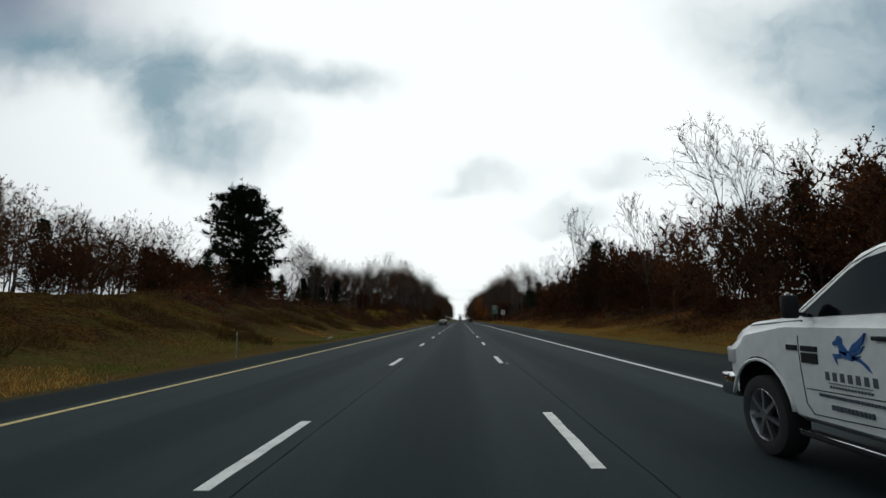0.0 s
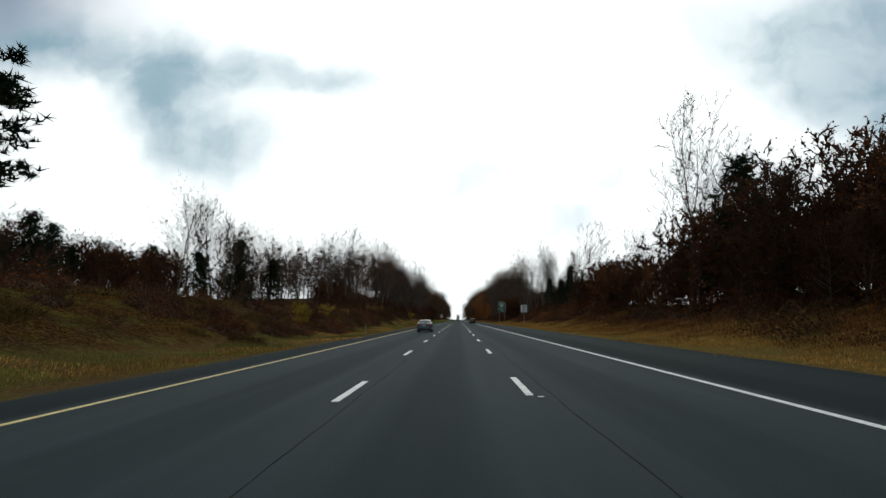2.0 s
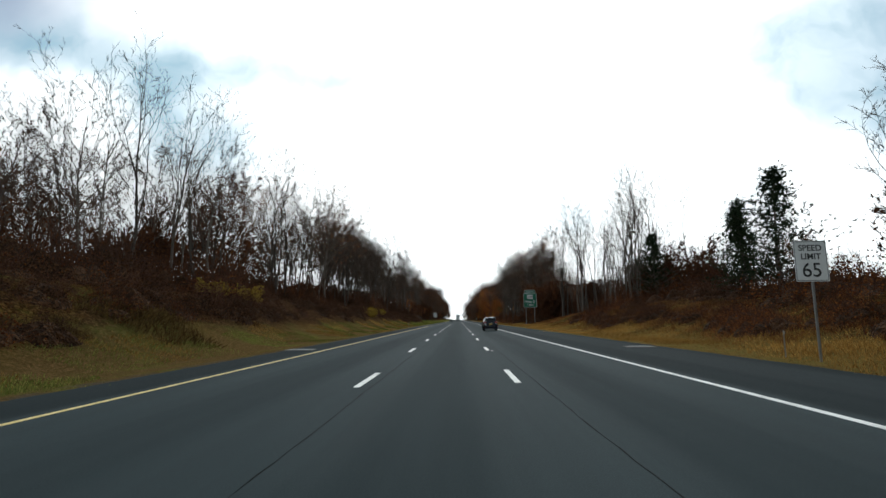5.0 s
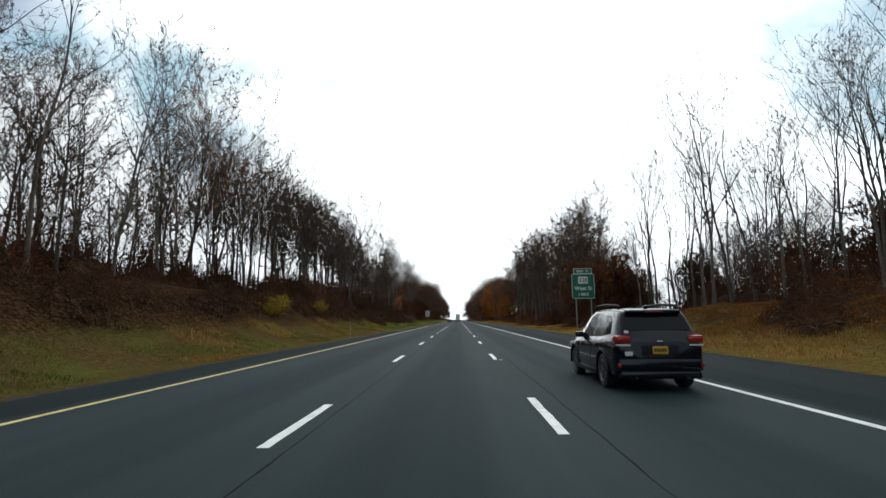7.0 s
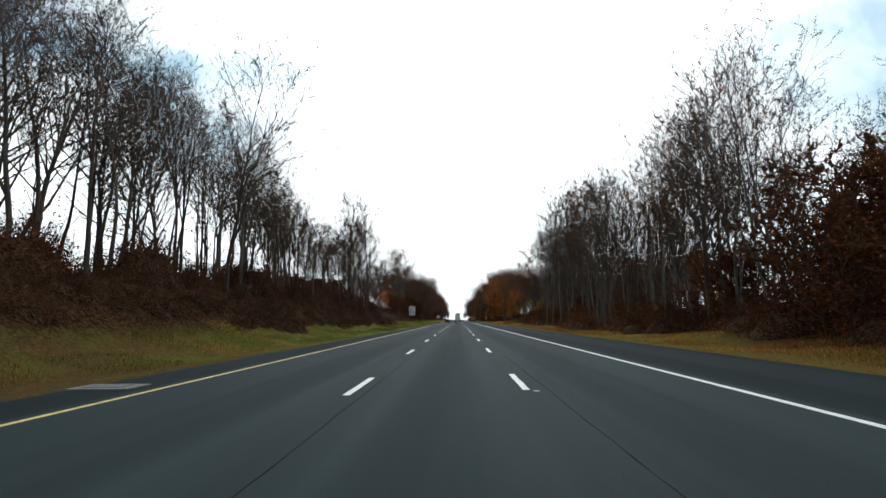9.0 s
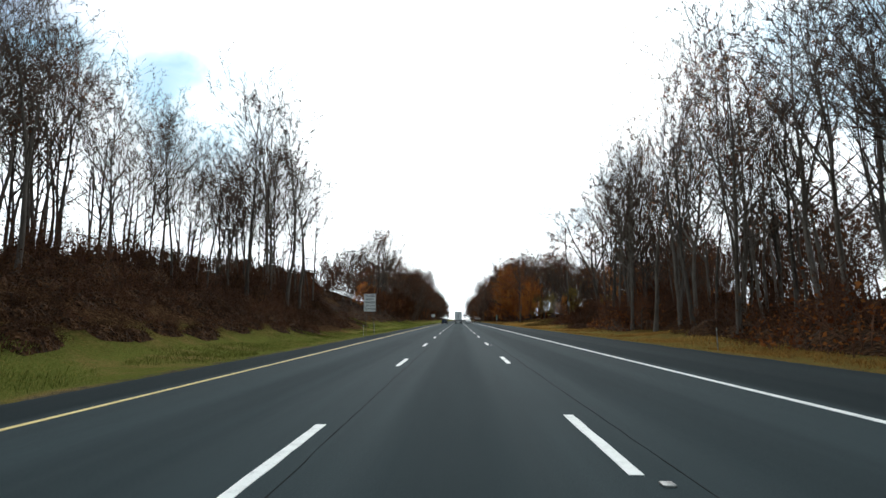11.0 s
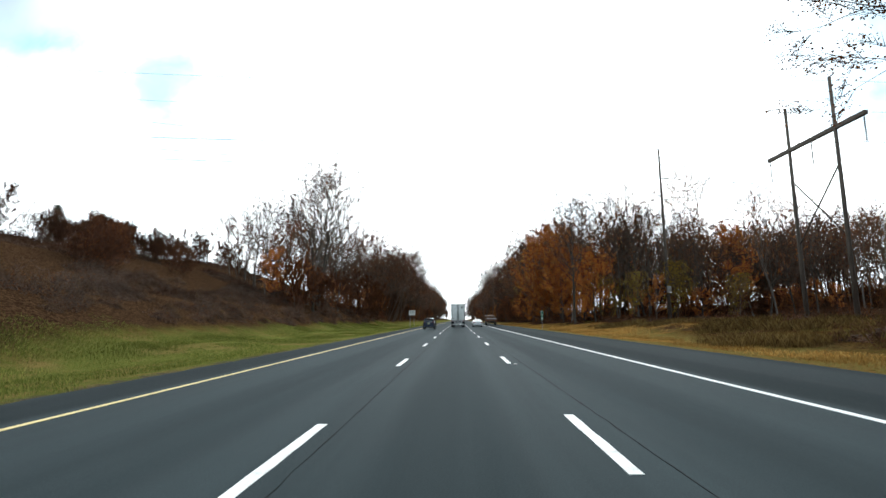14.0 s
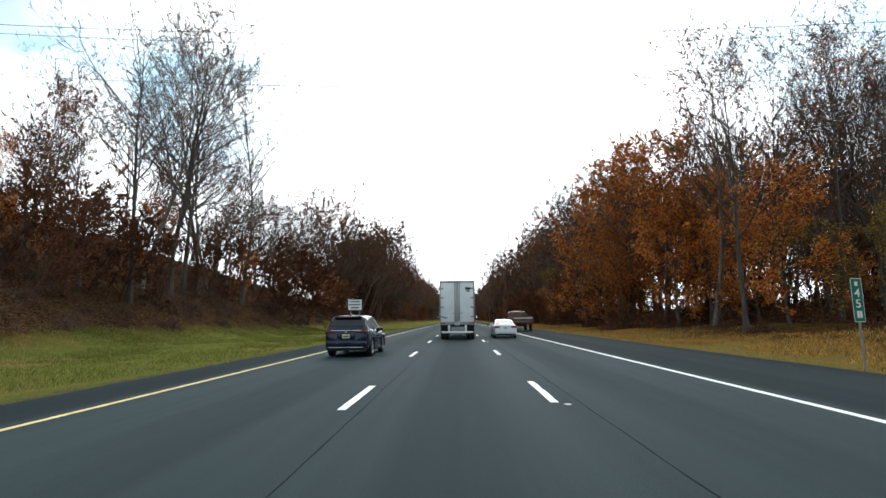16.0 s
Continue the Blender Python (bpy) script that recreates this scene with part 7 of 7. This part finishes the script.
def flatbed(x, y):
    t = thing("flatbed_truck", "dark flatbed service lorry parked on the hard shoulder", "lorry")
    rusty = coat("rusty_bed", [(0.3, (0.07, 0.035, 0.02)), (0.7, (0.16, 0.085, 0.05))], 3, 0.8, coords="Object")
    cab = paint("dark_cab_paint", (0.05, 0.03, 0.03), 0.1, 0.4)
    box("bed", (-1.22, 0, 1.0), (1.22, 5.4, 1.18), rusty, t, bevel=0.02)
    for sx in (-1, 1):
        for k in range(5):
            yy = 0.1 + k * 1.3
            box("stake", (sx * 1.2 - 0.04, yy, 1.18), (sx * 1.2 + 0.04, yy + 0.08, 1.75), rusty, t)
        for zz in (1.35, 1.6):
            box("side_rail", (sx * 1.2 - 0.055, 0.1, zz), (sx * 1.2 - 0.041, 5.3, zz + 0.12), rusty, t)
        for yy in (1.5, 6.3):
            wheel(t, 1.2, yy, 0.46, 0.28, STEEL, 5, sx)
        box("tail_lamp", (sx * 1.0 - 0.1, -0.03, 1.02), (sx * 1.0 + 0.1, 0.0, 1.12), RED_LENS, t, bevel=0.01)
    for zz in (1.3, 1.5, 1.7):
        box("tail_board", (-1.1, 0.02, zz), (1.1, 0.06, zz + 0.12), PLATE_WHITE if zz == 1.5 else rusty, t)
    box("headboard", (-1.2, 5.25, 1.18), (1.2, 5.35, 2.2), rusty, t, bevel=0.01)
    box("cab", (-1.05, 5.5, 0.75), (1.05, 7.2, 2.4), cab, t, bevel=0.12)
    box("rear_window", (-0.6, 5.485, 1.75), (0.6, 5.5, 2.2), GLASS, t, bevel=0.004)
    box("bonnet", (-0.95, 7.15, 0.75), (0.95, 8.1, 1.5), cab, t, bevel=0.1)
    box("light_bar", (-0.6, 5.9, 2.41), (0.6, 6.1, 2.52), AMBER_LENS, t, bevel=0.03)
    box("chassis", (-0.45, 0.1, 0.6), (0.45, 7.5, 0.98), PLASTIC, t, bevel=0.02)
    t.matrix_basis = pose(x, y, 0)


pickup((4.76, 0.78))
sedan("sedan", "silver-grey sedan driving in the passing lane", paint("grey_car_paint", (0.075, 0.085, 0.105), 0.4, 0.25), (-3.6, 116), PLATE_WHITE)
suv("dark_suv", "black sport utility car with roof rails and red tail lamps", paint("black_car_paint", (0.004, 0.005, 0.011), 0.0, 0.2, 0.4), (4.5, 203.9), PLATE_YELLOW, PLASTIC, "tall", DARK_ALLOY, False, -0.5)
suv("blue_suv", "dark blue-grey sport utility car with chrome window trim", paint("blue_grey_car_paint", (0.008, 0.014, 0.034), 0.1, 0.2, 0.4), (-4.4, 467.5), PLATE_PALE, None, "wide", ALLOY, True, -0.8)
sedan("white_sedan", "white sedan driving in the slow lane", paint("white_car_paint", (0.72, 0.73, 0.74), 0.0, 0.3), (3.75, 486.5), PLATE_WHITE)
semi_trailer(0.05, 484)
flatbed(7.7, 507)
